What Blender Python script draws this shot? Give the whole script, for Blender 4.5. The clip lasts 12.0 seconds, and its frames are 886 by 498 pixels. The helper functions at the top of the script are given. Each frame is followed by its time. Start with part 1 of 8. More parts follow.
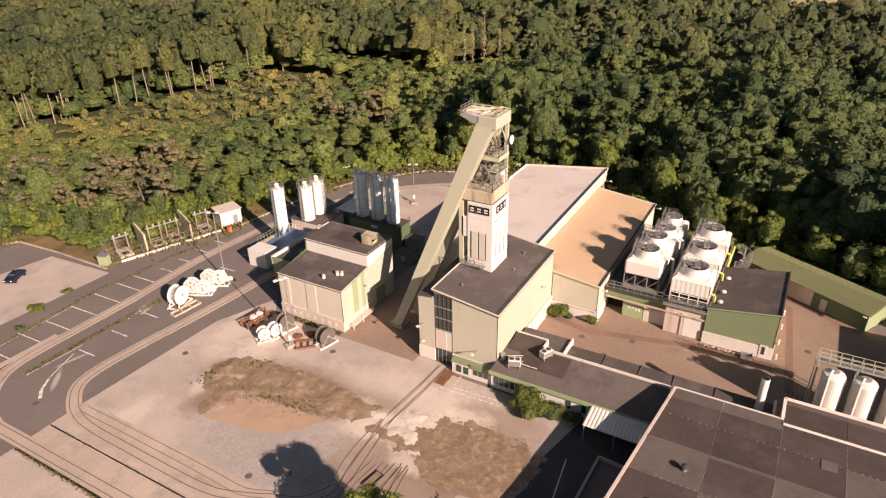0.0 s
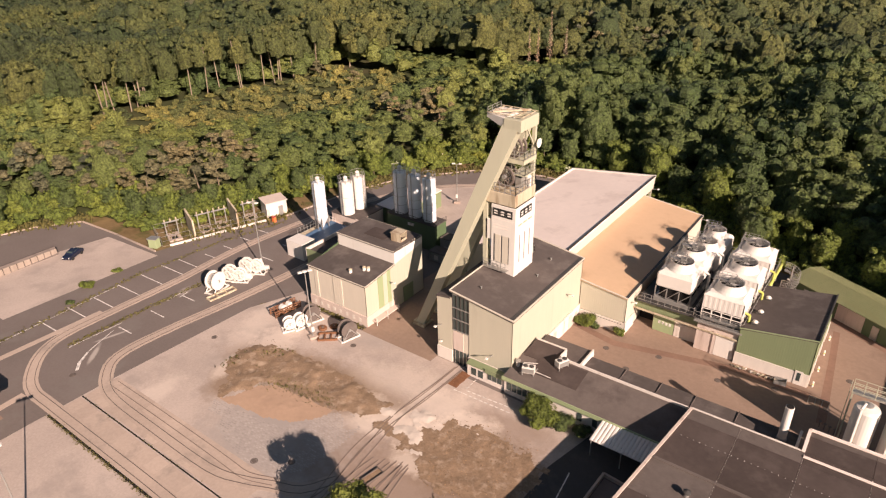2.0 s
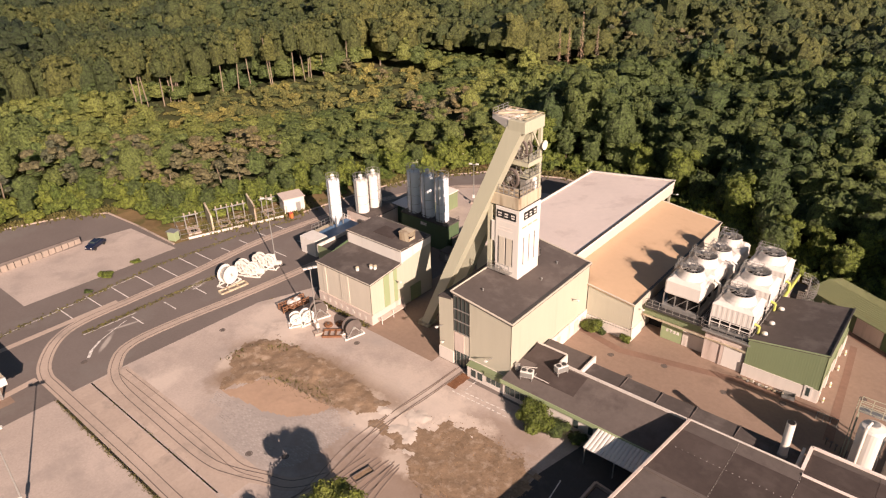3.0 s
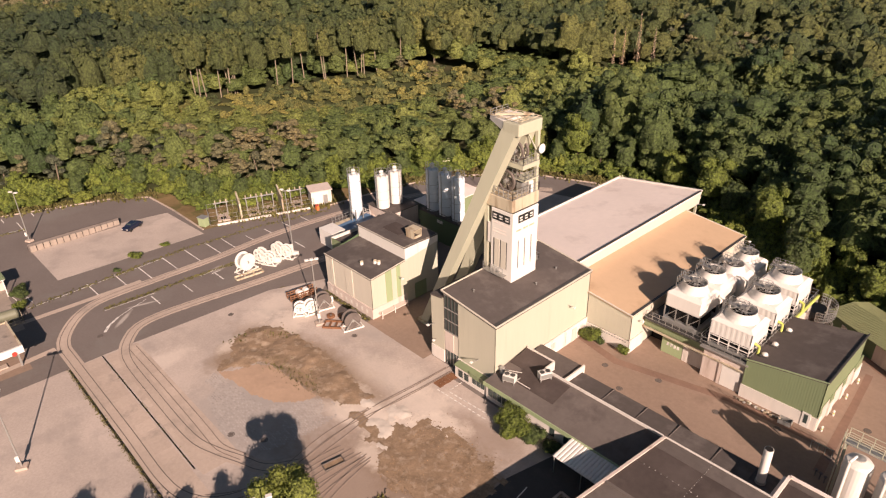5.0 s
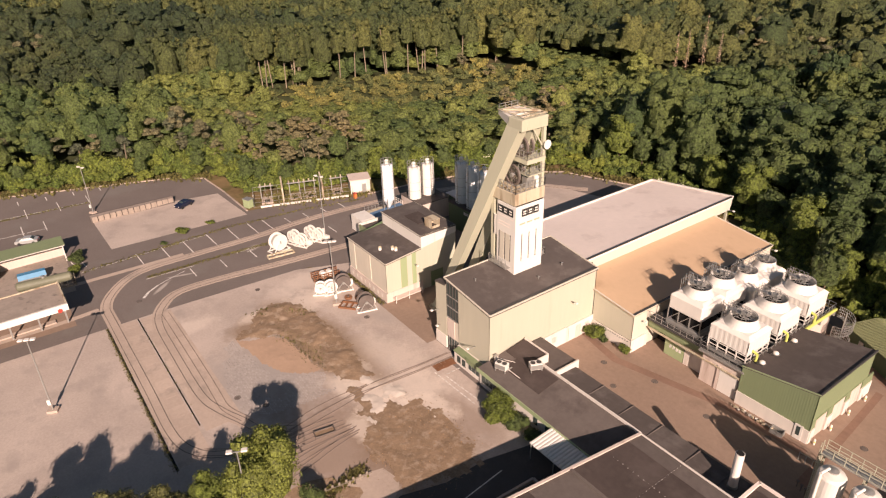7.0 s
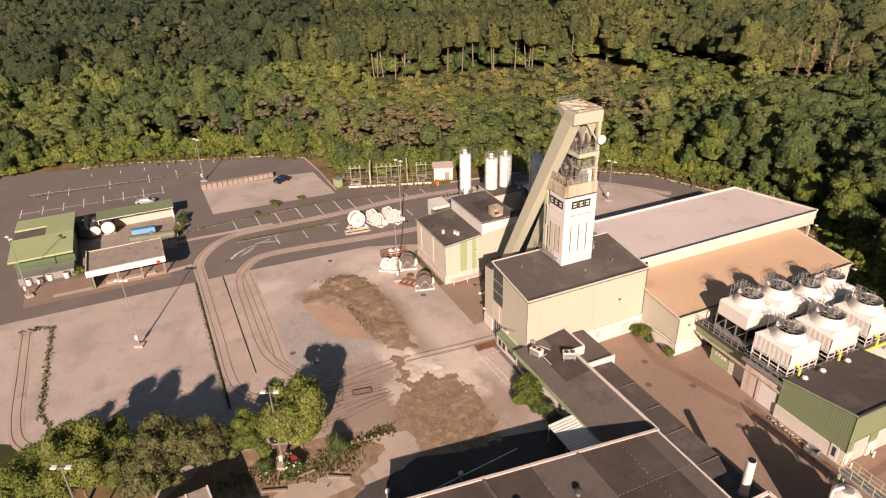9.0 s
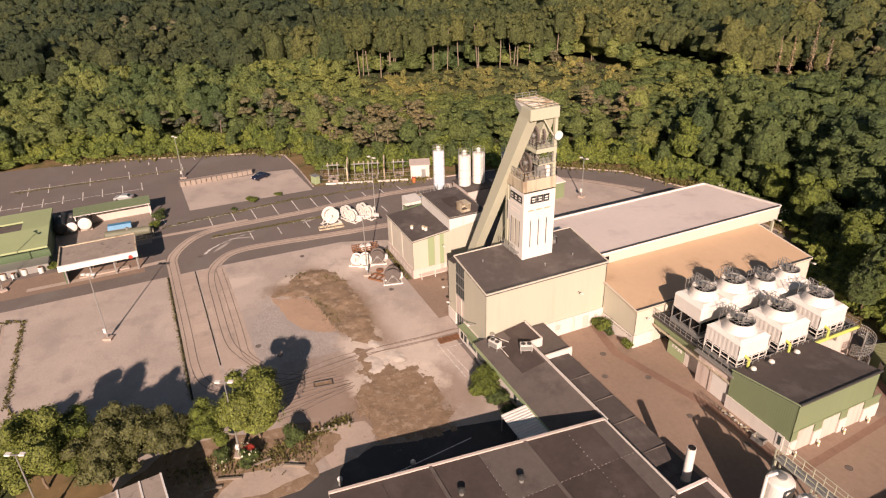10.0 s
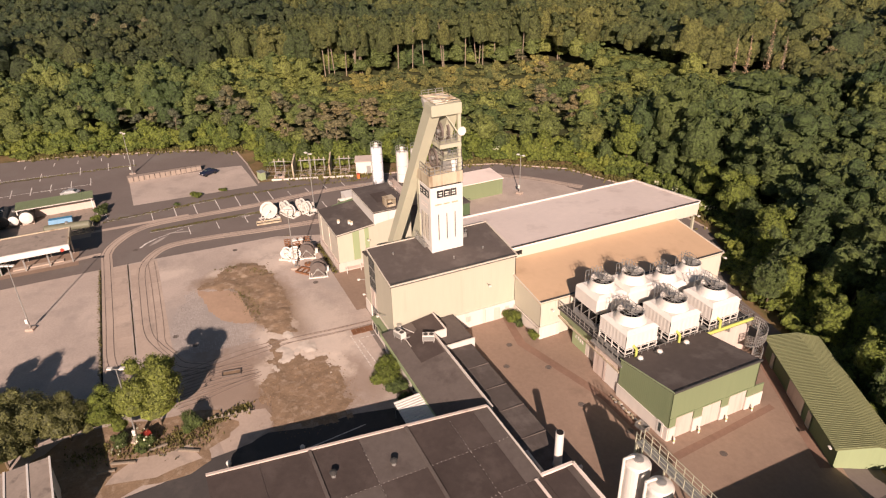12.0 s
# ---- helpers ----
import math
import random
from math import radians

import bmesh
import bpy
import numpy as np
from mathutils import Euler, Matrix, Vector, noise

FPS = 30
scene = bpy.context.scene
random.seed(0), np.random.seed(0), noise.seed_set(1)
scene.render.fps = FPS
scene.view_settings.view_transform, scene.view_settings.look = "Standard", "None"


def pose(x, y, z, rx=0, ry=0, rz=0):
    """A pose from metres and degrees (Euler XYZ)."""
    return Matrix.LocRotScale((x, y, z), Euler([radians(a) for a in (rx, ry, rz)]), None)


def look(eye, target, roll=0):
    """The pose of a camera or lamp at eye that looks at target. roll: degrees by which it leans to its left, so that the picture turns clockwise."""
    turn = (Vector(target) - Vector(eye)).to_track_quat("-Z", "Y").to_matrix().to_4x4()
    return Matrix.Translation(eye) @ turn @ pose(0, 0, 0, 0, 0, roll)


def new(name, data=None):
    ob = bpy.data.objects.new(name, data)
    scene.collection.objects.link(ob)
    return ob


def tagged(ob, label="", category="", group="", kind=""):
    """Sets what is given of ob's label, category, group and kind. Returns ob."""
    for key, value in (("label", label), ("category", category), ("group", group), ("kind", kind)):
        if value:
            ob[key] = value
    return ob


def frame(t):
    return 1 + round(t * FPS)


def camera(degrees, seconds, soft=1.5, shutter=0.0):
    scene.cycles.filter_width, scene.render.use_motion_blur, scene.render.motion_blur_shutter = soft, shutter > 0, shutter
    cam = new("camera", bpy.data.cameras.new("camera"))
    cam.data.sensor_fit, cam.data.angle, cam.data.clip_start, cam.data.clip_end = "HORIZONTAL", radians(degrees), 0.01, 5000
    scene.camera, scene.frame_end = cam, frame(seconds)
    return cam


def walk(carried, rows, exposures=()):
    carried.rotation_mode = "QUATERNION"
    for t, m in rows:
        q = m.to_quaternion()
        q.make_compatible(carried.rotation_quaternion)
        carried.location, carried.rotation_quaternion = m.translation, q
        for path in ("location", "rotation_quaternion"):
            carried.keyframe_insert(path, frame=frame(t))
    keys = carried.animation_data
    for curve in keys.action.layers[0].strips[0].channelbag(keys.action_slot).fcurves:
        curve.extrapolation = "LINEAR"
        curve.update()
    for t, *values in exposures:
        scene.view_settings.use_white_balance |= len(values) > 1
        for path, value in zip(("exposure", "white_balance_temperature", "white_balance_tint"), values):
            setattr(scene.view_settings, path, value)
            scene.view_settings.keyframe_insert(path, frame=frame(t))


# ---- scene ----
cam = camera(67.7, 12.0, soft=1.2)
PATH = [
    (0, (26.425, -59.118, 52.377), (25.548, -57.583, 51.443), -1.0),
    (0.5, (27.486, -58.344, 52.379), (26.571, -56.831, 51.444), -1.0),
    (1, (28.665, -57.472, 52.381), (27.702, -55.99, 51.446), -1.1),
    (1.5, (30.002, -56.465, 52.369), (28.987, -55.017, 51.434), -1.1),
    (2, (31.445, -55.279, 52.349), (30.385, -53.864, 51.414), -1.2),
    (2.5, (32.938, -53.933, 52.346), (31.834, -52.553, 51.41), -1.3),
    (3, (34.502, -52.514, 52.359), (33.356, -51.168, 51.423), -1.3),
    (3.5, (36.164, -51.01, 52.362), (34.976, -49.701, 51.426), -1.3),
    (5.5, (43.282, -45.037, 52.418), (41.952, -43.874, 51.483), -1.4),
    (6, (45.229, -43.819, 52.448), (43.865, -42.695, 51.513), -1.4),
    (6.5, (47.271, -42.761, 52.493), (45.873, -41.678, 51.558), -1.4),
    (8.5, (55.351, -38.696, 52.313), (53.766, -37.909, 51.383), -1.6),
    (9, (57.211, -37.035, 52.268), (55.596, -36.307, 51.339), -1.6),
    (9.5, (58.944, -35.226, 52.217), (57.329, -34.498, 51.288), -1.6),
    (10, (60.651, -33.223, 52.167), (59.038, -32.495, 51.237), -1.6),
    (10.5, (62.399, -31.042, 52.143), (60.786, -30.311, 51.212), -1.5),
    (11, (64.067, -28.778, 52.122), (62.455, -28.047, 51.192), -1.5),
    (11.5, (65.821, -26.298, 52.109), (64.209, -25.566, 51.179), -1.5),
    (12, (67.595, -23.545, 52.114), (65.984, -22.814, 51.182), -1.4),
]
walk(cam, [(t, look(eye, target, roll)) for t, eye, target, roll in PATH], exposures=((0, 0.92), (6, 0.80), (12, 0.70)))

# ---- light ----
SUN_WAY = Vector((0.914, -0.406, 0.0)).normalized() * math.cos(radians(25.5)) + Vector((0, 0, math.sin(radians(25.5))))
world = bpy.data.worlds.new("sky")
scene.world = world
world.use_nodes = True
wn = world.node_tree.nodes
sky = wn.new("ShaderNodeTexSky")
sky.sky_type, sky.sun_disc = "NISHITA", False
sky.sun_elevation, sky.sun_rotation = radians(25.5), radians(113.9)
wn["Background"].inputs["Strength"].default_value = 0.031
world.node_tree.links.new(sky.outputs["Color"], wn["Background"].inputs["Color"])
sun_data = bpy.data.lights.new("sun", "SUN")
sun_data.energy, sun_data.angle, sun_data.color = 5.0, radians(0.5), (1.0, 0.785, 0.675)
sun = new("sun", sun_data)
sun.matrix_world = Matrix.LocRotScale((60, -40, 80), SUN_WAY.to_track_quat("Z", "Y"), None)


# ---- materials ----
def mat(name, col, rough=0.8, var=0.18, big=0.15, small=3.0, bump=0.0, metal=0.0, stain=None, stain_at=0.62, stain_scale=0.25,
        island=0.0, rand=0.0, streak=False, tone=0.0, blots=()):
    """A weathered surface: two scales of variation, stains, optional variation per island or per object."""
    m = bpy.data.materials.new(name)
    m.use_nodes = True
    nt = m.node_tree
    n, l = nt.nodes, nt.links
    b = n["Principled BSDF"]
    b.inputs["Roughness"].default_value, b.inputs["Metallic"].default_value = rough, metal
    if rough > 0.7:
        b.inputs["Specular IOR Level"].default_value = 0.2
    geo = n.new("ShaderNodeNewGeometry")
    pos = geo.outputs["Position"]
    if streak:
        mp = n.new("ShaderNodeMapping")
        mp.inputs["Scale"].default_value = (1, 1, 0.12)
        l.new(pos, mp.inputs["Vector"])
        pos = mp.outputs["Vector"]

    def nz(scale, detail):
        t = n.new("ShaderNodeTexNoise")
        t.inputs["Scale"].default_value, t.inputs["Detail"].default_value = scale, detail
        t.inputs["Roughness"].default_value = 0.62
        l.new(pos, t.inputs["Vector"])
        return t.outputs["Fac"]

    def mth(op, a, c):
        t = n.new("ShaderNodeMath")
        t.operation = op
        for k, v in enumerate((a, c)):
            if isinstance(v, (int, float)):
                t.inputs[k].default_value = v
            else:
                l.new(v, t.inputs[k])
        return t.outputs[0]
    fac = mth("ADD", mth("MULTIPLY", mth("SUBTRACT", nz(big, 5), 0.5), 3.2 * var),
              mth("MULTIPLY", mth("SUBTRACT", nz(small, 6), 0.5), 2.0 * var))
    if island:
        fac = mth("ADD", fac, mth("MULTIPLY", mth("SUBTRACT", geo.outputs["Random Per Island"], 0.5), 2 * island))
    if rand:
        oi = n.new("ShaderNodeObjectInfo")
        fac = mth("ADD", fac, mth("MULTIPLY", mth("SUBTRACT", oi.outputs["Random"], 0.5), 2 * rand))
    if tone:
        at = n.new("ShaderNodeAttribute")
        at.attribute_name = "tone"
        fac = mth("ADD", fac, mth("MULTIPLY", mth("SUBTRACT", at.outputs["Fac"], 0.5), 2 * tone))
    fac = mth("ADD", fac, 1.0)
    mix = n.new("ShaderNodeMix")
    mix.data_type, mix.blend_type = "RGBA", "MULTIPLY"
    mix.inputs[0].default_value = 1.0
    mix.inputs[6].default_value = (*col, 1)
    cmb = n.new("ShaderNodeCombineColor")
    for k in range(3):
        l.new(fac, cmb.inputs[k])
    l.new(cmb.outputs[0], mix.inputs[7])
    out = mix.outputs[2]
    if stain:
        st = n.new("ShaderNodeMapRange")
        l.new(nz(stain_scale, 8), st.inputs[0])
        st.inputs[1].default_value, st.inputs[2].default_value = stain_at - 0.06, stain_at + 0.10
        m2 = n.new("ShaderNodeMix")
        m2.data_type = "RGBA"
        l.new(mth("MULTIPLY", st.outputs[0], 0.8), m2.inputs[0])
        l.new(out, m2.inputs[6])
        m2.inputs[7].default_value = (*stain, 1)
        out = m2.outputs[2]
    if blots:
        wob = n.new("ShaderNodeTexNoise")
        wob.inputs["Scale"].default_value, wob.inputs["Detail"].default_value = 0.55, 9
        wob.inputs["Roughness"].default_value = 0.7
        l.new(pos, wob.inputs["Vector"])
    for cx, cy, rx, ry, rot, amp, bcol, strength in blots:
        mp = n.new("ShaderNodeMapping")
        mp.vector_type = "TEXTURE"
        mp.inputs["Location"].default_value = (cx, cy, 0)
        mp.inputs["Rotation"].default_value = (0, 0, rot)
        mp.inputs["Scale"].default_value = (rx, ry, 1e4)
        l.new(pos, mp.inputs["Vector"])
        ln = n.new("ShaderNodeVectorMath")
        ln.operation = "LENGTH"
        l.new(mp.outputs[0], ln.inputs[0])
        d = mth("ADD", ln.outputs["Value"], mth("MULTIPLY", mth("SUBTRACT", wob.outputs["Fac"], 0.5), amp))
        rg = n.new("ShaderNodeMapRange")
        l.new(d, rg.inputs[0])
        rg.inputs[1].default_value, rg.inputs[2].default_value, rg.inputs[3].default_value, rg.inputs[4].default_value = 0.55, 1.25, strength, 0.0
        m3 = n.new("ShaderNodeMix")
        m3.data_type = "RGBA"
        l.new(rg.outputs[0], m3.inputs[0])
        l.new(out, m3.inputs[6])
        m3.inputs[7].default_value = (*bcol, 1)
        out = m3.outputs[2]
    l.new(out, b.inputs["Base Color"])
    if bump:
        bp = n.new("ShaderNodeBump")
        bp.inputs["Strength"].default_value, bp.inputs["Distance"].default_value = bump, 0.05
        l.new(nz(small * 2, 6), bp.inputs["Height"])
        l.new(bp.outputs[0], b.inputs["Normal"])
    return m


M_ASPHALT = mat("asphalt", (0.176, 0.144, 0.127), 0.9, 0.17, 0.08, 3.0, 0.3, stain=(0.20, 0.175, 0.155), stain_at=0.6, stain_scale=0.12,
                blots=((-48.6, -26, 2.2, 0.35, 2.3, 1.2, (0.46, 0.40, 0.35), 0.8), (-50.5, -22.5, 2.0, 0.25, 1.3, 1.2, (0.46, 0.40, 0.35), 0.8), (-52.5, -9.5, 0.8, 1.6, 0.3, 2.0, (0.40, 0.34, 0.30), 0.7)))
DUST, SOIL, GREY = (0.72, 0.60, 0.50), (0.235, 0.158, 0.10), (0.345, 0.30, 0.27)
M_CONCRETE = mat("yard_concrete", (0.455, 0.37, 0.315), 0.9, 0.22, 0.09, 3.6, 0.3, stain=(0.35, 0.29, 0.25), stain_at=0.56, stain_scale=0.22, blots=(
    (-16, -22.5, 9.5, 5.5, 0.2, 1.2, GREY, 0.85), (-22, -2.8, 5, 2.2, 0.1, 1.4, GREY, 0.5), (0.5, -19, 12, 8, 0.2, 1.6, (0.27, 0.19, 0.14), 0.75), (-20.2, -13.0, 13.4, 4.3, 0.12, 1.0, SOIL, 0.95), (-29.6, -18.6, 2.6, 4.2, 0.2, 1.2, SOIL, 0.8),
    (4, -6.2, 6, 2.0, 0.05, 1.0, (0.30, 0.22, 0.17), 0.7), (2.8, -13.2, 8.4, 5.4, 0.1, 1.3, SOIL, 0.95), (-7.5, -12.6, 5.6, 1.7, 0.25, 2.4, DUST, 0.70), (-3.2, -12.4, 4.2, 2.6, 0.6, 2.6, DUST, 0.70), (-4.6, -7.6, 3.8, 2.8, 0.9, 2.6, DUST, 0.49),
    (-0.4, -8.2, 3.4, 1.6, 0.3, 2.4, DUST, 0.66), (-10, -15.2, 3.0, 1.2, 0.1, 2.4, DUST, 0.63), (-30.5, -10.6, 2.8, 5.2, 0.3, 2.6, DUST, 0.52), (-31.6, -17.5, 1.2, 3.0, 0.2, 2.2, DUST, 0.56), (-34.6, -26.4, 1.6, 4.4, 0.1, 2.0, DUST, 0.42),
    (-2, -16.8, 3.0, 1.4, 0, 2.4, DUST, 0.59), (-36.5, -8, 2.4, 6, 0.3, 2.4, DUST, 0.39), (-12, -7, 6, 2.8, 0.3, 2.4, DUST, 0.32), (-13, -11.6, 3.0, 1.0, 0.2, 2.4, DUST, 0.42)))
M_SLAB = mat("concrete_slab", (0.45, 0.352, 0.285), 0.9, 0.16, 0.1, 2.6, 0.2, stain=(0.29, 0.24, 0.2), stain_at=0.6, stain_scale=0.3, rand=0.05)
M_COURT = mat("courtyard_paving", (0.285, 0.20, 0.148), 0.9, 0.18, 0.1, 1.8, 0.2, stain=(0.20, 0.14, 0.105), stain_at=0.6, stain_scale=0.2)
M_COURTRED = mat("red_gutter_paving", (0.235, 0.145, 0.105), 0.9, 0.2, 0.2, 2)
M_COBBLE = mat("cobble", (0.335, 0.29, 0.26), 0.9, 0.14, 0.2, 2, rand=0.12, island=0.14)
M_SOIL = mat("dry_soil", (0.265, 0.18, 0.115), 0.95, 0.34, 0.5, 5.0, 0.9, stain=(0.41, 0.31, 0.225), stain_at=0.57, stain_scale=0.9)
M_SAND = mat("sand", (0.43, 0.29, 0.20), 0.95, 0.12, 0.3, 2, 0.2)
M_DUST = mat("white_dust", (0.60, 0.51, 0.43), 0.95, 0.12, 0.5, 3)
M_FOREST_FLOOR = mat("forest_floor", (0.055, 0.06, 0.022), 0.95, 0.35, 0.05, 0.6, 0.4, stain=(0.12, 0.09, 0.045), stain_at=0.58, stain_scale=0.03)
M_VERGE = mat("dry_verge", (0.20, 0.135, 0.065), 0.95, 0.3, 0.2, 1.2, 0.4, stain=(0.08, 0.085, 0.025), stain_at=0.55, stain_scale=0.25)
M_FIELD = mat("stubble_field", (0.42, 0.32, 0.19), 0.95, 0.15, 0.01, 0.2)
M_CLAD = mat("beige_cladding", (0.485, 0.445, 0.345), 0.55, 0.06, 0.12, 1.5, streak=True, stain=(0.42, 0.38, 0.29), stain_at=0.66, stain_scale=0.5)
M_CLAD2 = mat("pale_cladding", (0.58, 0.515, 0.42), 0.55, 0.07, 0.12, 1.5, streak=True)
M_GREEN = mat("green_cladding", (0.20, 0.235, 0.125), 0.5, 0.07, 0.15, 1.5, streak=True)
M_GREEN2 = mat("sage_strip", (0.30, 0.35, 0.19), 0.5, 0.08, 0.15, 1.5, streak=True)
M_DGREEN = mat("dark_green_cladding", (0.085, 0.125, 0.06), 0.55, 0.1, 0.15, 1.5, streak=True)
M_STEEL_GREEN = mat("sage_painted_steel", (0.46, 0.435, 0.32), 0.5, 0.06, 0.2, 2, streak=True)
M_WHITE = mat("white_paint", (0.70, 0.645, 0.58), 0.5, 0.06, 0.3, 2, streak=True, stain=(0.5, 0.42, 0.33), stain_at=0.68, stain_scale=0.7)
M_WALLW = mat("whitewashed_wall", (0.66, 0.59, 0.52), 0.85, 0.09, 0.3, 2, 0.2, streak=True, stain=(0.38, 0.31, 0.25), stain_at=0.62, stain_scale=0.6)
M_PINK = mat("rendered_wall", (0.57, 0.465, 0.40), 0.85, 0.1, 0.3, 2, 0.2, streak=True, stain=(0.36, 0.27, 0.22), stain_at=0.62, stain_scale=0.6)
M_COLLAR = mat("stained_concrete", (0.50, 0.42, 0.30), 0.8, 0.14, 0.5, 2, 0.2, streak=True, stain=(0.22, 0.14, 0.08), stain_at=0.56, stain_scale=0.9)
M_ROOFD = mat("bitumen_roof", (0.10, 0.082, 0.073), 0.85, 0.16, 0.15, 1.2, 0.2, stain=(0.155, 0.13, 0.115), stain_at=0.58, stain_scale=0.3, rand=0.08)
M_ROOFB = mat("brown_roof_felt", (0.074, 0.056, 0.049), 0.9, 0.2, 0.3, 1.6, 0.3, stain=(0.105, 0.082, 0.072), stain_at=0.58, stain_scale=0.35, rand=0.10)
M_ROOFG = mat("grey_roof_felt", (0.128, 0.104, 0.091), 0.88, 0.18, 0.3, 1.8, 0.3, stain=(0.09, 0.072, 0.064), stain_at=0.58, stain_scale=0.4, rand=0.08)
M_ROOFL = mat("light_roof_sheet", (0.84, 0.70, 0.615), 0.6, 0.07, 0.08, 1, stain=(0.66, 0.53, 0.46), stain_at=0.6, stain_scale=0.2)
M_ROOFO = mat("ochre_roof_sheet", (0.55, 0.375, 0.235), 0.65, 0.07, 0.08, 1, stain=(0.42, 0.28, 0.17), stain_at=0.62, stain_scale=0.2)
M_TRIM = mat("dark_trim", (0.06, 0.055, 0.05), 0.6, 0.1)
M_STEEL = mat("galvanised_steel", (0.42, 0.40, 0.37), 0.45, 0.1, 0.5, 4, metal=0.6)
M_RUST = mat("rusty_steel", (0.20, 0.095, 0.05), 0.85, 0.3, 0.8, 5, 0.3)
M_RAIL = mat("rail_steel", (0.125, 0.098, 0.082), 0.7, 0.2, 0.6, 5)
M_RAILD = mat("dusty_rail", (0.215, 0.165, 0.135), 0.85, 0.25, 0.6, 4)
# near-black colour that stands in for shade inside openings, slots and towers
M_DARK = mat("inner_shade", (0.018, 0.016, 0.015), 0.9, 0.1)
M_GLASS = mat("wired_glass", (0.05, 0.065, 0.06), 0.25, 0.2, 0.8, 3)
M_YELLOW = mat("yellow_green_pipe", (0.50, 0.52, 0.13), 0.45, 0.08, 0.4, 3)
M_BLACK = mat("black_paint", (0.02, 0.02, 0.02), 0.5, 0.1)
M_RED = mat("red_paint", (0.42, 0.05, 0.035), 0.5, 0.1)
M_BLUE = mat("blue_tarpaulin", (0.06, 0.21, 0.36), 0.5, 0.12, 0.6, 3)
M_SILO = mat("silo_aluminium", (0.74, 0.75, 0.76), 0.5, 0.07, 0.3, 2, metal=0.0, streak=True)
M_LINE = mat("road_paint", (0.72, 0.66, 0.60), 0.8, 0.2, 0.5, 5, stain=(0.2, 0.18, 0.16), stain_at=0.56, stain_scale=2.0)
M_BARK = mat("bark", (0.17, 0.125, 0.085), 0.9, 0.25, 0.6, 4, 0.4)
M_WOOD = mat("weathered_wood", (0.22, 0.18, 0.14), 0.85, 0.2, 0.5, 4)


def leaf_mat(name, col, isl=0.14, tone=0.34, trans=0.25, clump_scale=2.0, relief=0.5):
    """Foliage: clumps of leaves as relief with the shade between them put into the colour, random light and dark tones,
    and a drift from blue-green to yellow-green tree by tree.
    """
    m = mat(name, col, 0.6, 0.11, 0.02, clump_scale, island=isl, tone=tone)
    n, l = m.node_tree.nodes, m.node_tree.links
    b = n["Principled BSDF"]
    src = b.inputs["Base Color"].links[0].from_socket
    at = n.new("ShaderNodeAttribute")
    at.attribute_name = "tone"
    drift = n.new("ShaderNodeMix")
    drift.data_type = "RGBA"
    l.new(at.outputs["Fac"], drift.inputs[0])
    drift.inputs[6].default_value, drift.inputs[7].default_value = (0.82, 0.98, 1.0, 1), (1.2, 1.04, 0.85, 1)
    mul = n.new("ShaderNodeMix")
    mul.data_type, mul.blend_type = "RGBA", "MULTIPLY"
    mul.inputs[0].default_value = 1.0
    l.new(src, mul.inputs[6])
    l.new(drift.outputs[2], mul.inputs[7])
    geo = n.new("ShaderNodeNewGeometry")
    nz = n.new("ShaderNodeTexNoise")
    nz.inputs["Scale"].default_value, nz.inputs["Detail"].default_value, nz.inputs["Roughness"].default_value = clump_scale, 5, 0.72
    l.new(geo.outputs["Position"], nz.inputs["Vector"])
    # colour darkens in hollows between clumps and brightens on their tops, as painted shade
    clump_shade = n.new("ShaderNodeMapRange")
    l.new(nz.outputs["Fac"], clump_shade.inputs[0])
    for k, v in zip((1, 2, 3, 4), (0.36, 0.66, 0.35, 1.75)):
        clump_shade.inputs[k].default_value = v
    fine = n.new("ShaderNodeMix")
    fine.data_type, fine.blend_type = "RGBA", "MULTIPLY"
    fine.inputs[0].default_value = 1.0
    l.new(mul.outputs[2], fine.inputs[6])
    l.new(clump_shade.outputs[0], fine.inputs[7])
    src = fine.outputs[2]
    l.new(src, b.inputs["Base Color"])
    bp = n.new("ShaderNodeBump")
    bp.inputs["Strength"].default_value, bp.inputs["Distance"].default_value = 1.0, relief
    l.new(nz.outputs["Fac"], bp.inputs["Height"])
    l.new(bp.outputs[0], b.inputs["Normal"])
    tr = n.new("ShaderNodeBsdfTranslucent")
    l.new(src, tr.inputs["Color"])
    mx = n.new("ShaderNodeMixShader")
    mx.inputs[0].default_value = trans
    l.new(b.outputs[0], mx.inputs[1])
    l.new(tr.outputs[0], mx.inputs[2])
    l.new(mx.outputs[0], n["Material Output"].inputs["Surface"])
    return m


M_LEAF = leaf_mat("broad_leaves", (0.088, 0.116, 0.034), 0.10)
M_LEAFL = leaf_mat("low_wood_leaves", (0.122, 0.150, 0.042), 0.10)
M_LEAFF = leaf_mat("forest_leaves", (0.096, 0.109, 0.035), 0.10, 0.28, clump_scale=1.5, relief=0.8)
M_LEAFD = leaf_mat("dark_forest_leaves", (0.053, 0.068, 0.026), 0.10, 0.28, clump_scale=1.5, relief=0.8)
M_LEAF2 = leaf_mat("bright_leaves", (0.148, 0.178, 0.032), 0.14)
M_PINE = leaf_mat("pine_needles", (0.138, 0.124, 0.066), 0.14, 0.3, 0.1, 2.0)
M_SHRUB = leaf_mat("young_growth", (0.165, 0.162, 0.052), 0.10)
M_DEAD = leaf_mat("dead_needles", (0.34, 0.25, 0.18), 0.3, 0.3, 0.1)
M_GRASS = leaf_mat("dry_grass", (0.16, 0.14, 0.045))
M_BLOSSOM = leaf_mat("elder_blossom", (0.62, 0.60, 0.45), 0.2, 0.1, 0.2)


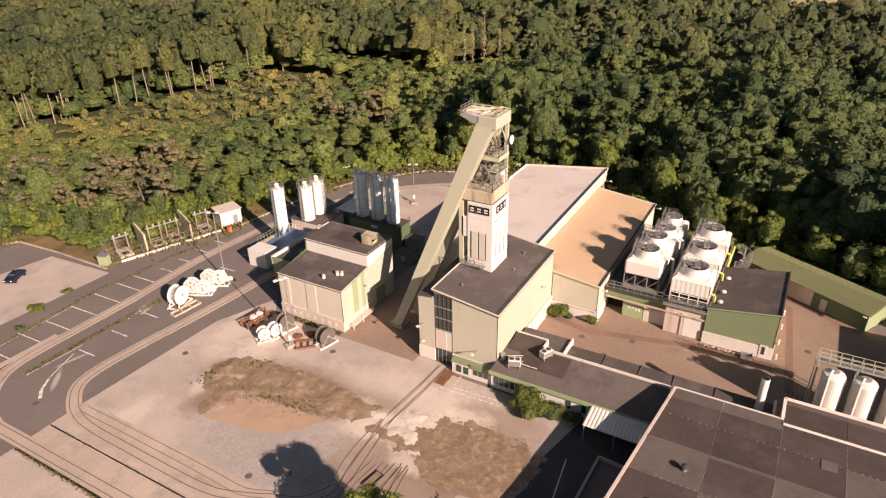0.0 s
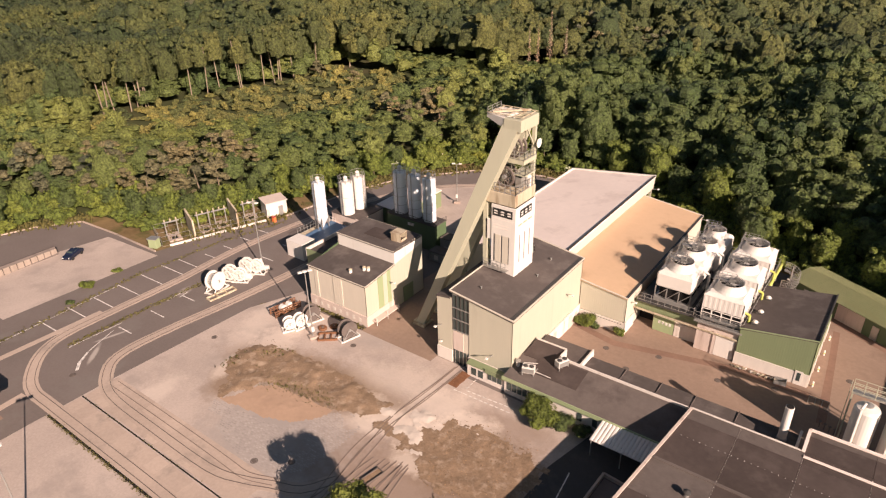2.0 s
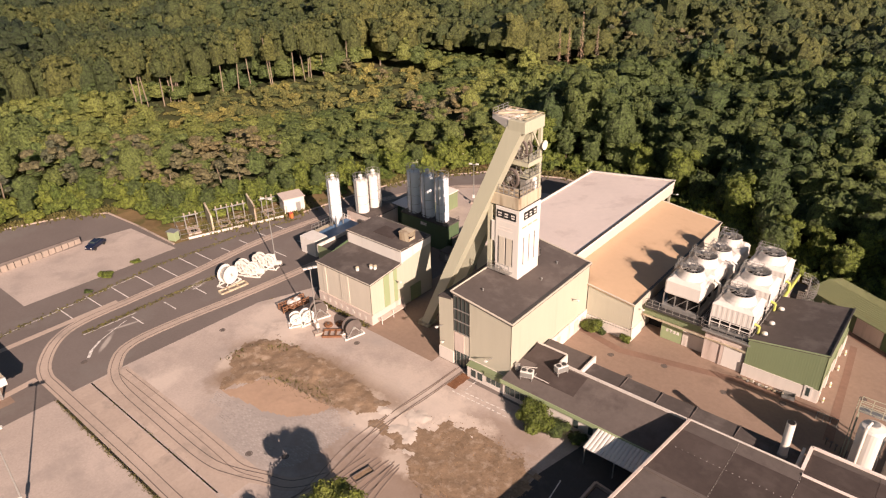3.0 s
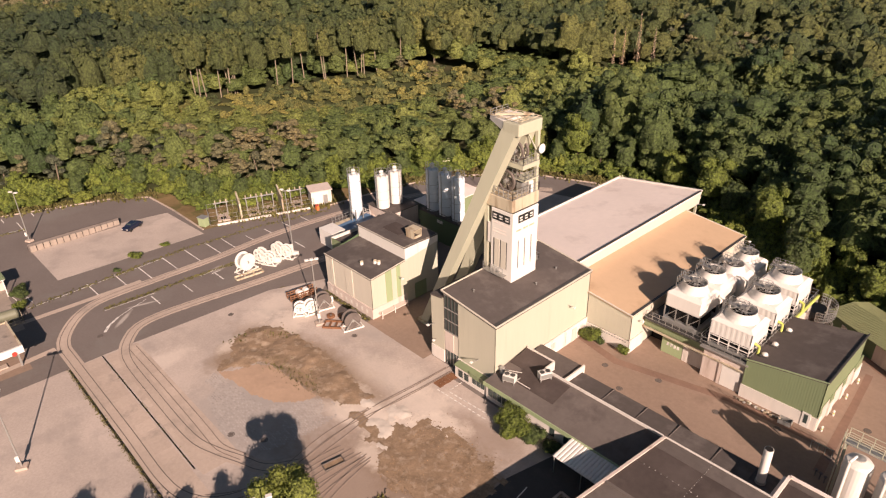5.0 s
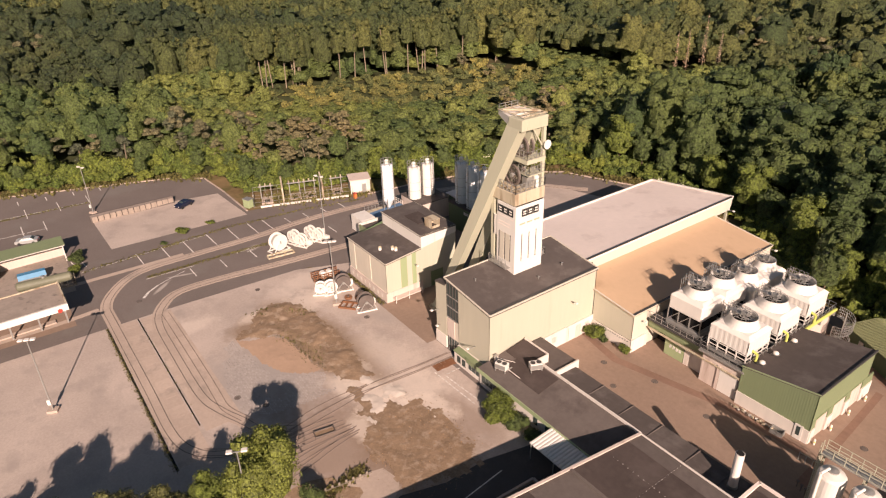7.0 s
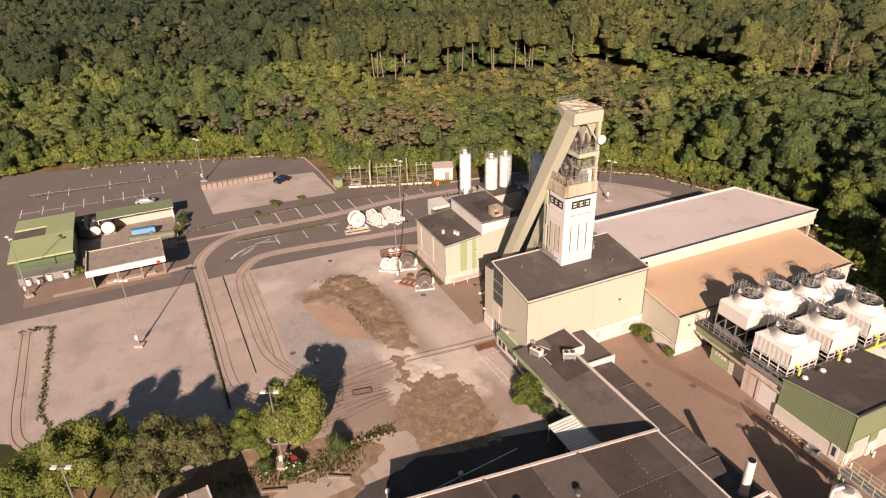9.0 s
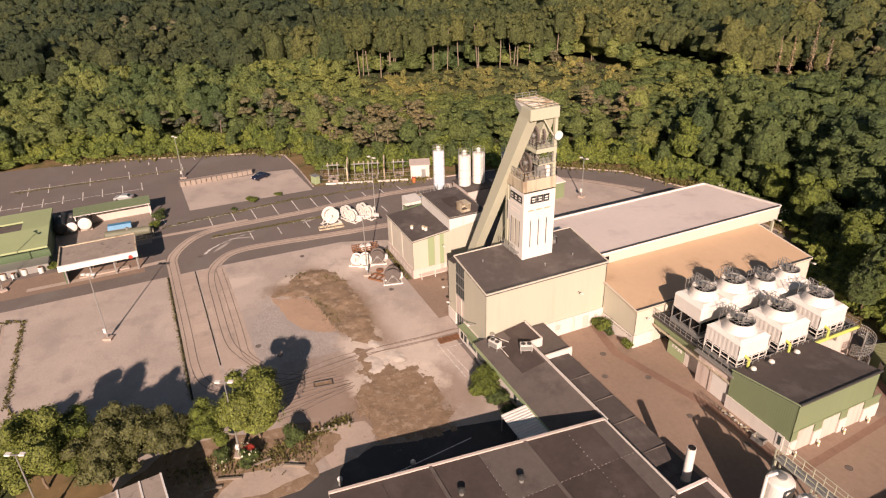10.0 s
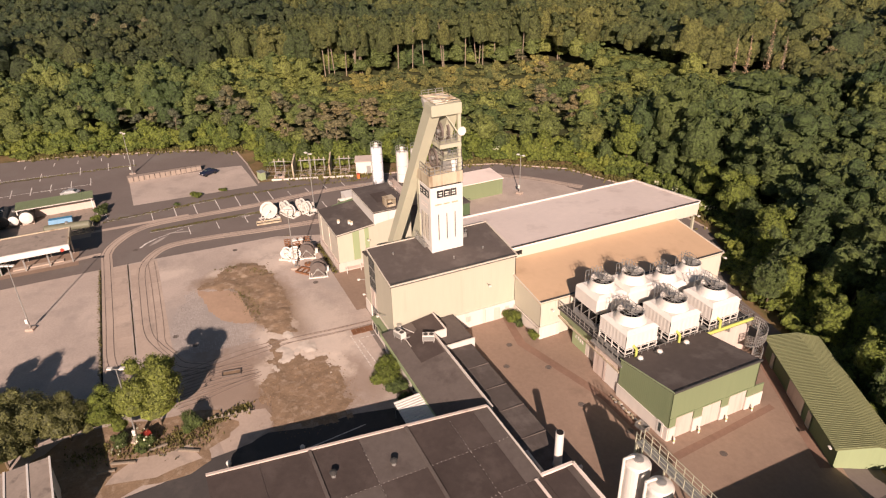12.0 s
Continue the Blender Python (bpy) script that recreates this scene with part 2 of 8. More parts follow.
# ---- builders ----
def link_mesh(name, bm, material, parent=None, label="", smooth=False):
    me = bpy.data.meshes.new(name)
    bmesh.ops.recalc_face_normals(bm, faces=bm.faces)
    bm.to_mesh(me)
    bm.free()
    me.materials.append(material)
    if smooth:
        for p in me.polygons:
            p.use_smooth = True
    ob = new(name, me)
    if parent is not None:
        ob.parent = parent
    if label:
        ob["label"] = label
    return ob


def part(name, bm, material, parent, label="", smooth=False):
    return link_mesh(name, bm, material, parent, label, smooth)


def thing(name, label, category, at=(0, 0, 0), rz=0.0, group="", kind=""):
    e = new(name)
    e.empty_display_size = 0.5
    e.matrix_world = pose(*at, 0, 0, rz)
    return tagged(e, label, category, group, kind)


def poly(bm, pts, faces):
    vs = [bm.verts.new(p) for p in pts]
    for f in faces:
        bm.faces.new([vs[i] for i in f])
    return vs


def box(x0, x1, y0, y1, z0, z1, bm=None, bev=0.0):
    bm = bm or bmesh.new()
    vs = poly(bm, [(x, y, z) for z in (z0, z1) for y in (y0, y1) for x in (x0, x1)],
              [(0, 2, 3, 1), (4, 5, 7, 6), (0, 1, 5, 4), (1, 3, 7, 5), (3, 2, 6, 7), (2, 0, 4, 6)])
    if bev:
        es = list({e for v in vs for e in v.link_edges})
        bmesh.ops.bevel(bm, geom=es, offset=bev, segments=1, affect="EDGES")
    return bm


def hexa(b4, t4, bm=None):
    """A solid between four base points and the four top points over them."""
    bm = bm or bmesh.new()
    poly(bm, list(b4) + list(t4), [(3, 2, 1, 0), (4, 5, 6, 7), (0, 1, 5, 4), (1, 2, 6, 5), (2, 3, 7, 6), (3, 0, 4, 7)])
    return bm


def beam(a, b, w, h=None, bm=None, n=4, w2=None):
    """A bar from a to b; n = 4: rectangular w by h, otherwise round with diameter w."""
    bm = bm or bmesh.new()
    a, b = Vector(a), Vector(b)
    d = (b - a).normalized()
    side = d.cross(Vector((0, 0, 1)))
    side = Vector((1, 0, 0)) if side.length < 1e-3 else side.normalized()
    up = side.cross(d)
    h = h or w
    if n == 4:
        offs = [(-w / 2, -h / 2), (w / 2, -h / 2), (w / 2, h / 2), (-w / 2, h / 2)]
    else:
        offs = [(w / 2 * math.cos(2 * math.pi * k / n), w / 2 * math.sin(2 * math.pi * k / n)) for k in range(n)]
    k2 = (w2 / w) if w2 else 1.0
    r0 = [bm.verts.new(a + side * p + up * q) for p, q in offs]
    r1 = [bm.verts.new(b + side * p * k2 + up * q * k2) for p, q in offs]
    m = len(offs)
    for k in range(m):
        bm.faces.new((r0[k], r0[(k + 1) % m], r1[(k + 1) % m], r1[k]))
    bm.faces.new(r0[::-1])
    bm.faces.new(r1)
    return bm


def lathe(profile, n=24, at=(0, 0, 0), bm=None, axis="z"):
    """A turned body from (radius, height) pairs."""
    bm = bm or bmesh.new()
    rings = []
    for r, z in profile:
        ring = []
        for k in range(n):
            c, s = r * math.cos(2 * math.pi * k / n), r * math.sin(2 * math.pi * k / n)
            p = {"z": (c, s, z), "x": (z, c, s), "y": (c, z, s)}[axis]
            ring.append(bm.verts.new(Vector(p) + Vector(at)))
        rings.append(ring)
    for a, b in zip(rings, rings[1:]):
        for k in range(n):
            bm.faces.new((a[k], a[(k + 1) % n], b[(k + 1) % n], b[k]))
    bm.faces.new(rings[0][::-1])
    bm.faces.new(rings[-1])
    return bm


def clad(a, b, z0, top, pitch=0.27, depth=0.003, bm=None, th=0.12):
    """A ribbed metal wall from a to b (plan), outer side to the right of the way; top: heights at a and b."""
    bm = bm or bmesh.new()
    a, b = Vector((*a, 0)), Vector((*b, 0))
    L = (b - a).length
    d = (b - a) / L
    out = Vector((d.y, -d.x, 0))
    n = max(2, round(L / pitch))
    ta, tb = top if isinstance(top, (tuple, list)) else (top, top)
    za, zb = z0 if isinstance(z0, (tuple, list)) else (z0, z0)
    us = []
    for k in range(n):
        for f, q in ((0.0, 0.0), (0.12, 1.0), (0.5, 1.0), (0.62, 0.0)):
            us.append(((k + f) / n, q))
    us.append((1.0, 0.0))
    lo = [bm.verts.new(a + d * (u * L) + out * (q * depth) + Vector((0, 0, za + (zb - za) * u))) for u, q in us]
    hi = [bm.verts.new(a + d * (u * L) + out * (q * depth) + Vector((0, 0, ta + (tb - ta) * u))) for u, q in us]
    for k in range(len(us) - 1):
        bm.faces.new((lo[k], lo[k + 1], hi[k + 1], hi[k]))
    i0, i1, j0, j1 = [bm.verts.new(p) for p in (a - out * th + Vector((0, 0, za)), b - out * th + Vector((0, 0, zb)),
                                               b - out * th + Vector((0, 0, tb)), a - out * th + Vector((0, 0, ta)))]
    bm.faces.new((i0, j1, j0, i1))
    bm.faces.new((lo[0], hi[0], j1, i0))
    bm.faces.new((lo[-1], i1, j0, hi[-1]))
    return bm


def flat(pts, z=0.0, bm=None, th=0.0):
    """A sheet with the given outline at height z."""
    bm = bm or bmesh.new()
    f = bm.faces.new([bm.verts.new((*p, z)) for p in pts])
    f.normal_update()
    if f.normal.z < 0:
        f.normal_flip()
    if th:
        r = bmesh.ops.extrude_face_region(bm, geom=[f])
        bmesh.ops.translate(bm, vec=(0, 0, -th), verts=[v for v in r["geom"] if isinstance(v, bmesh.types.BMVert)])
    return bm


def ragged(cx, cy, rx, ry, seed, n=40, amp=0.25, rot=0.0):
    out = []
    for k in range(n):
        a = 2 * math.pi * k / n
        r = 1 + amp * noise.fractal((math.cos(a) * 1.6 + seed * 7.1, math.sin(a) * 1.6, seed), 1.0, 2.0, 4) * 1.4
        x, y = rx * r * math.cos(a), ry * r * math.sin(a)
        out.append((cx + x * math.cos(rot) - y * math.sin(rot), cy + x * math.sin(rot) + y * math.cos(rot)))
    return out


def railing(name, pts, parent, h=1.1, step=1.5, closed=False, d=0.06, material=None):
    """Posts, two rails and a toe bar along points, as one light rail part."""
    bm = bmesh.new()
    pts = [Vector(p) for p in pts]
    segs = list(zip(pts, pts[1:])) + ([(pts[-1], pts[0])] if closed else [])
    for a, b in segs:
        n = max(1, round((b - a).length / step))
        for k in range(n + 1):
            p = a + (b - a) * k / n
            beam(p, p + Vector((0, 0, h)), d, bm=bm)
        for q in (h, h * 0.55, 0.1):
            beam(a + Vector((0, 0, q)), b + Vector((0, 0, q)), d * 0.8, bm=bm)
    return part(name, bm, material or M_STEEL, parent)


def structure(name, bm, material, label, category):
    return tagged(link_mesh(name, bm, material), label, category, kind="structure")


def slab_roof(b4, th):
    """A roof plate over four corner points (counter-clockwise)."""
    return hexa([(x, y, z - th) for x, y, z in b4], b4)


# ---- ground ----
structure("ground", flat([(-2600, -2600), (2600, -2600), (2600, 2600), (-2600, 2600)], -0.06), M_FOREST_FLOOR,
          "dark woodland floor round the mine yard", "ground")
structure("verge", flat([(-116, -76), (-40, -76), (-20, -60), (3, -52), (64, -52), (64, 34), (46, 40), (26, 47), (12, 54), (-2, 64), (-26, 66), (-46, 62),
                         (-60, 46), (-66, 24), (-76, 6), (-80, -1), (-92, -2), (-98, -14), (-105, -28), (-111, -42), (-116, -56)], -0.02), M_VERGE,
          "strip of dry brown grass along the yard edge", "verge")
ROAD = [(-112, -70), (-41, -70), (-41, -30), (-40, -5), (-38, -3), (-24, -3), (-11.2, -3), (60, -3), (60, 30), (41.5, 36.5), (22, 47), (12, 49), (6, 55), (-8, 62),
        (-30, 62.5), (-44, 57), (-54, 45), (-58, 34), (-60.3, 16), (-66, 3), (-68, -4.6), (-81, -4.8), (-90.5, -5.5), (-95.5, -12), (-101, -27), (-106.2, -41),
        (-108.5, -53)]
road = structure("road", flat(ROAD, 0.0), M_ASPHALT, "worn dark asphalt of the works road and car park", "road")
yard = structure("pavement", flat([(-41.9, -66), (-41.6, -28), (-40.5, -7), (-37, 1.5), (-34.2, -1.8), (-11, -1.8), (-11, -0.4), (-5.6, -0.4), (-5.6, -1.9),
                                   (21, -1.9), (17, -27), (15, -42), (-6, -46), (-18, -66)], 0.012),
                 M_CONCRETE, "pale dusty concrete yard in front of the shaft hall", "concrete yard")
structure("courtyard", flat([(-0.2, 3), (60, 3), (60, 26), (41.8, 32.2), (20, 44), (9.4, 49), (6.9, 49), (6.9, 21), (-0.2, 18)], 0.016), M_COURT,
          "brown paved inner court between the works buildings", "courtyard")
structure("passage", flat([(-22.9, -1.9), (-11.1, -1.9), (-9, 18.2), (-19, 18.2), (-24, 24), (-24.5, 12.2), (-22.9, 12)], 0.010), M_COURT,
          "brown stained concrete passage between hall and compressor house", "paving")
structure("parking_slab", flat([(-84.5, -29.7), (-67.4, -29.4), (-66.4, -5.2), (-80.3, -6.1), (-82, -14.5)], 0.012), M_CONCRETE,
          "pale concrete parking bay beside the car park", "parking bay")
structure("pavement_west", flat([(-52, -60), (-45.6, -60), (-45.2, -38.8), (-52, -38.8)], 0.012), M_COURT, "stained paving below the pump canopy", "paving")
structure("gutter_line", flat([(-0.1, 16), (6.7, 14.6), (20.3, 17.9), (29.6, 17.9), (29.6, 19.0), (20.3, 19.0), (6.7, 15.8), (-0.1, 17)], 0.026), M_COURTRED,
          "row of reddish paving along the court", "paving")
structure("gutter_line_east", flat([(31, 14), (32, 14), (31, 27), (30.4, 34.5), (29.6, 34.5), (30.2, 27)], 0.026), M_COURTRED,
          "row of reddish paving beside the garage", "paving")
structure("gutter_line_barn", flat([(20, 41.4), (38.8, 31.2), (39.3, 32.2), (20.4, 42.6)], 0.026), M_COURTRED, "row of reddish paving along the shed", "paving")
structure("far_yard", flat([(-52, 40), (-38, 27), (-22, 24), (-19.6, 52), (-24, 55), (-40, 50)], 0.012), M_CONCRETE,
          "grey concrete apron behind the machine hall", "concrete apron")
structure("field", flat([(-6, 345), (10, 258), (30, 262), (70, 285), (130, 320), (260, 390), (420, 640), (-40, 760)], 0.0), M_FIELD, "pale harvested field beyond the wood", "field")

# kerb round the car park
bm = bmesh.new()
KERB = [(-108.5, -53), (-106.2, -41), (-101, -27), (-95.5, -12), (-90.5, -5.5), (-81, -4.8), (-68, -4.6)]
for a, b in zip(KERB, KERB[1:]):
    beam((*a, 0.07), (*b, 0.07), 0.28, 0.2, bm)
structure("kerb", bm, M_SLAB, "low pale concrete kerb round the car park", "kerb")
bm = bmesh.new()
KERB2 = [(-60.3, 18), (-58, 34), (-54, 45), (-44, 57), (-30, 62.5), (-8, 62)]
for a, b in zip(KERB2, KERB2[1:]):
    beam((*a, 0.07), (*b, 0.07), 0.28, 0.2, bm)
structure("kerb_north", bm, M_SLAB, "low concrete kerb of the loop road", "kerb")

# slabs between the tracks
SLAB_MESHES = {}


def slab_piece(x0, x1, y0, y1, parent, z=0.02):
    key = (round(x1 - x0, 2), round(y1 - y0, 2))
    if key not in SLAB_MESHES:
        b = box(0.02, key[0] - 0.02, 0.02, key[1] - 0.02, -0.05, 0.0)
        me = bpy.data.meshes.new("slab")
        b.to_mesh(me)
        b.free()
        me.materials.append(M_SLAB)
        SLAB_MESHES[key] = me
    o = new("slab", SLAB_MESHES[key])
    o.parent = parent
    o.location = (x0, y0, z)
    return o


# ---- tracks ----
def smooth_line(pts, step=1.0):
    """Points along a Catmull-Rom line through pts."""
    P = [Vector((*p, 0)) for p in pts]
    P = [P[0] * 2 - P[1]] + P + [P[-1] * 2 - P[-2]]
    out = []
    for i in range(1, len(P) - 2):
        n = max(2, int((P[i + 1] - P[i]).length / step))
        for k in range(n):
            t = k / n
            a, b, c, d = P[i - 1:i + 3]
            out.append(0.5 * ((2 * b) + (c - a) * t + (2 * a - 5 * b + 4 * c - d) * t * t + (3 * b - a - 3 * c + d) * t ** 3))
    out.append(P[-2])
    return out


def ribbon(line, off, w, z0, z1, bm):
    """A strip of width w along the line, shifted sideways by off."""
    prev = None
    for i, p in enumerate(line):
        t = (line[min(i + 1, len(line) - 1)] - line[max(i - 1, 0)]).normalized()
        s = Vector((t.y, -t.x, 0))
        row = [bm.verts.new(p + s * (off - w / 2) + Vector((0, 0, z0))), bm.verts.new(p + s * (off - w / 2) + Vector((0, 0, z1))),
               bm.verts.new(p + s * (off + w / 2) + Vector((0, 0, z1))), bm.verts.new(p + s * (off + w / 2) + Vector((0, 0, z0)))]
        if prev:
            for k in range(3):
                bm.faces.new((prev[k], prev[k + 1], row[k + 1], row[k]))
        prev = row
    return bm


def track(pts, bed=True, gauge=0.95, label="rails of a mine track sunk into the paving", rail_w=0.07, bed_w=1.75):
    line = smooth_line(pts)
    e = tagged(new("rail_track"), label, "rail track", "yard tracks", "structure")
    if bed:
        part("track_bed", ribbon(line, 0, bed_w, -0.03, 0.030, bmesh.new()), M_SLAB, e)
    for s in (-1, 1):
        part("rail", ribbon(line, s * gauge / 2, rail_w, 0.0, 0.055, bmesh.new()), M_RAIL if bed else M_RAILD, e)
    return e


track([(-7.4, -29.5), (-8.6, -31.8), (-11, -33.6), (-15, -34.4), (-25, -34.4), (-43, -34.5), (-47.5, -34.4), (-51, -33), (-54.6, -30), (-56.3, -26), (-56.4, -18),
       (-56.3, -8), (-57, 4), (-56, 16), (-53, 30), (-46, 44), (-34, 54)])
track([(-7, -23), (-9, -26), (-12, -27.3), (-15, -28.6), (-19.2, -29.6), (-30, -29.6), (-37.4, -29.4), (-41, -28.6), (-43.6, -27), (-45.2, -25.2), (-45.8, -22), (-45.3, -16),
       (-44.2, -8), (-43.2, 2), (-42.5, 12)])
track([(-12, -26.9), (-15, -28.0), (-18, -28.0), (-22, -27.9), (-32, -27.8), (-40.6, -27.8)], bed=False)
track([(-9.6, -32.5), (-7.6, -29.6), (-7, -26), (-8.2, -19), (-8.2, -14), (-7.4, -8), (-7.0, -0.5)], bed=False)
track([(-7.4, -28), (-6.6, -24), (-7.2, -18), (-7.9, -12), (-7.4, -5), (-7.2, -1)], bed=False, rail_w=0.09)
for k, (x0, x1, y1) in enumerate(((-6.2, -5.6, -18.5), (-4.9, -4.4, -18), (-3.6, -3.2, -17.5), (-2.4, -2.6, -17.2), (-1.2, -2.3, -17.6))):
    track([(x0 + 0.6, -27.5), (x0 + 0.2, -24), ((x0 + x1) / 2, -21), (x1, y1)], bed=False, gauge=0.7, label="rusty siding rails in the dirty yard", rail_w=0.1)
track([(-38, -58.9), (-28, -58.7), (-17, -58.4), (-12.5, -57), (-10, -53), (-9.4, -46), (-8.8, -40)], label="rails of a mine track in the western yard")

# concrete strips beside the car park road
for pts in ([(-57.6, -20), (-57.8, -30), (-58.1, -40), (-58.6, -52)], [(-47.4, -56), (-47.2, -43), (-47.7, -35.4)]):
    structure("kerb_strip", ribbon(smooth_line(pts), 0, 1.0, -0.03, 0.014, bmesh.new()), M_SLAB, "pale concrete strip let into the asphalt", "paving")

# slots with weeds beside the tracks
bm = bmesh.new()
for y, x0, x1, w in ((-35.5, -41.5, -8.5, 0.14), (-31.4, -41.5, -14, 0.08)):
    box(x0, x1, y - w, y + w, 0.0, 0.028, bm)
structure("drain_slot", bm, M_DARK, "dark drain slots overgrown with weeds", "drain")
for i in range(16):
    slab_piece(-41.5 + 2.05 * i, -41.5 + 2.05 * (i + 1), -35.25, -31.65, yard)
for i in range(14):
    slab_piece(-41.3 + 2.05 * i, -41.3 + 2.05 * (i + 1), -31.15, -26.85, yard)

# markings
LINE_MESH = {}
SCUFFS = [((-47.0, -29.2), (-48.3, -28.2), 0.4), ((-48.3, -28.2), (-49.6, -26.4), 0.3), ((-49.6, -26.4), (-50.6, -24.2), 0.12), ((-50.6, -24.2), (-51.6, -21.6), 0.09), ((-52.3, -12.6), (-52.6, -9.8), 0.22), ((-51.6, -11.0), (-51.9, -9.4), 0.14)]


def mark(x0, y0, x1, y1, w=0.16, z=0.010, parent=road):
    L = math.hypot(x1 - x0, y1 - y0)
    key = (round(L, 1), w)
    if key not in LINE_MESH:
        b = box(0, key[0], -w / 2, w / 2, -0.008, 0.0)
        me = bpy.data.meshes.new("parking_line")
        b.to_mesh(me)
        b.free()
        me.materials.append(M_LINE)
        LINE_MESH[key] = me
    o = new("parking_line", LINE_MESH[key])
    o.parent = parent
    o.matrix_basis = pose(x0, y0, z, 0, 0, math.degrees(math.atan2(y1 - y0, x1 - x0)))
    return o


for y in (-26.5, -22.3, -18.6, -14.4, -10.5, -6.8, -4.0, -0.3, 3.4, 7.2, 11):
    mark(-62.8 if y < -3 else -60.2, y, -57.2, y + 0.2)
for y in (-20.7, -15.7, -10.5, 4.6, 9.6):
    mark(-51.8, y, -48.7, y + 0.1)
mark(-52.8, -27.3, -52.4, -19.8, 0.1)
mark(-61.6, -35.3, -62.6, -14.4, 0.1)
for y in (-63.5, -59.7, -56, -52.3, -48.6, -44.9, -41, -37.2):
    mark(-88.2, y, -83.4, y)
mark(-85.6, -64, -84.2, -37, 0.12)
for y in (-59.2, -55.3, -47.3, -39.4, -33.6, -28.2):
    mark(-96.8, y, -91.6, y)
mark(-95.8, -62.8, -92.7, -28, 0.12)
for y in (-51, -45, -40, -35, -30, -25, -20):
    mark(-103.8 + (y + 51) * 0.15, y, -101.6 + (y + 51) * 0.15, y)
mark(-66.9, -36, -63.2, -35.5, 0.14), mark(-66.9, -34.6, -63.2, -34.2, 0.14), mark(-65, -36, -65, -34.2, 0.14)
for k in range(11):
    mark(-5.4 + 0.72 * k, -4.6 + 0.03 * k, -4.95 + 0.72 * k, -4.58 + 0.03 * k, 0.14, 0.024, yard)
    if k < 9:
        mark(-3.9 + 0.72 * k, -3.9 + 0.05 * k, -3.45 + 0.72 * k, -3.87 + 0.05 * k, 0.14, 0.024, yard)
for k in range(4):
    mark(-4.2, -3.6 + 0.75 * k, -4.1, -3.15 + 0.75 * k, 0.14, 0.024, yard)
mark(13.4, -21, 12.0, -8.5, 0.12, 0.024, yard)
for a, b, w in SCUFFS:
    mark(*a, *b, w)


def manhole(x, y, r=0.27, z=0.02):
    e = thing("manhole_cover", "round dark iron manhole cover in the paving", "manhole cover", (x, y, z), group="manhole covers")
    part("ring", lathe([(r * 1.5, -0.02), (r * 1.5, 0.006), (r * 1.12, 0.012), (r * 1.12, -0.02)], 20), M_ROOFG, e)
    part("lid", lathe([(r, -0.02), (r, 0.012), (r * 0.9, 0.016)], 20), M_RAIL, e)


for x, y in ((-12.6, -24), (-16, -26.2), (-46.5, -30), (-38.5, -14.5), (-21.5, -5), (6.2, 13.6), (12.5, 15.6), (20.0, 15.2), (26, 17.4), (31.6, 17.0), (10, 11), (33, 24)):
    manhole(x, y)


# ---- earth and dust in the yard ----
def spoil(name, outline, height, material, label, seed, base=0.022, step=0.25, wob=0.7, slope=1.6):
    """A low uneven sheet of loose ground inside a wavering outline."""
    xs = [p[0] for p in outline]
    ys = [p[1] for p in outline]
    bm = bmesh.new()
    grid = {}
    loop = outline + outline[:1]
    for i in range(int((min(xs) - 1) / step), int((max(xs) + 1) / step) + 1):
        for j in range(int((min(ys) - 1) / step), int((max(ys) + 1) / step) + 1):
            x, y = i * step, j * step
            d, hit = 1e9, False
            for (x0, y0), (x1, y1) in zip(loop, loop[1:]):
                ux, uy = x1 - x0, y1 - y0
                t = max(0, min(1, ((x - x0) * ux + (y - y0) * uy) / (ux * ux + uy * uy)))
                d = min(d, math.hypot(x - x0 - ux * t, y - y0 - uy * t))
                if (y0 > y) != (y1 > y) and x < ux * (y - y0) / uy + x0:
                    hit = not hit
            d = (d if hit else -d) + wob * noise.fractal((x * 0.6, y * 0.6, seed), 0.9, 2.0, 4)
            if d < 0:
                continue
            q = min(1.0, d / slope)
            h = height * q * (0.55 + 0.8 * noise.fractal((x * 0.3, y * 0.3, seed + 7), 1.0, 2.0, 5)) + 0.05 * q * noise.noise((x * 2.2, y * 2.2, seed))
            grid[i, j] = bm.verts.new((x + 0.06 * noise.noise((x * 3, y * 3, 1)), y + 0.06 * noise.noise((x * 3, y * 3, 2)), base + max(h, 0.004)))
    for (i, j), v in list(grid.items()):
        near = [grid.get(k) for k in ((i + 1, j), (i + 1, j + 1), (i, j + 1))]
        if None not in near:
            bm.faces.new((v, *near))
    return tagged(link_mesh(name, bm, material, smooth=True), label, "soil", kind="stuff")


spoil("soil_heap", [(-32.6, -17.3), (-33.4, -14.7), (-32.4, -12.2), (-29.9, -10.6), (-26.3, -10.2), (-18.5, -10.1), (-15.5, -9.9), (-11.9, -11.0), (-9.5, -10.6), (-8.9, -12.6), (-11.2, -14.4), (-14.6, -15.6), (-18.0, -15.6),
                    (-21.4, -15.8), (-24.2, -16.6), (-25.7, -17.8), (-26.5, -20.2), (-27.9, -22.2), (-28.9, -21.5), (-29.2, -19.7)], 0.24, M_SOIL, "low heap of brown soil with dry weeds in the yard", 2)
spoil("sand_patch", [(-25.7, -17.8), (-24.2, -16.6), (-21.0, -16.0), (-17.6, -15.8), (-14.6, -15.6), (-14.9, -17.6), (-17.4, -20.0), (-20.0, -21.2), (-23.1, -21.6), (-26.6, -22.1), (-27.7, -22.1), (-26.3, -20.4)], 0.05, M_SAND,
      "smooth patch of reddish sand beside the soil", 4, 0.018, wob=0.3, slope=2.5)
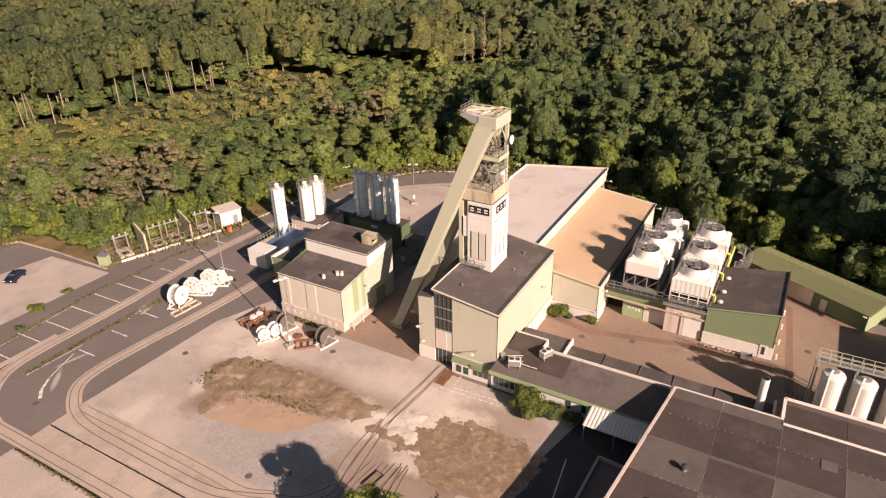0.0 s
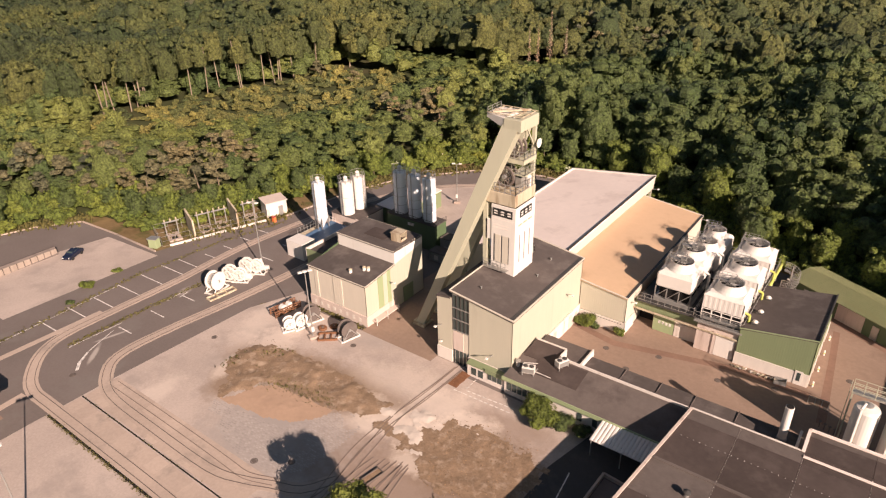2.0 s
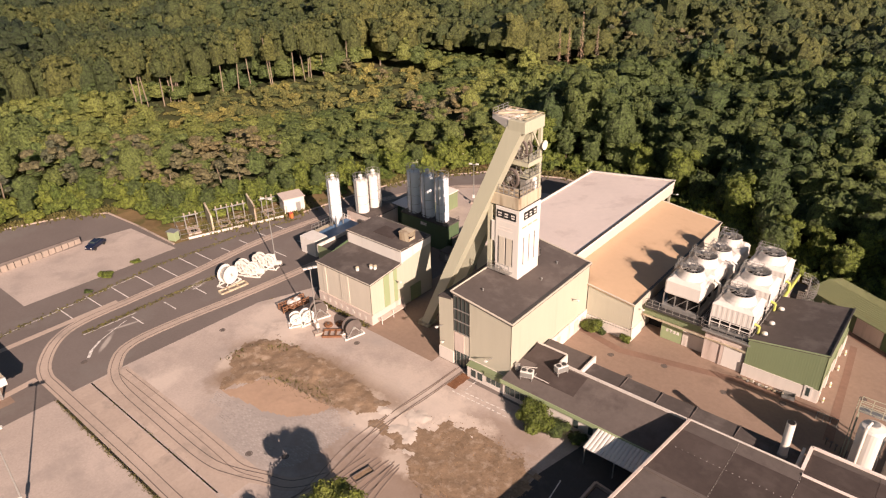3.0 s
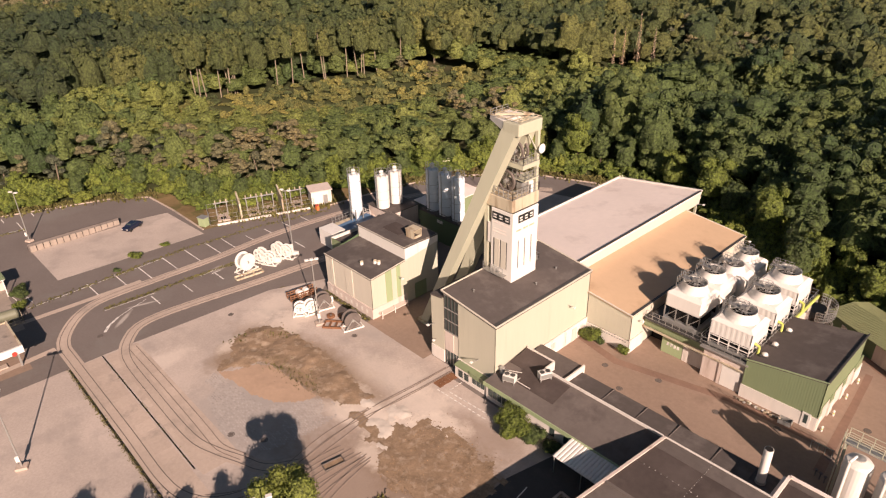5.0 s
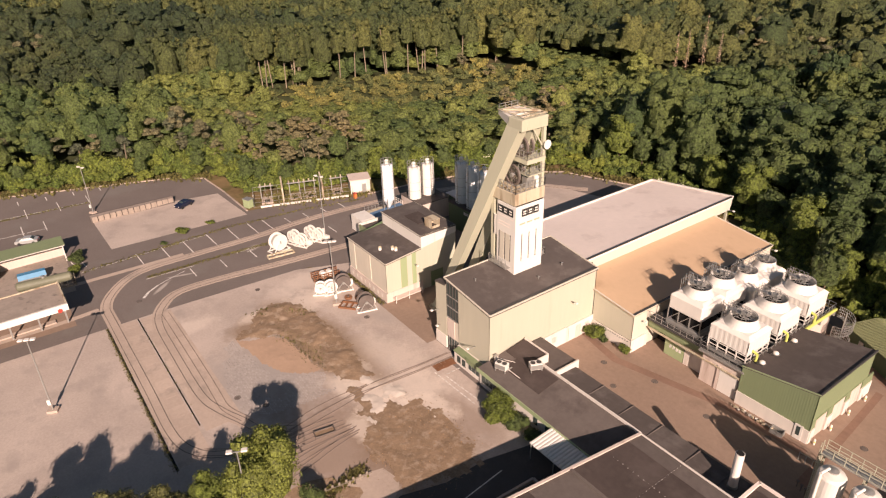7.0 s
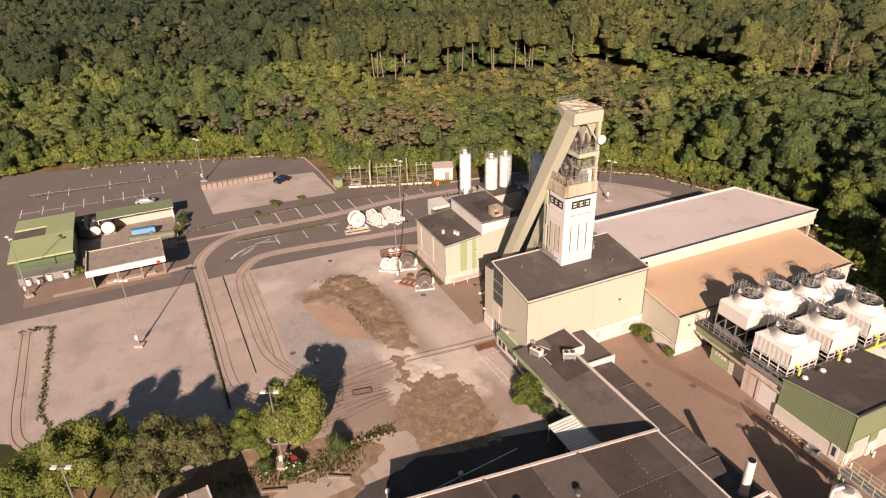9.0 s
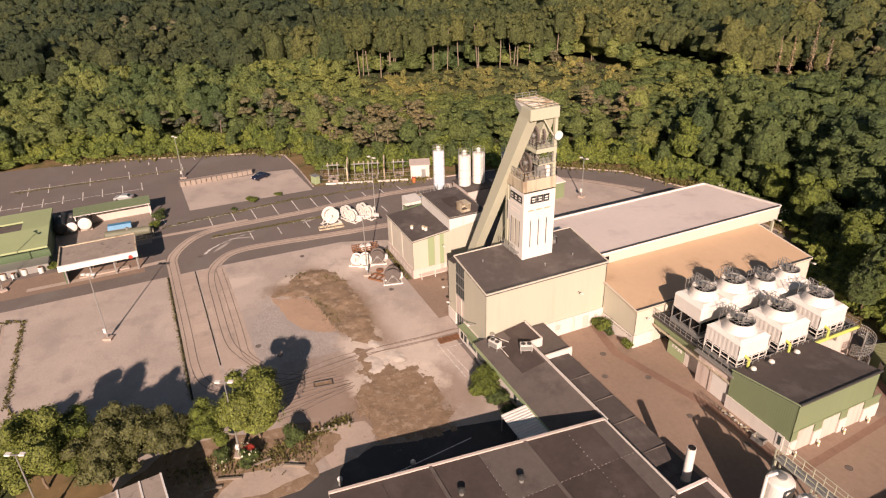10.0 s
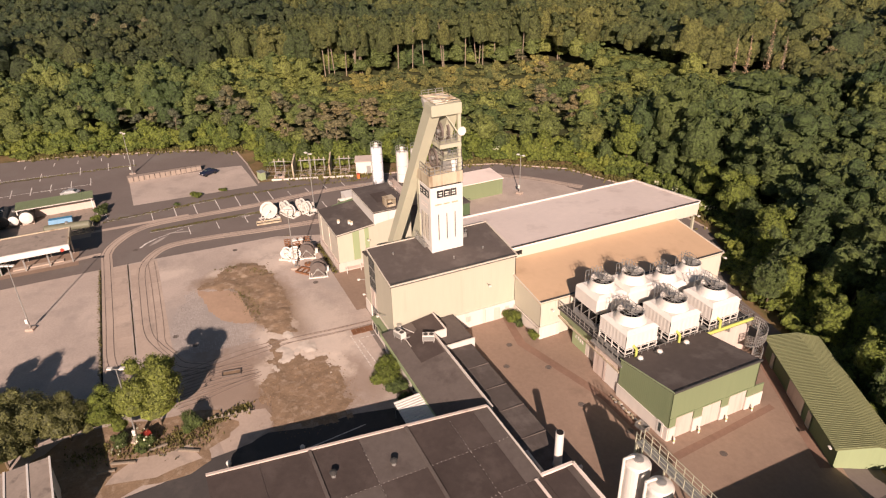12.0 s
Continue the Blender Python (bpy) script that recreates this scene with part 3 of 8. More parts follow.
spoil("soil_patch", [(-3.7, -11.3), (-1.9, -8.8), (0.9, -7.9), (4.3, -8.1), (7.6, -8.4), (9.9, -9.3), (10.6, -11.0), (9.5, -13.1), (8.6, -17.4), (4.9, -18.4), (0.7, -18.2), (-3.8, -15.6), (-7.1, -15.6), (-9.4, -14.6), (-8.6, -13.0), (-5.8, -13.3)], 0.07, M_SOIL,
      "scraped brown soil on the yard", 6, wob=1.1)
for k, (x, y, rx, ry) in enumerate(((-5.0, -13.6, 2.3, 1.0), (-9.6, -12.2, 1.6, 0.7), (-5.4, -10.6, 1.7, 1.3), (-2.4, -15.4, 0.9, 0.5), (0.2, -9.2, 1.2, 0.4), (-3.0, -17.2, 0.6, 0.5))):
    spoil("rubble_dust", [(x + rx * math.cos(a * .7), y + ry * math.sin(a * .7)) for a in range(9)], 0.13, M_DUST, "small spill of white stone dust on the soil", 11 + k, 0.04, 0.2, 0.8, 0.8)

# cobbled strip: small uneven setts
cob = bmesh.new()
rng = random.Random(4)
PAVED = [(-14.2, -15.6), (-11.7, -14.7), (-10.0, -16.2), (-10.1, -20.1), (-10.8, -24.1), (-12.5, -26.6), (-17.7, -26.8), (-23.7, -25.3), (-26.6, -24.5), (-27.7, -22.3), (-23.1, -22.0), (-18.0, -21.1), (-15.2, -17.8)]
for i in range(44):
    for j in range(52):
        x, y = -28 + i * 0.42 + (j % 2) * 0.2, -27 + j * 0.25
        hit = False
        for (x0, y0), (x1, y1) in zip(PAVED, PAVED[1:] + PAVED[:1]):
            if (y0 > y) != (y1 > y) and x < (x1 - x0) * (y - y0) / (y1 - y0) + x0:
                hit = not hit
        if hit and noise.noise((x * 0.3, y * 0.3, 3)) > -0.32:
            w, d, h = 0.17 + rng.random() * 0.02, 0.10, 0.018 + rng.random() * 0.012
            hexa([(x - w, y - d, 0.0), (x + w, y - d, 0), (x + w, y + d, 0), (x - w, y + d, 0)],
                 [(x - w * .85, y - d * .8, h), (x + w * .85, y - d * .8, h), (x + w * .85, y + d * .8, h), (x - w * .85, y + d * .8, h)], cob)
tagged(link_mesh("cobbles", cob, M_COBBLE), "worn grey cobbles showing through the concrete yard", "cobbles", kind="stuff")
# dark asphalt drawn out to the store's shadow edge; its colour carries shade too
structure("yard_asphalt", flat([(9.8, -9), (11.5, -2.0), (20.4, -2.0), (17.2, -26), (15.4, -42), (11.8, -42), (10.9, -30), (9.6, -25.4), (9.4, -22), (8.4, -18.6), (9.8, -14)], 0.019), mat("shaded_asphalt", (0.075, 0.066, 0.062), 0.9, 0.15, 0.2, 2.2, 0.3, stain=(0.11, 0.095, 0.085), stain_at=0.6, stain_scale=0.3), "asphalt lane along the store, darkened where its shadow falls", "asphalt lane")
structure("paved_patch", flat([(3.6, -23.5), (3.5, -20.6), (4.2, -18.1), (6.4, -17.6), (7.6, -18.2), (9.2, -20.6), (9.4, -23.6), (6.2, -23.9)], 0.022), M_SLAB, "patch of pale concrete beside the ramp", "paving")


# ---- shaft hall ----
hall = thing("shaft_hall", "beige ribbed metal hall below the winding tower", "industrial hall")
HX, HZ0, HS = -8.8, 9.45, 0.13


def hall_top(x):
    return HZ0 - HS * x


part("wall", clad((-6.1, -0.2), (0, -0.2), 0, (hall_top(-6.1), hall_top(0))), M_CLAD, hall)
part("wall", clad((0, -0.2), (0, 18), 0, HZ0), M_CLAD, hall)
part("wall", clad((0, 18), (HX, 18), 0, (HZ0, hall_top(HX))), M_CLAD, hall)
part("wall", clad((HX, 18), (HX, 0.1), 0, hall_top(HX)), M_CLAD, hall)
part("wall", clad((-10.9, -0.2), (-8.65, -0.2), 1.8, (9.25, 9.6)), M_CLAD, hall)
part("wall", clad((-10.9, 15), (-10.9, -0.2), 0, 9.25), M_CLAD, hall)
part("plinth", box(-10.95, -8.62, -0.32, -0.05, 0, 1.8), M_WALLW, hall, "whitewashed masonry base")
part("plinth", box(-6.1, -0.05, -0.42, -0.22, 0, 1.9), M_WALLW, hall, "whitewashed masonry base")
part("plinth", box(0.05, 0.2, 7.9, 17.9, 0, 2.4), M_WALLW, hall, "whitewashed masonry base")
for y0, y1, z0, z1 in ((10.2, 11.0, 1.0, 1.8), (13.2, 13.3, 0.0, 2.2), (14.6, 15.5, 0, 2.0), (16.4, 17, 1, 1.8)):
    part("door" if z0 == 0 else "vent", box(0.18, 0.26, y0, y1, z0, z1), M_PINK, hall)
part("roof", slab_roof([(-8.9, -0.3, hall_top(-8.9) + .05), (0.12, -0.3, hall_top(0.12) + .05), (0.12, 18.1, hall_top(0.12) + .05), (-8.9, 18.1, hall_top(-8.9) + .05)], 0.25), M_ROOFD, hall, "grey bitumen roof")
bm = bmesh.new()
for a, b in (((-8.9, -0.3), (0.12, -0.3)), ((0.12, -0.3), (0.12, 18.1)), ((0.12, 18.1), (-8.9, 18.1)), ((-8.9, 18.1), (-8.9, -0.3))):
    beam((*a, hall_top(a[0]) + .08), (*b, hall_top(b[0]) + .08), 0.14, 0.16, bm)
part("roof_edge", bm, M_CLAD2, hall, "pale metal roof edging")
part("gutter", beam((-0.25, -0.2, hall_top(0) + .1), (-0.25, 18, hall_top(0) + .1), 0.45, 0.06), M_TRIM, hall)
part("side_roof", slab_roof([(-11, -0.25, 9.3), (-8.9, -0.25, 9.6), (-8.9, 15, 9.6), (-11, 15, 9.3)], 0.2), M_ROOFD, hall)
# stair window, its frame and the gate below
win = part("window", box(-8.55, -6.15, -0.10, 0.0, 5.0, hall_top(-7) - 0.1), M_GLASS, hall)
for x in (-8.55, -7.95, -7.35, -6.75, -6.2):
    part("mullion", box(x - 0.05, x + 0.05, -0.2, -0.1, 5.0, hall_top(-7) - 0.1), M_TRIM, win)
for z in (5.02, 6.7, 8.3, 10.2):
    part("mullion", box(-8.58, -6.12, -0.22, -0.12, z - 0.06, z + 0.06), M_STEEL, win)
gate = part("gate", box(-8.55, -6.15, -0.12, 0.0, 0.05, 5.0), M_CLAD2, hall, "pale folding steel gate")
part("gate_leaf", box(-8.5, -7.0, -0.2, -0.12, 2.1, 4.8), M_PINK, gate)
for x in (-8.2, -7.6, -7.0, -6.5):
    part("gate_bar", box(x - 0.04, x + 0.04, -0.22, -0.14, 0.05, 2.1), M_STEEL, gate)
part("gate_panel", box(-8.5, -6.2, -0.17, -0.13, 0.05, 2.05), M_GLASS, gate)


def wall_lamp(x, y, z, dx, dy):
    e = thing("wall_lamp", "white floodlight on a bracket arm fixed to the wall", "floodlight", (x, y, z), group="wall floodlights")
    part("arm", beam((0, 0, 0), (dx, dy, 0.1), 0.07), M_STEEL, e)
    part("lamp_head", box(dx - 0.18, dx + 0.18, dy - 0.18, dy + 0.18, -0.02, 0.16, bev=0.04), M_WHITE, e)


wall_lamp(-2.6, -0.24, 3.6, -0.2, -1.1)
wall_lamp(-10.2, -0.24, 5.2, -0.3, -1.0)
wall_lamp(0.04, 13.5, 6.2, 0.9, 0.0)
wall_lamp(-10.0, -0.3, 2.9, 0, -0.5)
for x, y in ((-6.2, 2.6), (-2.4, 9.8), (-3.0, 14.5)):
    v = thing("roof_vent", "small pipe vent on the bitumen roof", "roof vent", (x, y, hall_top(x) + 0.02), group="roof vents")
    part("pipe", lathe([(0.07, 0), (0.07, 0.3)], 10), M_STEEL, v)
    part("cap", lathe([(0.13, 0.3), (0.13, 0.36), (0.02, 0.4)], 10), M_STEEL, v)

# ---- winding tower ----
tower = thing("winding_tower", "white and sage steel winding tower over the shaft hall", "headframe")
TX0, TX1, TY0, TY1 = -8.1, -4.6, 7.6, 12.3
cas = part("casing", box(TX0, TX1, TY0, TY1, 9.6, 19.4, bev=0.05), M_WHITE, tower, "white sheet-metal casing")
for y in (8.7, 9.9, 11.1):
    part("slot", box(TX1 - 0.02, TX1 + 0.02, y - 0.06, y + 0.06, 11.8, 15.6), M_TRIM, cas)
    part("louvre", box(TX1 - 0.02, TX1 + 0.05, y - 0.45, y + 0.45, 16.9, 17.1), M_COLLAR, cas)
for x in (-7.6, -6.5, -5.5):
    part("slot", box(x - 0.05, x + 0.05, TY0 - 0.03, TY0 + 0.02, 11.6, 15.4), M_TRIM, cas)
for x in (-7.05, -6.0):
    part("panel", box(x - 0.4, x + 0.4, TY0 - 0.04, TY0 + 0.02, 11.6, 15.4), M_CLAD2, cas)
for z in (17.55, 16.75, 16.35):
    part("text_bar", box(-7.8, -5.0 if z > 17 else -5.6, TY0 - 0.02, TY0 + 0.02, z - 0.05, z + 0.05), M_ROOFL, cas)
part("bay", box(-9.0, -8.1, 7.7, 9.6, 14.4, 17.2, bev=0.04), M_WHITE, tower)
# company signs: three black squares with a pale shape in each
for k in range(3):
    s = part("sign_panel", box(-7.85 + k * 0.95, -6.97 + k * 0.95, TY0 - 0.06, TY0 - 0.003, 17.95, 18.95), M_BLACK, cas)
    part("sign_shape", box(-7.65 + k * 0.95, -7.17 + k * 0.95, TY0 - 0.09, TY0 - 0.062, 18.2, 18.36), M_WHITE, s)
    part("sign_shape", box(-7.65 + k * 0.95, -7.17 + k * 0.95, TY0 - 0.09, TY0 - 0.062, 18.52, 18.7), M_WHITE, s)
    s = part("sign_panel", box(TX1 + 0.003, TX1 + 0.06, 8.55 + k * 0.95, 9.43 + k * 0.95, 17.95, 18.95), M_BLACK, cas)
    part("sign_shape", box(TX1 + 0.062, TX1 + 0.09, 8.75 + k * 0.95, 9.23 + k * 0.95, 18.2, 18.36), M_WHITE, s)
    part("sign_shape", box(TX1 + 0.062, TX1 + 0.09, 8.75 + k * 0.95, 9.23 + k * 0.95, 18.52, 18.7), M_WHITE, s)
part("shadow_gap", box(-8.0, -4.75, 7.75, 12.15, 19.38, 19.6), M_DARK, tower)
part("collar", box(-9.25, -4.7, 7.5, 12.4, 19.55, 21.1, bev=0.05), M_COLLAR, tower, "rust-streaked collar platform")
railing("railing", [(-9.2, 7.6, 21.1), (-4.75, 7.6, 21.1), (-4.75, 12.35, 21.1), (-9.2, 12.35, 21.1)], tower, 1.15, 0.8, True, 0.08)
part("column", box(-9.35, -8.75, 7.7, 8.4, 0.2, 19.6), M_STEEL_GREEN, tower)
part("column", box(-9.35, -8.75, 11.5, 12.2, 0.2, 19.6), M_STEEL_GREEN, tower)
railing("railing", [(-8.75, 6.9, 10.85), (-5.5, 6.9, 10.85)], tower, 1.1, 0.7)
part("gallery", box(-8.9, -5.4, 6.85, 7.6, 10.75, 10.85), M_STEEL, tower)
part("bracket", box(-5.2, -4.9, 12.3, 13.0, 11.2, 11.8), M_STEEL, tower)
railing("railing", [(-6.4, 12.95, 11.3), (-4.7, 12.95, 11.3), (-4.7, 12.35, 11.3)], tower, 1.0, 0.6)
# struts
part("strut", hexa([(-17.9, 3.9, 0.1), (-16.6, 3.9, 0.1), (-16.6, 5.2, 0.1), (-17.9, 5.2, 0.1)],
                   [(-7.1, 8.25, 29.6), (-4.85, 8.25, 29.6), (-4.85, 9.7, 29.6), (-7.1, 9.7, 29.6)]), M_STEEL_GREEN, tower, "leaning sage box strut")
part("strut", hexa([(-17.4, 7.9, 0.1), (-16.1, 7.9, 0.1), (-16.1, 9.2, 0.1), (-17.4, 9.2, 0.1)],
                   [(-7.1, 10.75, 29.6), (-4.85, 10.75, 29.6), (-4.85, 12.15, 29.6), (-7.1, 12.15, 29.6)]), M_STEEL_GREEN, tower, "leaning sage box strut")
part("foot", box(-18.4, -16.2, 3.5, 5.6, 0, 0.35, bev=0.06), M_COLLAR, tower)
part("foot", box(-17.9, -15.7, 7.5, 9.6, 0, 0.35, bev=0.06), M_COLLAR, tower)
# head
part("head_beam", box(-7.0, -4.65, 8.15, 9.0, 28.7, 30.1, bev=0.04), M_STEEL_GREEN, tower)
part("head_beam", box(-5.25, -4.65, 9.0, 12.3, 28.7, 30.1, bev=0.04), M_STEEL_GREEN, tower)
part("head_beam", box(-7.0, -5.25, 11.5, 12.3, 28.7, 30.1, bev=0.04), M_STEEL_GREEN, tower)
part("head_arm", hexa([(-9.8, 9.0, 29.6), (-7.0, 8.2, 28.9), (-7.0, 12.3, 28.9), (-9.8, 12.0, 29.6)], [(-9.8, 9.0, 30.1), (-7.0, 8.2, 30.1), (-7.0, 12.3, 30.1), (-9.8, 12.0, 30.1)]), M_WHITE, tower)
bm = bmesh.new()
for x in (-9.2, -8.2, -7.0, -5.9, -5.0):
    beam((x, 8.6, 30.3), (x, 12.2, 30.3), 0.09, bm=bm)
for y in (8.7, 10.4, 12.1):
    beam((-9.6, y, 30.32), (-4.7, y, 30.32), 0.09, bm=bm)
beam((-9.0, 9.0, 30.35), (-5.5, 11.8, 30.45), 0.22, bm=bm)
part("crane_rail", bm, M_COLLAR, tower)
railing("railing", [(-9.7, 9.0, 30.1), (-9.7, 12.0, 30.1)], tower, 0.7, 1.0)
for (x, y) in ((-5.0, 12.0),):
    part("head_column", beam((x, y, 21.1), (x, y, 28.8), 0.42), M_STEEL_GREEN, tower)
for (a, b) in (((-5.0, 12.0, 26.0), (-5.0, 10.2, 28.7)), ((-6.6, 12.0, 21.2), (-5.0, 12, 24.6))):
    part("brace", beam(a, b, 0.16), M_STEEL_GREEN, tower)
for z, x0, y0 in ((25.0, -7.4, 9.2), (23.0, -6.6, 9.6)):
    part("platform", box(x0, -4.7, y0, 12.2, z - (0.55 if z > 24 else 0.15), z), M_STEEL_GREEN, tower)
    railing("railing", [(x0, y0, z), (-4.7, y0, z), (-4.7, 12.2, z), (x0, 12.2, z)], tower, 1.05, 0.7)


def sheave_open(x, y, z, r):
    bm = bmesh.new()
    n = 36
    rings = []
    for rr, yy in ((r - 0.22, -0.15), (r, -0.15), (r - 0.06, 0.0), (r, 0.15), (r - 0.22, 0.15)):
        rings.append([bm.verts.new((x + rr * math.cos(2 * math.pi * k / n), y + yy, z + rr * math.sin(2 * math.pi * k / n))) for k in range(n)])
    rings.append(rings[0])
    for a, b in zip(rings, rings[1:]):
        for k in range(n):
            bm.faces.new((a[k], a[(k + 1) % n], b[(k + 1) % n], b[k]))
    w = part("sheave_wheel", bm, M_RAIL, tower, "spoked dark steel sheave wheel")
    for k in range(12):
        a = 2 * math.pi * k / 12
        part("spoke", beam((x, y, z), (x + (r - 0.15) * math.cos(a), y, z + (r - 0.15) * math.sin(a)), 0.07), M_RAIL, w)
    part("hub", lathe([(0.28, -0.3), (0.28, 0.3)], 14, (x, y, z), axis="y"), M_STEEL, w)


for y in (9.9, 10.8):
    sheave_open(-6.6, y, 26.2, 1.3)
    sheave_open(-7.4, y - 0.5, 22.45, 1.35)
part("rope_guard", box(-6.2, -5.4, 9.9, 11.4, 21.1, 22.5), M_STEEL, tower)
part("tank", lathe([(0.35, 0), (0.35, 1.4), (0.2, 1.55)], 14, (-5.1, 11.2, 21.1)), M_WHITE, tower)
part("cabinet", box(-8.9, -8.3, 7.9, 8.4, 21.1, 22.3, bev=0.03), M_COLLAR, tower)
part("dish", lathe([(0.05, -0.2), (0.45, -0.15), (0.58, 0.0), (0.58, 0.06), (0.3, 0.03), (0.02, 0.02)], 20, (-4.4, 12.1, 26.5), axis="x"), M_WHITE, tower, "white dish aerial")
part("dish_mount", beam((-4.9, 12.0, 26.3), (-4.45, 12.1, 26.5), 0.1), M_STEEL, tower)
part("dish", lathe([(0.02, -0.2), (0.4, -0.1), (0.4, 0.0), (0.02, 0)], 16, (-8.6, 12.6, 26.4), axis="x"), M_STEEL, tower)

# ---- machine halls ----
mh = thing("machine_hall", "long beige hall with a light pink sheet roof", "industrial hall")
part("roof", slab_roof([(-19.2, 18.2, 6.65), (-3.3, 18.2, 8.6), (-3.3, 54, 8.6), (-19.2, 54, 6.65)], 0.25), M_ROOFL, mh)
bm = bmesh.new()
beam((-19.2, 18.2, 6.75), (-19.2, 54, 6.75), 0.25, 0.25, bm), beam((-19.2, 54, 6.75), (-3.3, 54, 8.7), 0.25, 0.25, bm)
part("roof_edge", bm, M_WHITE, mh)
part("gutter", beam((-3.45, 18.2, 8.66), (-3.45, 54, 8.66), 0.3, 0.1), M_TRIM, mh)
part("wall", clad((-3.45, 18.2), (-3.45, 54), 6.3, 8.4, pitch=0.4, depth=0.010), M_CLAD2, mh)
part("wall", clad((-19, 50), (-19, 18.2), 0, 6.4, pitch=0.4), M_CLAD, mh)
part("wall", clad((-3.5, 49.5), (-19, 49.5), 0, (8.3, 6.4), pitch=0.4), M_DGREEN, mh)
part("wall", clad((-19, 18.3), (-8.8, 18.3), 0, (6.4, 7.6), pitch=0.4), M_CLAD, mh)
part("fascia", clad((-3.35, 54), (-19.2, 54), (7.2, 5.4), (8.4, 6.5), pitch=0.4, depth=0.010), M_CLAD2, mh)
for x, y in ((-3.8, 53.6), (-11, 53.6), (-18.8, 53.6)):
    part("column", beam((x, y, 0), (x, y, 7.2 if x > -10 else 5.8), 0.35), M_STEEL_GREEN, mh)
part("vent", box(-3.5, -3.3, 19.2, 21.0, 7.3, 7.9), M_DARK, mh)
wall_lamp(-3.2, 53.0, 6.6, 0.9, 0.2)
lh = thing("workshop_hall", "lower beige hall with an ochre sheet roof", "industrial hall")
ROOFS = [(-3.4, 17.7, 6.85), (6.85, 17.7, 5.65), (6.85, 49.5, 5.35), (-3.4, 49.5, 6.55)]
part("roof", slab_roof(ROOFS, 0.2), M_ROOFO, lh)
bm = bmesh.new()
for a, b in zip(ROOFS, ROOFS[1:] + ROOFS[:1]):
    if not (a[0] < -3 and b[0] < -3):
        beam((a[0], a[1], a[2] + .04), (b[0], b[1], b[2] + .04), 0.16, 0.14, bm)
part("roof_edge", bm, M_CLAD2, lh)
part("gutter", beam((6.72, 17.8, 5.74), (6.72, 49.4, 5.44), 0.35, 0.08), M_TRIM, lh)
part("wall", clad((0.1, 17.9), (6.75, 17.9), 1.75, (6.35, 5.6), pitch=0.3, depth=0.010), M_CLAD, lh)
part("wall", clad((6.75, 17.9), (6.75, 49.4), 0, (5.5, 5.2), pitch=0.4, depth=0.010), M_CLAD2, lh)
part("wall", clad((6.75, 49.4), (-3.4, 49.4), 0, (5.2, 6.4), pitch=0.4), M_CLAD, lh)
part("plinth", box(0.2, 6.85, 17.7, 17.83, 0, 1.75), M_WALLW, lh, "whitewashed masonry base")
part("plinth", box(6.78, 6.95, 17.7, 20.9, 0, 1.9), M_WALLW, lh)
for k in range(14):
    part("air_brick", box(1.0 + 0.4 * k, 1.2 + 0.4 * k, 17.68, 17.7, 1.45, 1.55), M_TRIM, lh)
wall_lamp(6.8, 19.4, 4.3, 0.6, 0)
wall_lamp(6.9, 49.0, 4.9, 0.8, 0)

# ---- cooling plant ----
cp = thing("cooling_plant_base", "rendered plant house that carries the cooling towers", "plant building")
part("wall", box(9.4, 20.4, 21.4, 40.5, 0, 4.25), M_PINK, cp)
part("wall", box(15.4, 20.4, 20.2, 21.4, 0, 4.2), M_PINK, cp, "pinkish rendered front")
# near-black sheet stands in for the shade in this gap
part("recess", box(6.95, 9.4, 23.2, 23.4, 0, 3.2), M_DARK, cp)
part("door", box(9.5, 12.3, 21.2, 21.38, 0.05, 2.9), M_GREEN2, cp, "pale green sliding door")
for k, (x, z) in enumerate(((10.2, 1.3), (10.7, 1.3), (11.15, 1.25), (11.6, 1.25))):
    part("writing_bar", box(x, x + 0.3, 21.17, 21.2, z, z + 0.45), M_LINE, cp)
part("panel", box(12.4, 15.3, 21.2, 21.38, 0, 2.1), M_WALLW, cp, "whitewashed wall panel")
part("fascia", clad((6.9, 20.9), (15.3, 20.9), 2.95, (4.5, 4.0), pitch=0.3), M_GREEN, cp, "green ribbed fascia")
part("gutter", beam((6.9, 20.7, 2.9), (20.4, 19.95, 3.2), 0.2, 0.2), M_COLLAR, cp)
part("roller_door", box(17.9, 20.2, 20.1, 20.2, 0.05, 3.0), M_WHITE, cp, "white roller door")
part("pilaster", box(17.5, 17.85, 20.08, 20.2, 0, 3.4), M_PINK, cp)
part("deck", box(7.2, 20.6, 20.3, 40.6, 4.3, 4.5), M_TRIM, cp, "dark steel grating deck")
railing("railing", [(7.2, 20.4, 4.5), (14.6, 20.4, 4.5), (15.0, 20.0, 4.5), (20.7, 20.0, 4.5), (20.7, 40.4, 4.5), (7.2, 40.4, 4.5)], cp, 1.1, 0.9)
railing("railing", [(14.6, 20.5, 4.5), (14.6, 40, 4.5)], cp, 1.1, 1.2)
part("walkway", box(14.95, 20.8, 19.75, 20.3, 4.25, 4.45), M_STEEL, cp)


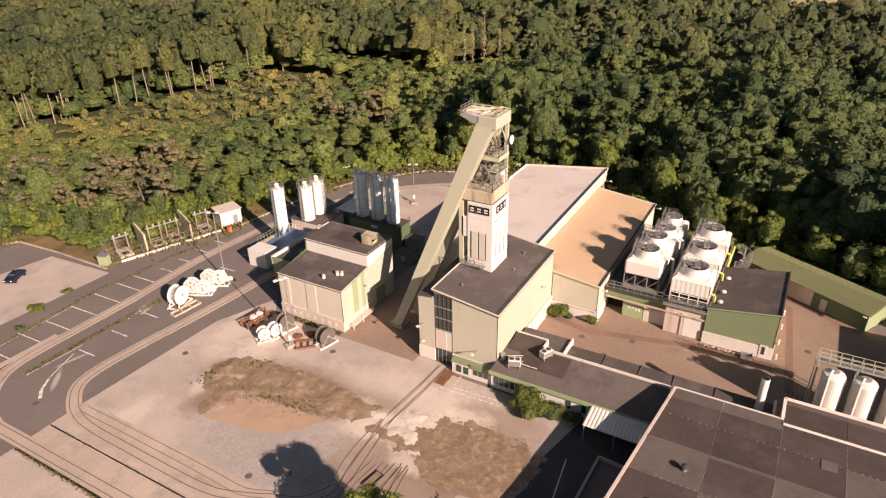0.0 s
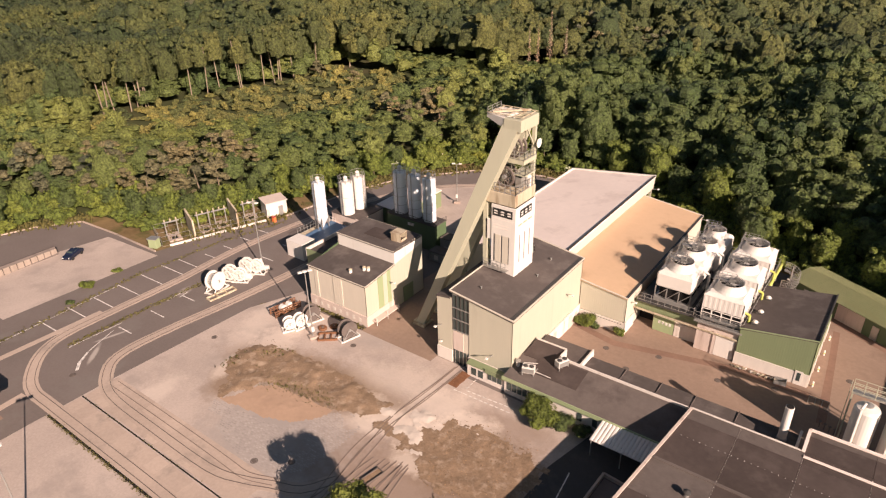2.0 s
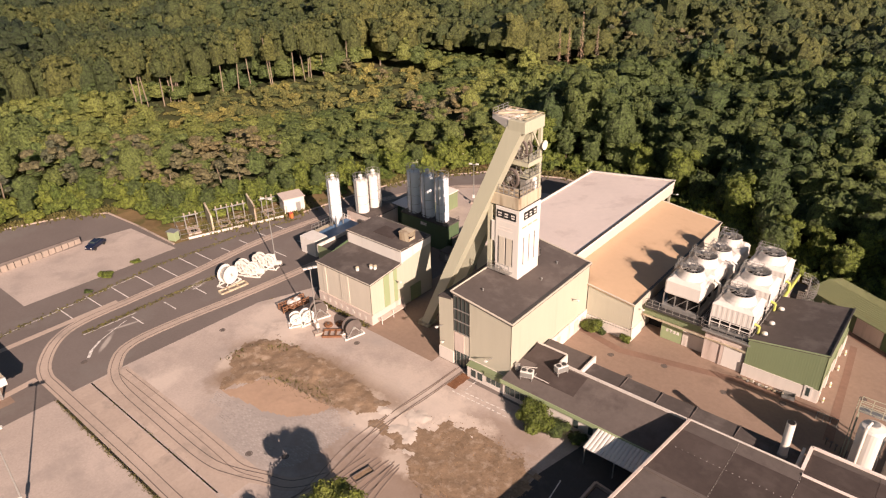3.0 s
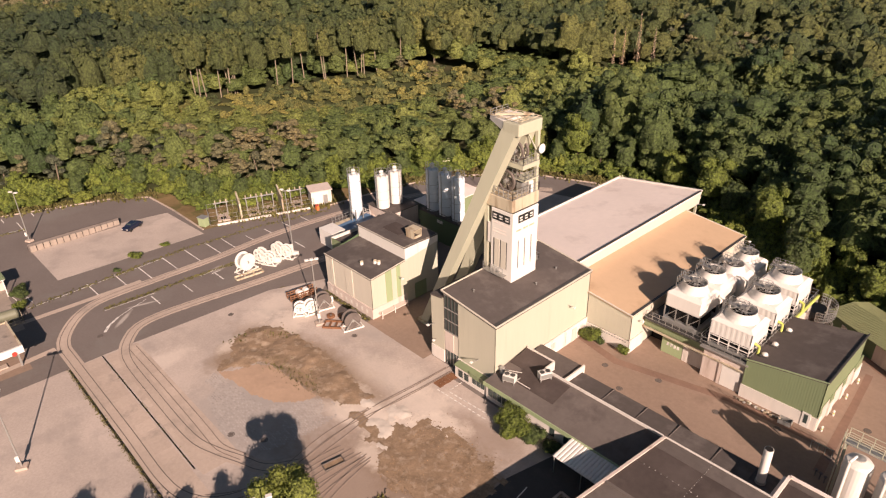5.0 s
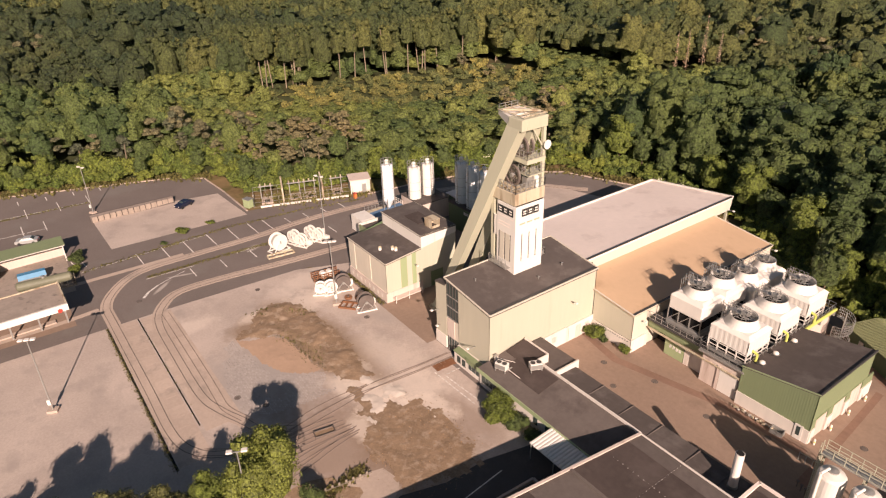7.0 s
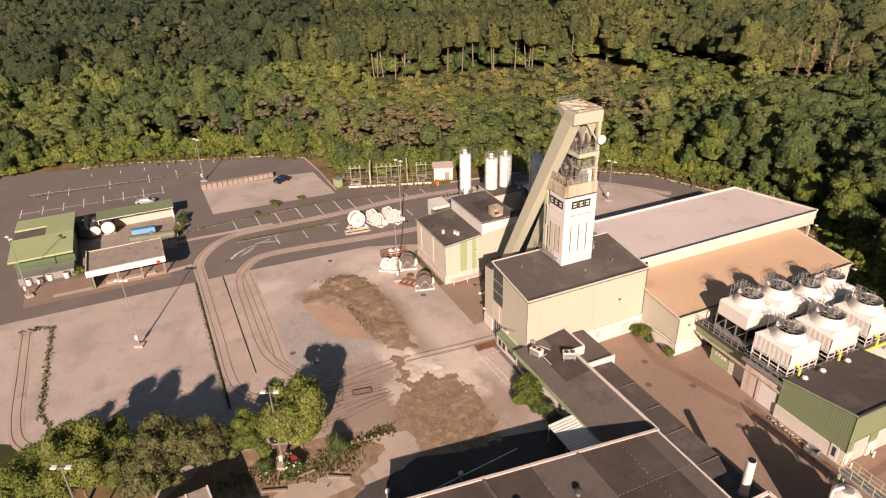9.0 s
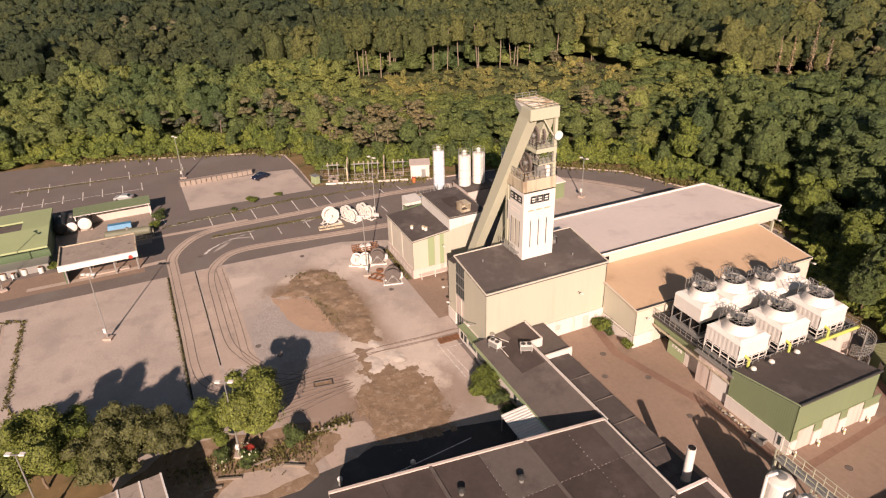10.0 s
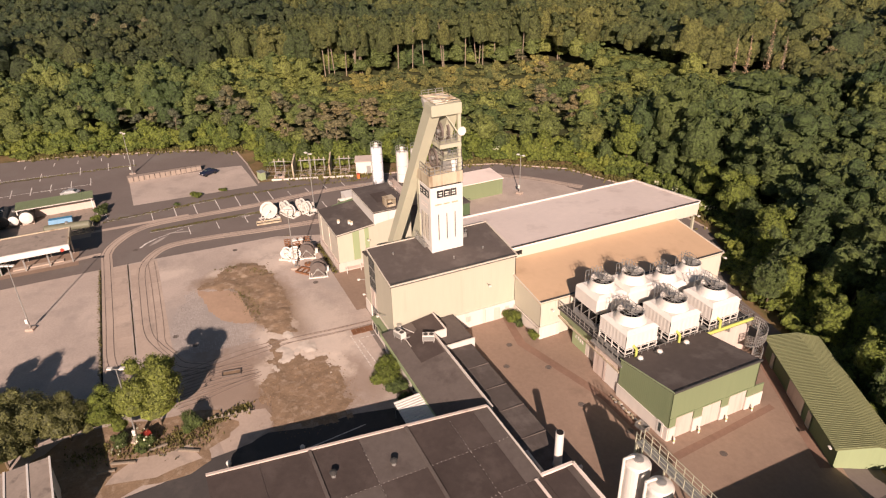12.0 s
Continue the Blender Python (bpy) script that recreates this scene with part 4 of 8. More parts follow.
def fan_bits(t, r, z):
    """Fan ring, blades, bridge and guard on top of a cooling tower."""
    bm = bmesh.new()
    n = 32
    prof = [(r * 1.28, z), (r * 1.12, z + 0.35), (r * 1.02, z + 0.8), (r * 1.0, z + 1.15), (r * 0.93, z + 1.15), (r * 0.95, z + 0.4)]
    rings = [[bm.verts.new((a * math.cos(2 * math.pi * k / n), a * math.sin(2 * math.pi * k / n), h)) for k in range(n)] for a, h in prof]
    for a, b in zip(rings, rings[1:]):
        for k in range(n):
            bm.faces.new((a[k], a[(k + 1) % n], b[(k + 1) % n], b[k]))
    ring = part("fan_ring", bm, M_WHITE, t, "flared white fan ring")
    # dark disc painted as the shade down inside the fan ring
    part("well", lathe([(r * 0.94, z + 0.25), (r * 0.94, z + 0.3)], 24), M_DARK, ring)
    for k in range(6):
        a = k * math.pi / 3 + 0.3
        part("blade", hexa([(0.15 * math.cos(a + 1.57), 0.15 * math.sin(a + 1.57), z + 0.62), (r * 0.9 * math.cos(a), r * 0.9 * math.sin(a), z + 0.62),
                            (r * 0.9 * math.cos(a + 0.22), r * 0.9 * math.sin(a + 0.22), z + 0.72), (0.2 * math.cos(a + 1.7), 0.2 * math.sin(a + 1.7), z + 0.72)],
                           [(0.15 * math.cos(a + 1.57), 0.15 * math.sin(a + 1.57), z + 0.66), (r * 0.9 * math.cos(a), r * 0.9 * math.sin(a), z + 0.66),
                            (r * 0.9 * math.cos(a + 0.22), r * 0.9 * math.sin(a + 0.22), z + 0.76), (0.2 * math.cos(a + 1.7), 0.2 * math.sin(a + 1.7), z + 0.76)]), M_STEEL, ring)
    bm = bmesh.new()
    for k in range(10):
        a = 2 * math.pi * k / 10
        beam((r * math.cos(a), r * math.sin(a), z + 1.2), (0, 0, z + 1.25), 0.035, bm=bm)
    for q in (0.33, 0.66, 1.0):
        for k in range(20):
            a, b = 2 * math.pi * k / 20, 2 * math.pi * (k + 1) / 20
            beam((q * r * math.cos(a), q * r * math.sin(a), z + 1.2), (q * r * math.cos(b), q * r * math.sin(b), z + 1.2), 0.035, bm=bm)
    part("fan_guard", bm, M_STEEL, t)
    part("drive", box(-0.35, 0.35, -0.3, 0.3, z + 1.22, z + 1.6, bev=0.05), M_STEEL, t)
    part("bridge", box(-r * 1.15, r * 0.2, -0.28, 0.28, z + 1.18, z + 1.26), M_STEEL, t)
    railing("railing", [(-r * 1.25, -0.35, z + 1.2), (0.4, -0.35, z + 1.2), (0.4, 0.35, z + 1.2), (-r * 1.25, 0.35, z + 1.2)], t, 0.9, 0.6, d=0.045)
    railing("railing", [(-r * 1.25, -1.2, z + 0.15), (-r * 1.25, 1.2, z + 0.15)], t, 1.5, 0.5, d=0.05)


def tower_square(x, y):
    t = thing("cooling_tower", "white square cooling tower with ribbed sides and dark louvres", "cooling tower", (x, y, 4.5), group="cooling towers")
    for a, b in (((-2.45, -2.3), (2.45, -2.3)), ((2.45, -2.3), (2.45, 2.3)), ((2.45, 2.3), (-2.45, 2.3)), ((-2.45, 2.3), (-2.45, -2.3))):
        part("casing_panel", clad(a, b, 1.75, 3.55, pitch=0.62, depth=0.018), M_WHITE, t)
    part("top", hexa([(-2.5, -2.35, 3.55), (2.5, -2.35, 3.55), (2.5, 2.35, 3.55), (-2.5, 2.35, 3.55)], [(-2.0, -1.9, 3.95), (2.0, -1.9, 3.95), (2.0, 1.9, 3.95), (-2.0, 1.9, 3.95)]), M_WHITE, t)
    # fill block carries the shade under the casing as near-black colour
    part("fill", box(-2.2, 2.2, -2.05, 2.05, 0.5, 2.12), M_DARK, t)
    part("basin", box(-2.45, 2.45, -2.3, 2.3, 0.0, 0.5, bev=0.04), M_STEEL, t)
    for i in range(5):
        px = -2.4 + 1.2 * i
        for py in (-2.25, 2.25):
            part("post", box(px - 0.06, px + 0.06, py - 0.06, py + 0.06, 0.4, 2.2), M_WHITE, t)
    for i in range(1, 4):
        py = -2.25 + 1.125 * i
        for px in (-2.4, 2.4):
            part("post", box(px - 0.06, px + 0.06, py - 0.06, py + 0.06, 0.4, 2.2), M_WHITE, t)
    for z in (1.0, 1.55):
        for sy in (-1, 1):
            part("rail", box(-2.45, 2.45, sy * 2.28 - 0.04, sy * 2.28 + 0.04, z, z + 0.09), M_WHITE, t)
        for sx in (-1, 1):
            part("rail", box(sx * 2.42 - 0.04, sx * 2.42 + 0.04, -2.3, 2.3, z, z + 0.09), M_WHITE, t)
    fan_bits(t, 1.55, 3.9)
    return t


def tower_tall(x, y, top, w=2.4, d=2.3, r=1.45):
    """Rounded white casing on an open steel frame."""
    t = thing("cooling_tower", "smooth white cooling tower raised on an open steel frame", "cooling tower", (x, y, 4.5), group="cooling towers")
    part("casing", box(-w, w, -d, d, top - 2.3, top - 0.15, bev=0.22), M_WHITE, t)
    part("top", hexa([(-w + .2, -d + .2, top - .16), (w - .2, -d + .2, top - .16), (w - .2, d - .2, top - .16), (-w + .2, d - .2, top - .16)],
                     [(-w * .75, -d * .75, top + .1), (w * .75, -d * .75, top + .1), (w * .75, d * .75, top + .1), (-w * .75, d * .75, top + .1)]), M_WHITE, t)
    # near-black core gives the shade within the open frame
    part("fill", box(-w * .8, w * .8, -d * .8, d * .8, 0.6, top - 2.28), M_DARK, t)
    part("basin", box(-w, w, -d, d, 0, 0.6, bev=0.04), M_STEEL, t)
    for px in (-w + .1, -w / 3, w / 3, w - .1):
        for py in (-d + .1, d - .1):
            part("post", beam((px, py, 0.5), (px, py, top - 2.2), 0.12), M_STEEL, t)
    for px in (-w + .1, -w / 3, w / 3):
        part("brace", beam((px, -d + .08, 0.6), (px + w * .66, -d + .08, top - 2.25), 0.08), M_STEEL, t)
    fan_bits(t, r, top + 0.05)
    return t


for y in (22.8, 29.2, 35.6):
    tower_square(17.9, y)
tower_tall(11.4, 23.6, 4.5)
tower_tall(11.4, 28.4, 4.3)
tower_tall(11.9, 33.4, 3.4, 2.1, 2.1, 1.25)
tower_tall(11.9, 37.7, 3.5, 2.1, 2.1, 1.25)

# yellow-green header pipe
pipe = thing("header_pipe", "yellow-green water pipe along the cooling deck", "pipe", (0, 0, 0))
part("run", beam((20.95, 20.4, 5.0), (20.95, 40, 5.0), 0.42, n=14), M_YELLOW, pipe)
for y in (22.8, 29.2, 35.6):
    r = part("riser", beam((20.95, y - 1.2, 5.0), (20.95, y - 1.2, 6.3), 0.32, n=12), M_YELLOW, pipe)
    part("elbow", beam((20.95, y - 1.2, 6.3), (20.2, y - 1.2, 6.5), 0.32, n=12), M_YELLOW, r)
for y in (21, 26, 31, 36, 39.5):
    part("support", box(20.75, 21.15, y - 0.1, y + 0.1, 4.3, 4.85), M_STEEL, pipe)
for y in (25.4, 31.8):
    p2 = thing("vent_pipe", "curved pale pipe between the cooling towers", "pipe", (14.6, y, 4.5), group="vent pipes")
    part("riser", beam((0, 0, 0), (0, 0, 3.6), 0.35, n=12), M_WHITE, p2)
    part("elbow", beam((0, 0, 3.6), (-0.7, 0, 4.0), 0.35, n=12), M_WHITE, p2)

# spiral stair at the end of the deck
st = thing("spiral_stair", "galvanised spiral stair beside the cooling deck", "stair", (22.6, 39.2, 0))
part("pole", lathe([(0.09, 0), (0.09, 5.6)], 10), M_STEEL, st)
for k in range(22):
    a = k * 0.42
    part("tread", hexa([(0.09, 0, 0.2 * k + .18), (1.1 * math.cos(a), 1.1 * math.sin(a), 0.2 * k + .18), (1.1 * math.cos(a + .42), 1.1 * math.sin(a + .42), 0.2 * k + .18), (0, 0.09, 0.2 * k + .18)],
                       [(0.09, 0, 0.2 * k + .23), (1.1 * math.cos(a), 1.1 * math.sin(a), 0.2 * k + .23), (1.1 * math.cos(a + .42), 1.1 * math.sin(a + .42), 0.2 * k + .23), (0, 0.09, 0.2 * k + .23)]), M_STEEL, st)
bm = bmesh.new()
for k in range(44):
    a, b = k * 0.21, (k + 1) * 0.21
    for q in (0.25, 0.7, 1.1, 1.5):
        beam((1.12 * math.cos(a), 1.12 * math.sin(a), 0.1 * k + q), (1.12 * math.cos(b), 1.12 * math.sin(b), 0.1 * (k + 1) + q), 0.05, bm=bm)
    beam((1.12 * math.cos(a), 1.12 * math.sin(a), 0.1 * k + .2), (1.12 * math.cos(a), 1.12 * math.sin(a), 0.1 * k + 1.5), 0.04, bm=bm)
part("cage", bm, M_STEEL, st)

# ---- garage ----
gb = thing("garage_building", "green ribbed garage with white base and dark roof", "garage")
part("wall", clad((20.5, 19.9), (28.9, 19.9), 1.7, (5.1, 6.5), pitch=0.28, depth=0.008), M_GREEN, gb)
part("wall", clad((28.9, 19.9), (28.9, 32.2), 3.0, 6.5, pitch=0.5), M_GREEN, gb)
part("wall", clad((28.9, 32.2), (20.5, 32.2), 0, (6.5, 5.1), pitch=0.5), M_GREEN, gb)
part("wall", clad((20.5, 32.2), (20.5, 19.9), 0, 5.1, pitch=0.5), M_GREEN, gb)
part("plinth", box(20.45, 28.95, 19.78, 19.95, 0, 1.72), M_WALLW, gb, "whitewashed masonry base")
part("roof", slab_roof([(20.4, 19.85, 5.2), (29.0, 19.85, 6.62), (29.0, 32.3, 6.62), (20.4, 32.3, 5.2)], 0.15), M_ROOFD, gb, "dark bitumen roof")
part("roof_edge", beam((28.96, 19.85, 6.66), (28.96, 32.3, 6.66), 0.16, 0.2), M_TRIM, gb)
part("roof_edge", beam((20.4, 19.85, 5.24), (29.0, 19.85, 6.66), 0.12, 0.12), M_GREEN2, gb)
for k, (y0, y1) in enumerate(((20.9, 23.2), (24.6, 27.2), (28.5, 31.0))):
    part("garage_door", box(28.82, 28.88, y0, y1, 0.02, 3.0), M_PINK, gb, "pinkish roller door")
    part("door_head", box(28.8, 28.98, y0 - 0.1, y1 + 0.1, 2.95, 3.1), M_GREEN, gb)
for y0, y1 in ((19.9, 20.8), (23.3, 24.5), (27.3, 28.4), (31.1, 33.6)):
    part("pier", box(28.8, 29.05, y0, y1, 0, 1.8), M_WALLW, gb, "whitewashed pier")
    part("pier_top", box(28.8, 28.95, y0, y1, 1.8, 3.0), M_GREEN, gb)
part("door", box(27.4, 28.3, 19.72, 19.8, 0.05, 1.95), M_WHITE, gb, "white door with a grey pane")
part("door_pane", box(27.65, 28.05, 19.70, 19.74, 0.6, 1.75), M_GLASS, gb)
for y in (20.4, 23.9, 27.9, 31.8):
    b = thing("bollard", "small yellow-white guard post beside the garage door", "bollard", (29.5, y, 0.016), group="bollards")
    part("post", lathe([(0.11, 0), (0.11, 0.7), (0.05, 0.78)], 10), M_WHITE, b)
    part("band", lathe([(0.115, 0.3), (0.115, 0.45)], 10), M_YELLOW, b)
for y in (21.6, 24.4, 28.4):
    d = thing("roof_light", "small domed roof light on the garage", "roof light", (21.7, y, 5.42), group="garage roof lights")
    part("kerb", box(-0.42, 0.42, -0.42, 0.42, -0.15, 0.18, bev=0.04), M_TRIM, d)
    part("dome", lathe([(0.36, 0.18), (0.3, 0.36), (0.12, 0.46), (0.01, 0.48)], 14), M_WHITE, d, smooth=True)
# pallets and scrap along the white base
rs = random.Random(12)
for k in range(16):
    x = 20.6 + 0.33 * k
    o = thing("scrap_block", "weathered block leaning along the garage base", "scrap", (x + rs.uniform(-.1, .1), 19.1 + rs.uniform(-.25, .15), 0.016), rs.uniform(0, 90), group="scrap by the garage")
    part("block", box(-0.16, 0.16, -0.1, 0.1, 0, rs.uniform(0.15, 0.35), bev=0.02), rs.choice((M_WOOD, M_COLLAR, M_STEEL, M_WHITE)), o)
sk = thing("scrap_skip", "small grey open metal skip beside the garage", "skip", (26.2, 18.9, 0.016), 6)
part("floor", box(-0.65, 0.65, -0.4, 0.4, 0, 0.06), M_STEEL, sk)
for a in ((-0.68, 0.68, -0.45, -0.38), (-0.68, 0.68, 0.38, 0.45), (-0.7, -0.63, -0.45, 0.45), (0.63, 0.7, -0.45, 0.45)):
    part("side", box(*a, 0, 0.55), M_STEEL, sk)

# ---- office wing ----
an = thing("office_wing", "low office wing with grey felt roof and sage fascia", "annex")
part("wall", box(-0.1, 19.5, -1.55, -1.4, 0, 2.3), M_WALLW, an, "whitewashed front wall")
part("wall", box(-5.6, -0.1, -1.3, -1.15, 0, 1.75), M_WALLW, an)
part("roof", slab_roof([(-5.7, -1.4, 1.85), (-0.3, -1.4, 1.85), (-0.3, -0.45, 2.0), (-5.7, -0.45, 2.0)], 0.12), M_GREEN, an)
part("roof", slab_roof([(-0.2, -1.9, 2.62), (19.55, -1.9, 2.62), (19.55, 3.5, 3.72), (0.22, 3.5, 3.72)], 0.2), M_ROOFG, an, "grey felt roof")
part("roof_patch", slab_roof([(2.2, 0.2, 3.10), (8.2, 0.2, 3.10), (8.2, 3.3, 3.72), (2.2, 3.3, 3.72)], 0.04), M_ROOFB, an, "brown felt patch")
part("roof_patch", slab_roof([(0.3, 2.2, 3.53), (4.4, 2.2, 3.53), (4.4, 5.2, 4.02), (0.3, 5.2, 4.02)], 0.3), M_ROOFB, an, "brown felt patch")
part("fascia", box(-0.25, 19.55, -2.0, -1.9, 2.2, 2.72), M_GREEN2, an, "pale sage fascia board")
part("fascia", box(-2.9, -0.3, -1.5, -1.42, 1.6, 2.2), M_GREEN, an, "green ribbed awning")
part("parapet", box(4.3, 19.6, 3.5, 3.68, 2.4, 4.0), M_WALLW, an, "white parapet")
part("parapet", box(0.3, 4.4, 5.18, 5.36, 2.4, 4.15), M_WALLW, an, "white parapet")
part("parapet", box(4.3, 4.48, 3.6, 5.3, 2.4, 4.1), M_WALLW, an)
part("rear_roof", box(4.45, 6.6, 3.7, 8.2, 0, 2.95), M_ROOFG, an)
part("rear_roof", box(0.3, 4.45, 5.38, 8.2, 0, 2.94), M_ROOFG, an)
part("parapet", box(6.55, 6.75, 3.7, 8.2, 0, 3.25), M_WALLW, an, "white parapet")
part("rear_roof", slab_roof([(6.75, 3.7, 2.62), (30.0, 3.7, 2.62), (30.0, 7.7, 2.50), (6.75, 7.7, 2.50)], 2.4), M_ROOFD, an, "dark felt roof")
for x in (11.2, 15.5, 19.4, 24.0, 27.6):
    part("felt_seam", box(x, x + 0.07, 3.75, 7.7, 2.5, 2.635), M_ROOFG, an)
for x in (-5.0, -4.0):
    part("window", box(x, x + 0.7, -1.34, -1.28, 0.4, 1.4), M_GLASS, an)
for x in (-2.6, -1.9, -1.2, 0.3, 1.0, 1.7, 2.4, 3.1, 9.4, 11.2):
    w = part("window", box(x, x + 0.55, -1.62 if x > -0.1 else -1.36, -1.5 if x > -0.1 else -1.28, 0.7, 1.7), M_GLASS, an)
    part("window_frame", box(x - 0.06, x + 0.61, -1.64 if x > -0.1 else -1.38, -1.56 if x > -0.1 else -1.3, 0.62, 0.7), M_WHITE, w)


def ac_unit(x, y, z, rz):
    e = thing("air_conditioner", "white two-fan air conditioner on short legs", "air conditioner", (x, y, z), rz, group="roof air conditioners")
    part("case", box(-0.75, 0.75, -0.45, 0.45, 0.35, 1.15, bev=0.04), M_WHITE, e)
    for k in (-0.36, 0.36):
        part("fan_grille", lathe([(0.29, 1.15), (0.29, 1.19), (0.05, 1.2)], 16, (k, 0, 0)), M_TRIM, e)
    part("side_grille", box(-0.7, 0.7, -0.48, -0.45, 0.45, 1.05), M_STEEL, e)
    for a in (-0.65, 0.65):
        for b in (-0.38, 0.38):
            part("leg", box(a - 0.05, a + 0.05, b - 0.05, b + 0.05, 0, 0.37), M_STEEL, e)


ac_unit(2.3, -0.2, 2.98, 20)
ac_unit(5.2, 2.5, 3.5, 65)
p = thing("roof_pipe", "thin bare pipe run over the office roof", "pipe", (0, 0, 0))
part("run", beam((0.6, 0.8, 3.3), (2.6, 1.6, 3.5), 0.09, n=8), M_WHITE, p)
part("run", beam((2.9, 0.2, 3.35), (5.0, 0.2, 3.35), 0.09, n=8), M_WHITE, p)
for x in (0.6, 2.9):
    part("bracket", box(x - 0.05, x + 0.05, 0.1, 0.9, 3.0, 3.35), M_STEEL, p)
ve = thing("roof_vent", "white box vent on the office roof", "roof vent", (0.55, 0.4, 3.05))
part("box", box(-0.2, 0.2, -0.2, 0.2, 0, 0.75, bev=0.03), M_WHITE, ve)
part("cap", box(-0.26, 0.26, -0.26, 0.26, 0.75, 0.82), M_STEEL, ve)
aw = thing("awning", "corrugated white sheet awning over the side door", "awning")
for k in range(17):
    x = 12.4 + 7.0 * k / 17
    part("sheet", hexa([(x, -5.1, 2.2), (x + .40, -5.1, 2.2), (x + .40, -2.0, 2.45), (x, -2.0, 2.45)], [(x + .1, -5.1, 2.3), (x + .3, -5.1, 2.3), (x + .3, -2.0, 2.55), (x + .1, -2.0, 2.55)]), M_WHITE, aw)
for x in (12.6, 15.9, 19.2):
    part("post", beam((x, -5.0, 0.012), (x, -5.0, 2.22), 0.09), M_STEEL, aw)
# chimney beside the wing
ch = thing("chimney", "white round steel flue with a dark mouth", "chimney", (28.6, 6.0, 2.5))
part("flue", lathe([(0.42, 0), (0.42, 4.3)], 18), M_WHITE, ch)
# near-black disc in place of the shaded bore
part("mouth", lathe([(0.36, 4.28), (0.36, 4.34)], 18), M_DARK, ch)
part("flange", lathe([(0.5, 0.0), (0.5, 0.3)], 18), M_STEEL, ch)
fl = thing("roof_upstand", "white parapet corner beside the flue", "parapet", (0, 0, 0))
part("wall", box(26.2, 30.2, 3.75, 4.0, 2.4, 3.3), M_WALLW, fl)
part("wall", box(30.0, 30.25, 4.0, 7.8, 0.016, 3.1), M_WALLW, fl)

# ---- store building ----
SZ = 4.8
br = thing("store_building", "wide low store with a patched dark felt roof", "store building")


def left_x(y):
    return 20.2 + (y - 2.7) * 0.115


part("wall", hexa([(left_x(-25.6), -25.6, 0), (62, -25.6, 0), (62, 2.6, 0), (left_x(2.6), 2.6, 0)], [(left_x(-25.6), -25.6, SZ - .1), (62, -25.6, SZ - .1), (62, 2.6, SZ - .1), (left_x(2.6), 2.6, SZ - .1)]), M_PINK, br)
part("wall", box(30.8, 62, 2.6, 6.0, 0, SZ - .1), M_PINK, br)
xs = [None, 25.2, 31.0, 36.7, 42.4, 48.1, 53.8, 62]
ys = [2.6, 0.9, -1.9, -6.3, -11.2, -16, -20.8, -25.6]
GREY = {(0, 0), (1, 0), (0, 3), (1, 4), (3, 2), (4, 3), (2, 3), (2, 5)}
for i in range(7):
    for j in range(7):
        y1, y0 = ys[j], ys[j + 1]
        a0 = left_x(y0) if i == 0 else xs[i]
        a1 = left_x(y1) if i == 0 else xs[i]
        g = (i, j) in GREY
        part("felt_panel", hexa([(a0, y0, SZ - .12), (xs[i + 1] - .03, y0, SZ - .12), (xs[i + 1] - .03, y1 - .03, SZ - .12), (a1, y1 - .03, SZ - .12)],
                                [(a0, y0, SZ), (xs[i + 1] - .03, y0, SZ), (xs[i + 1] - .03, y1 - .03, SZ), (a1, y1 - .03, SZ)]), M_ROOFG if g else M_ROOFB, br)
for i in range(2, 7):
    part("felt_panel", box(xs[i], xs[i + 1] - .03, 2.62, 5.2, SZ - .12, SZ + .01), M_ROOFB, br)
    part("felt_panel", box(xs[i], xs[i + 1] - .03, 5.22, 6.05, SZ - .12, SZ + .06), M_ROOFG, br)
part("ridge_strip", box(19.2, 62, -6.45, -6.15, SZ, SZ + 0.14), M_ROOFG, br)
part("ridge_strip", box(31, 62, 1.75, 2.0, SZ, SZ + 0.12), M_ROOFL, br)
part("ridge_strip", box(17.8, 62, -16.15, -15.85, SZ, SZ + 0.14), M_ROOFG, br)
part("roof_edge", beam((left_x(2.6), 2.6, SZ + .05), (left_x(-25.6), -25.6, SZ + .05), 0.28, 0.2), M_PINK, br)
part("roof_edge", beam((20.2, 2.65, SZ + .02), (30.9, 2.65, SZ + .02), 0.18, 0.12), M_WALLW, br)
part("roof_edge", beam((30.85, 2.6, SZ + .08), (30.85, 6.05, SZ + .08), 0.3, 0.3), M_ROOFL, br)
part("roof_edge", beam((30.85, 6.05, SZ + .08), (62, 6.05, SZ + .08), 0.3, 0.3), M_ROOFL, br)
bm = bmesh.new()
for x in (25.2, 31.0, 36.7, 42.4):
    for k in range(60):
        y = 2.2 - 0.45 * k
        lathe([(0.035, SZ), (0.035, SZ + .03)], 6, (x, y, 0), bm)
for y in (-1.9, -11.2):
    for k in range(60):
        lathe([(0.035, SZ), (0.035, SZ + .03)], 6, (20.6 + 0.6 * k, y, 0), bm)
tagged(part("felt_nails", bm, M_LINE, br), kind="stuff")
part("roof_hatch", box(34.6, 36.0, -2.9, -1.6, SZ, SZ + 0.05), M_ROOFG, br)
for x, y in ((23.5, -9.2), (22.4, -14.8), (27, -18)):
    v = thing("roof_vent", "squat dark vent on the store roof", "roof vent", (x, y, SZ), group="roof vents")
    part("pipe", lathe([(0.22, 0), (0.22, 0.45)], 12), M_STEEL, v)
    part("cap", lathe([(0.36, 0.45), (0.36, 0.6), (0.05, 0.72)], 12), M_TRIM, v)
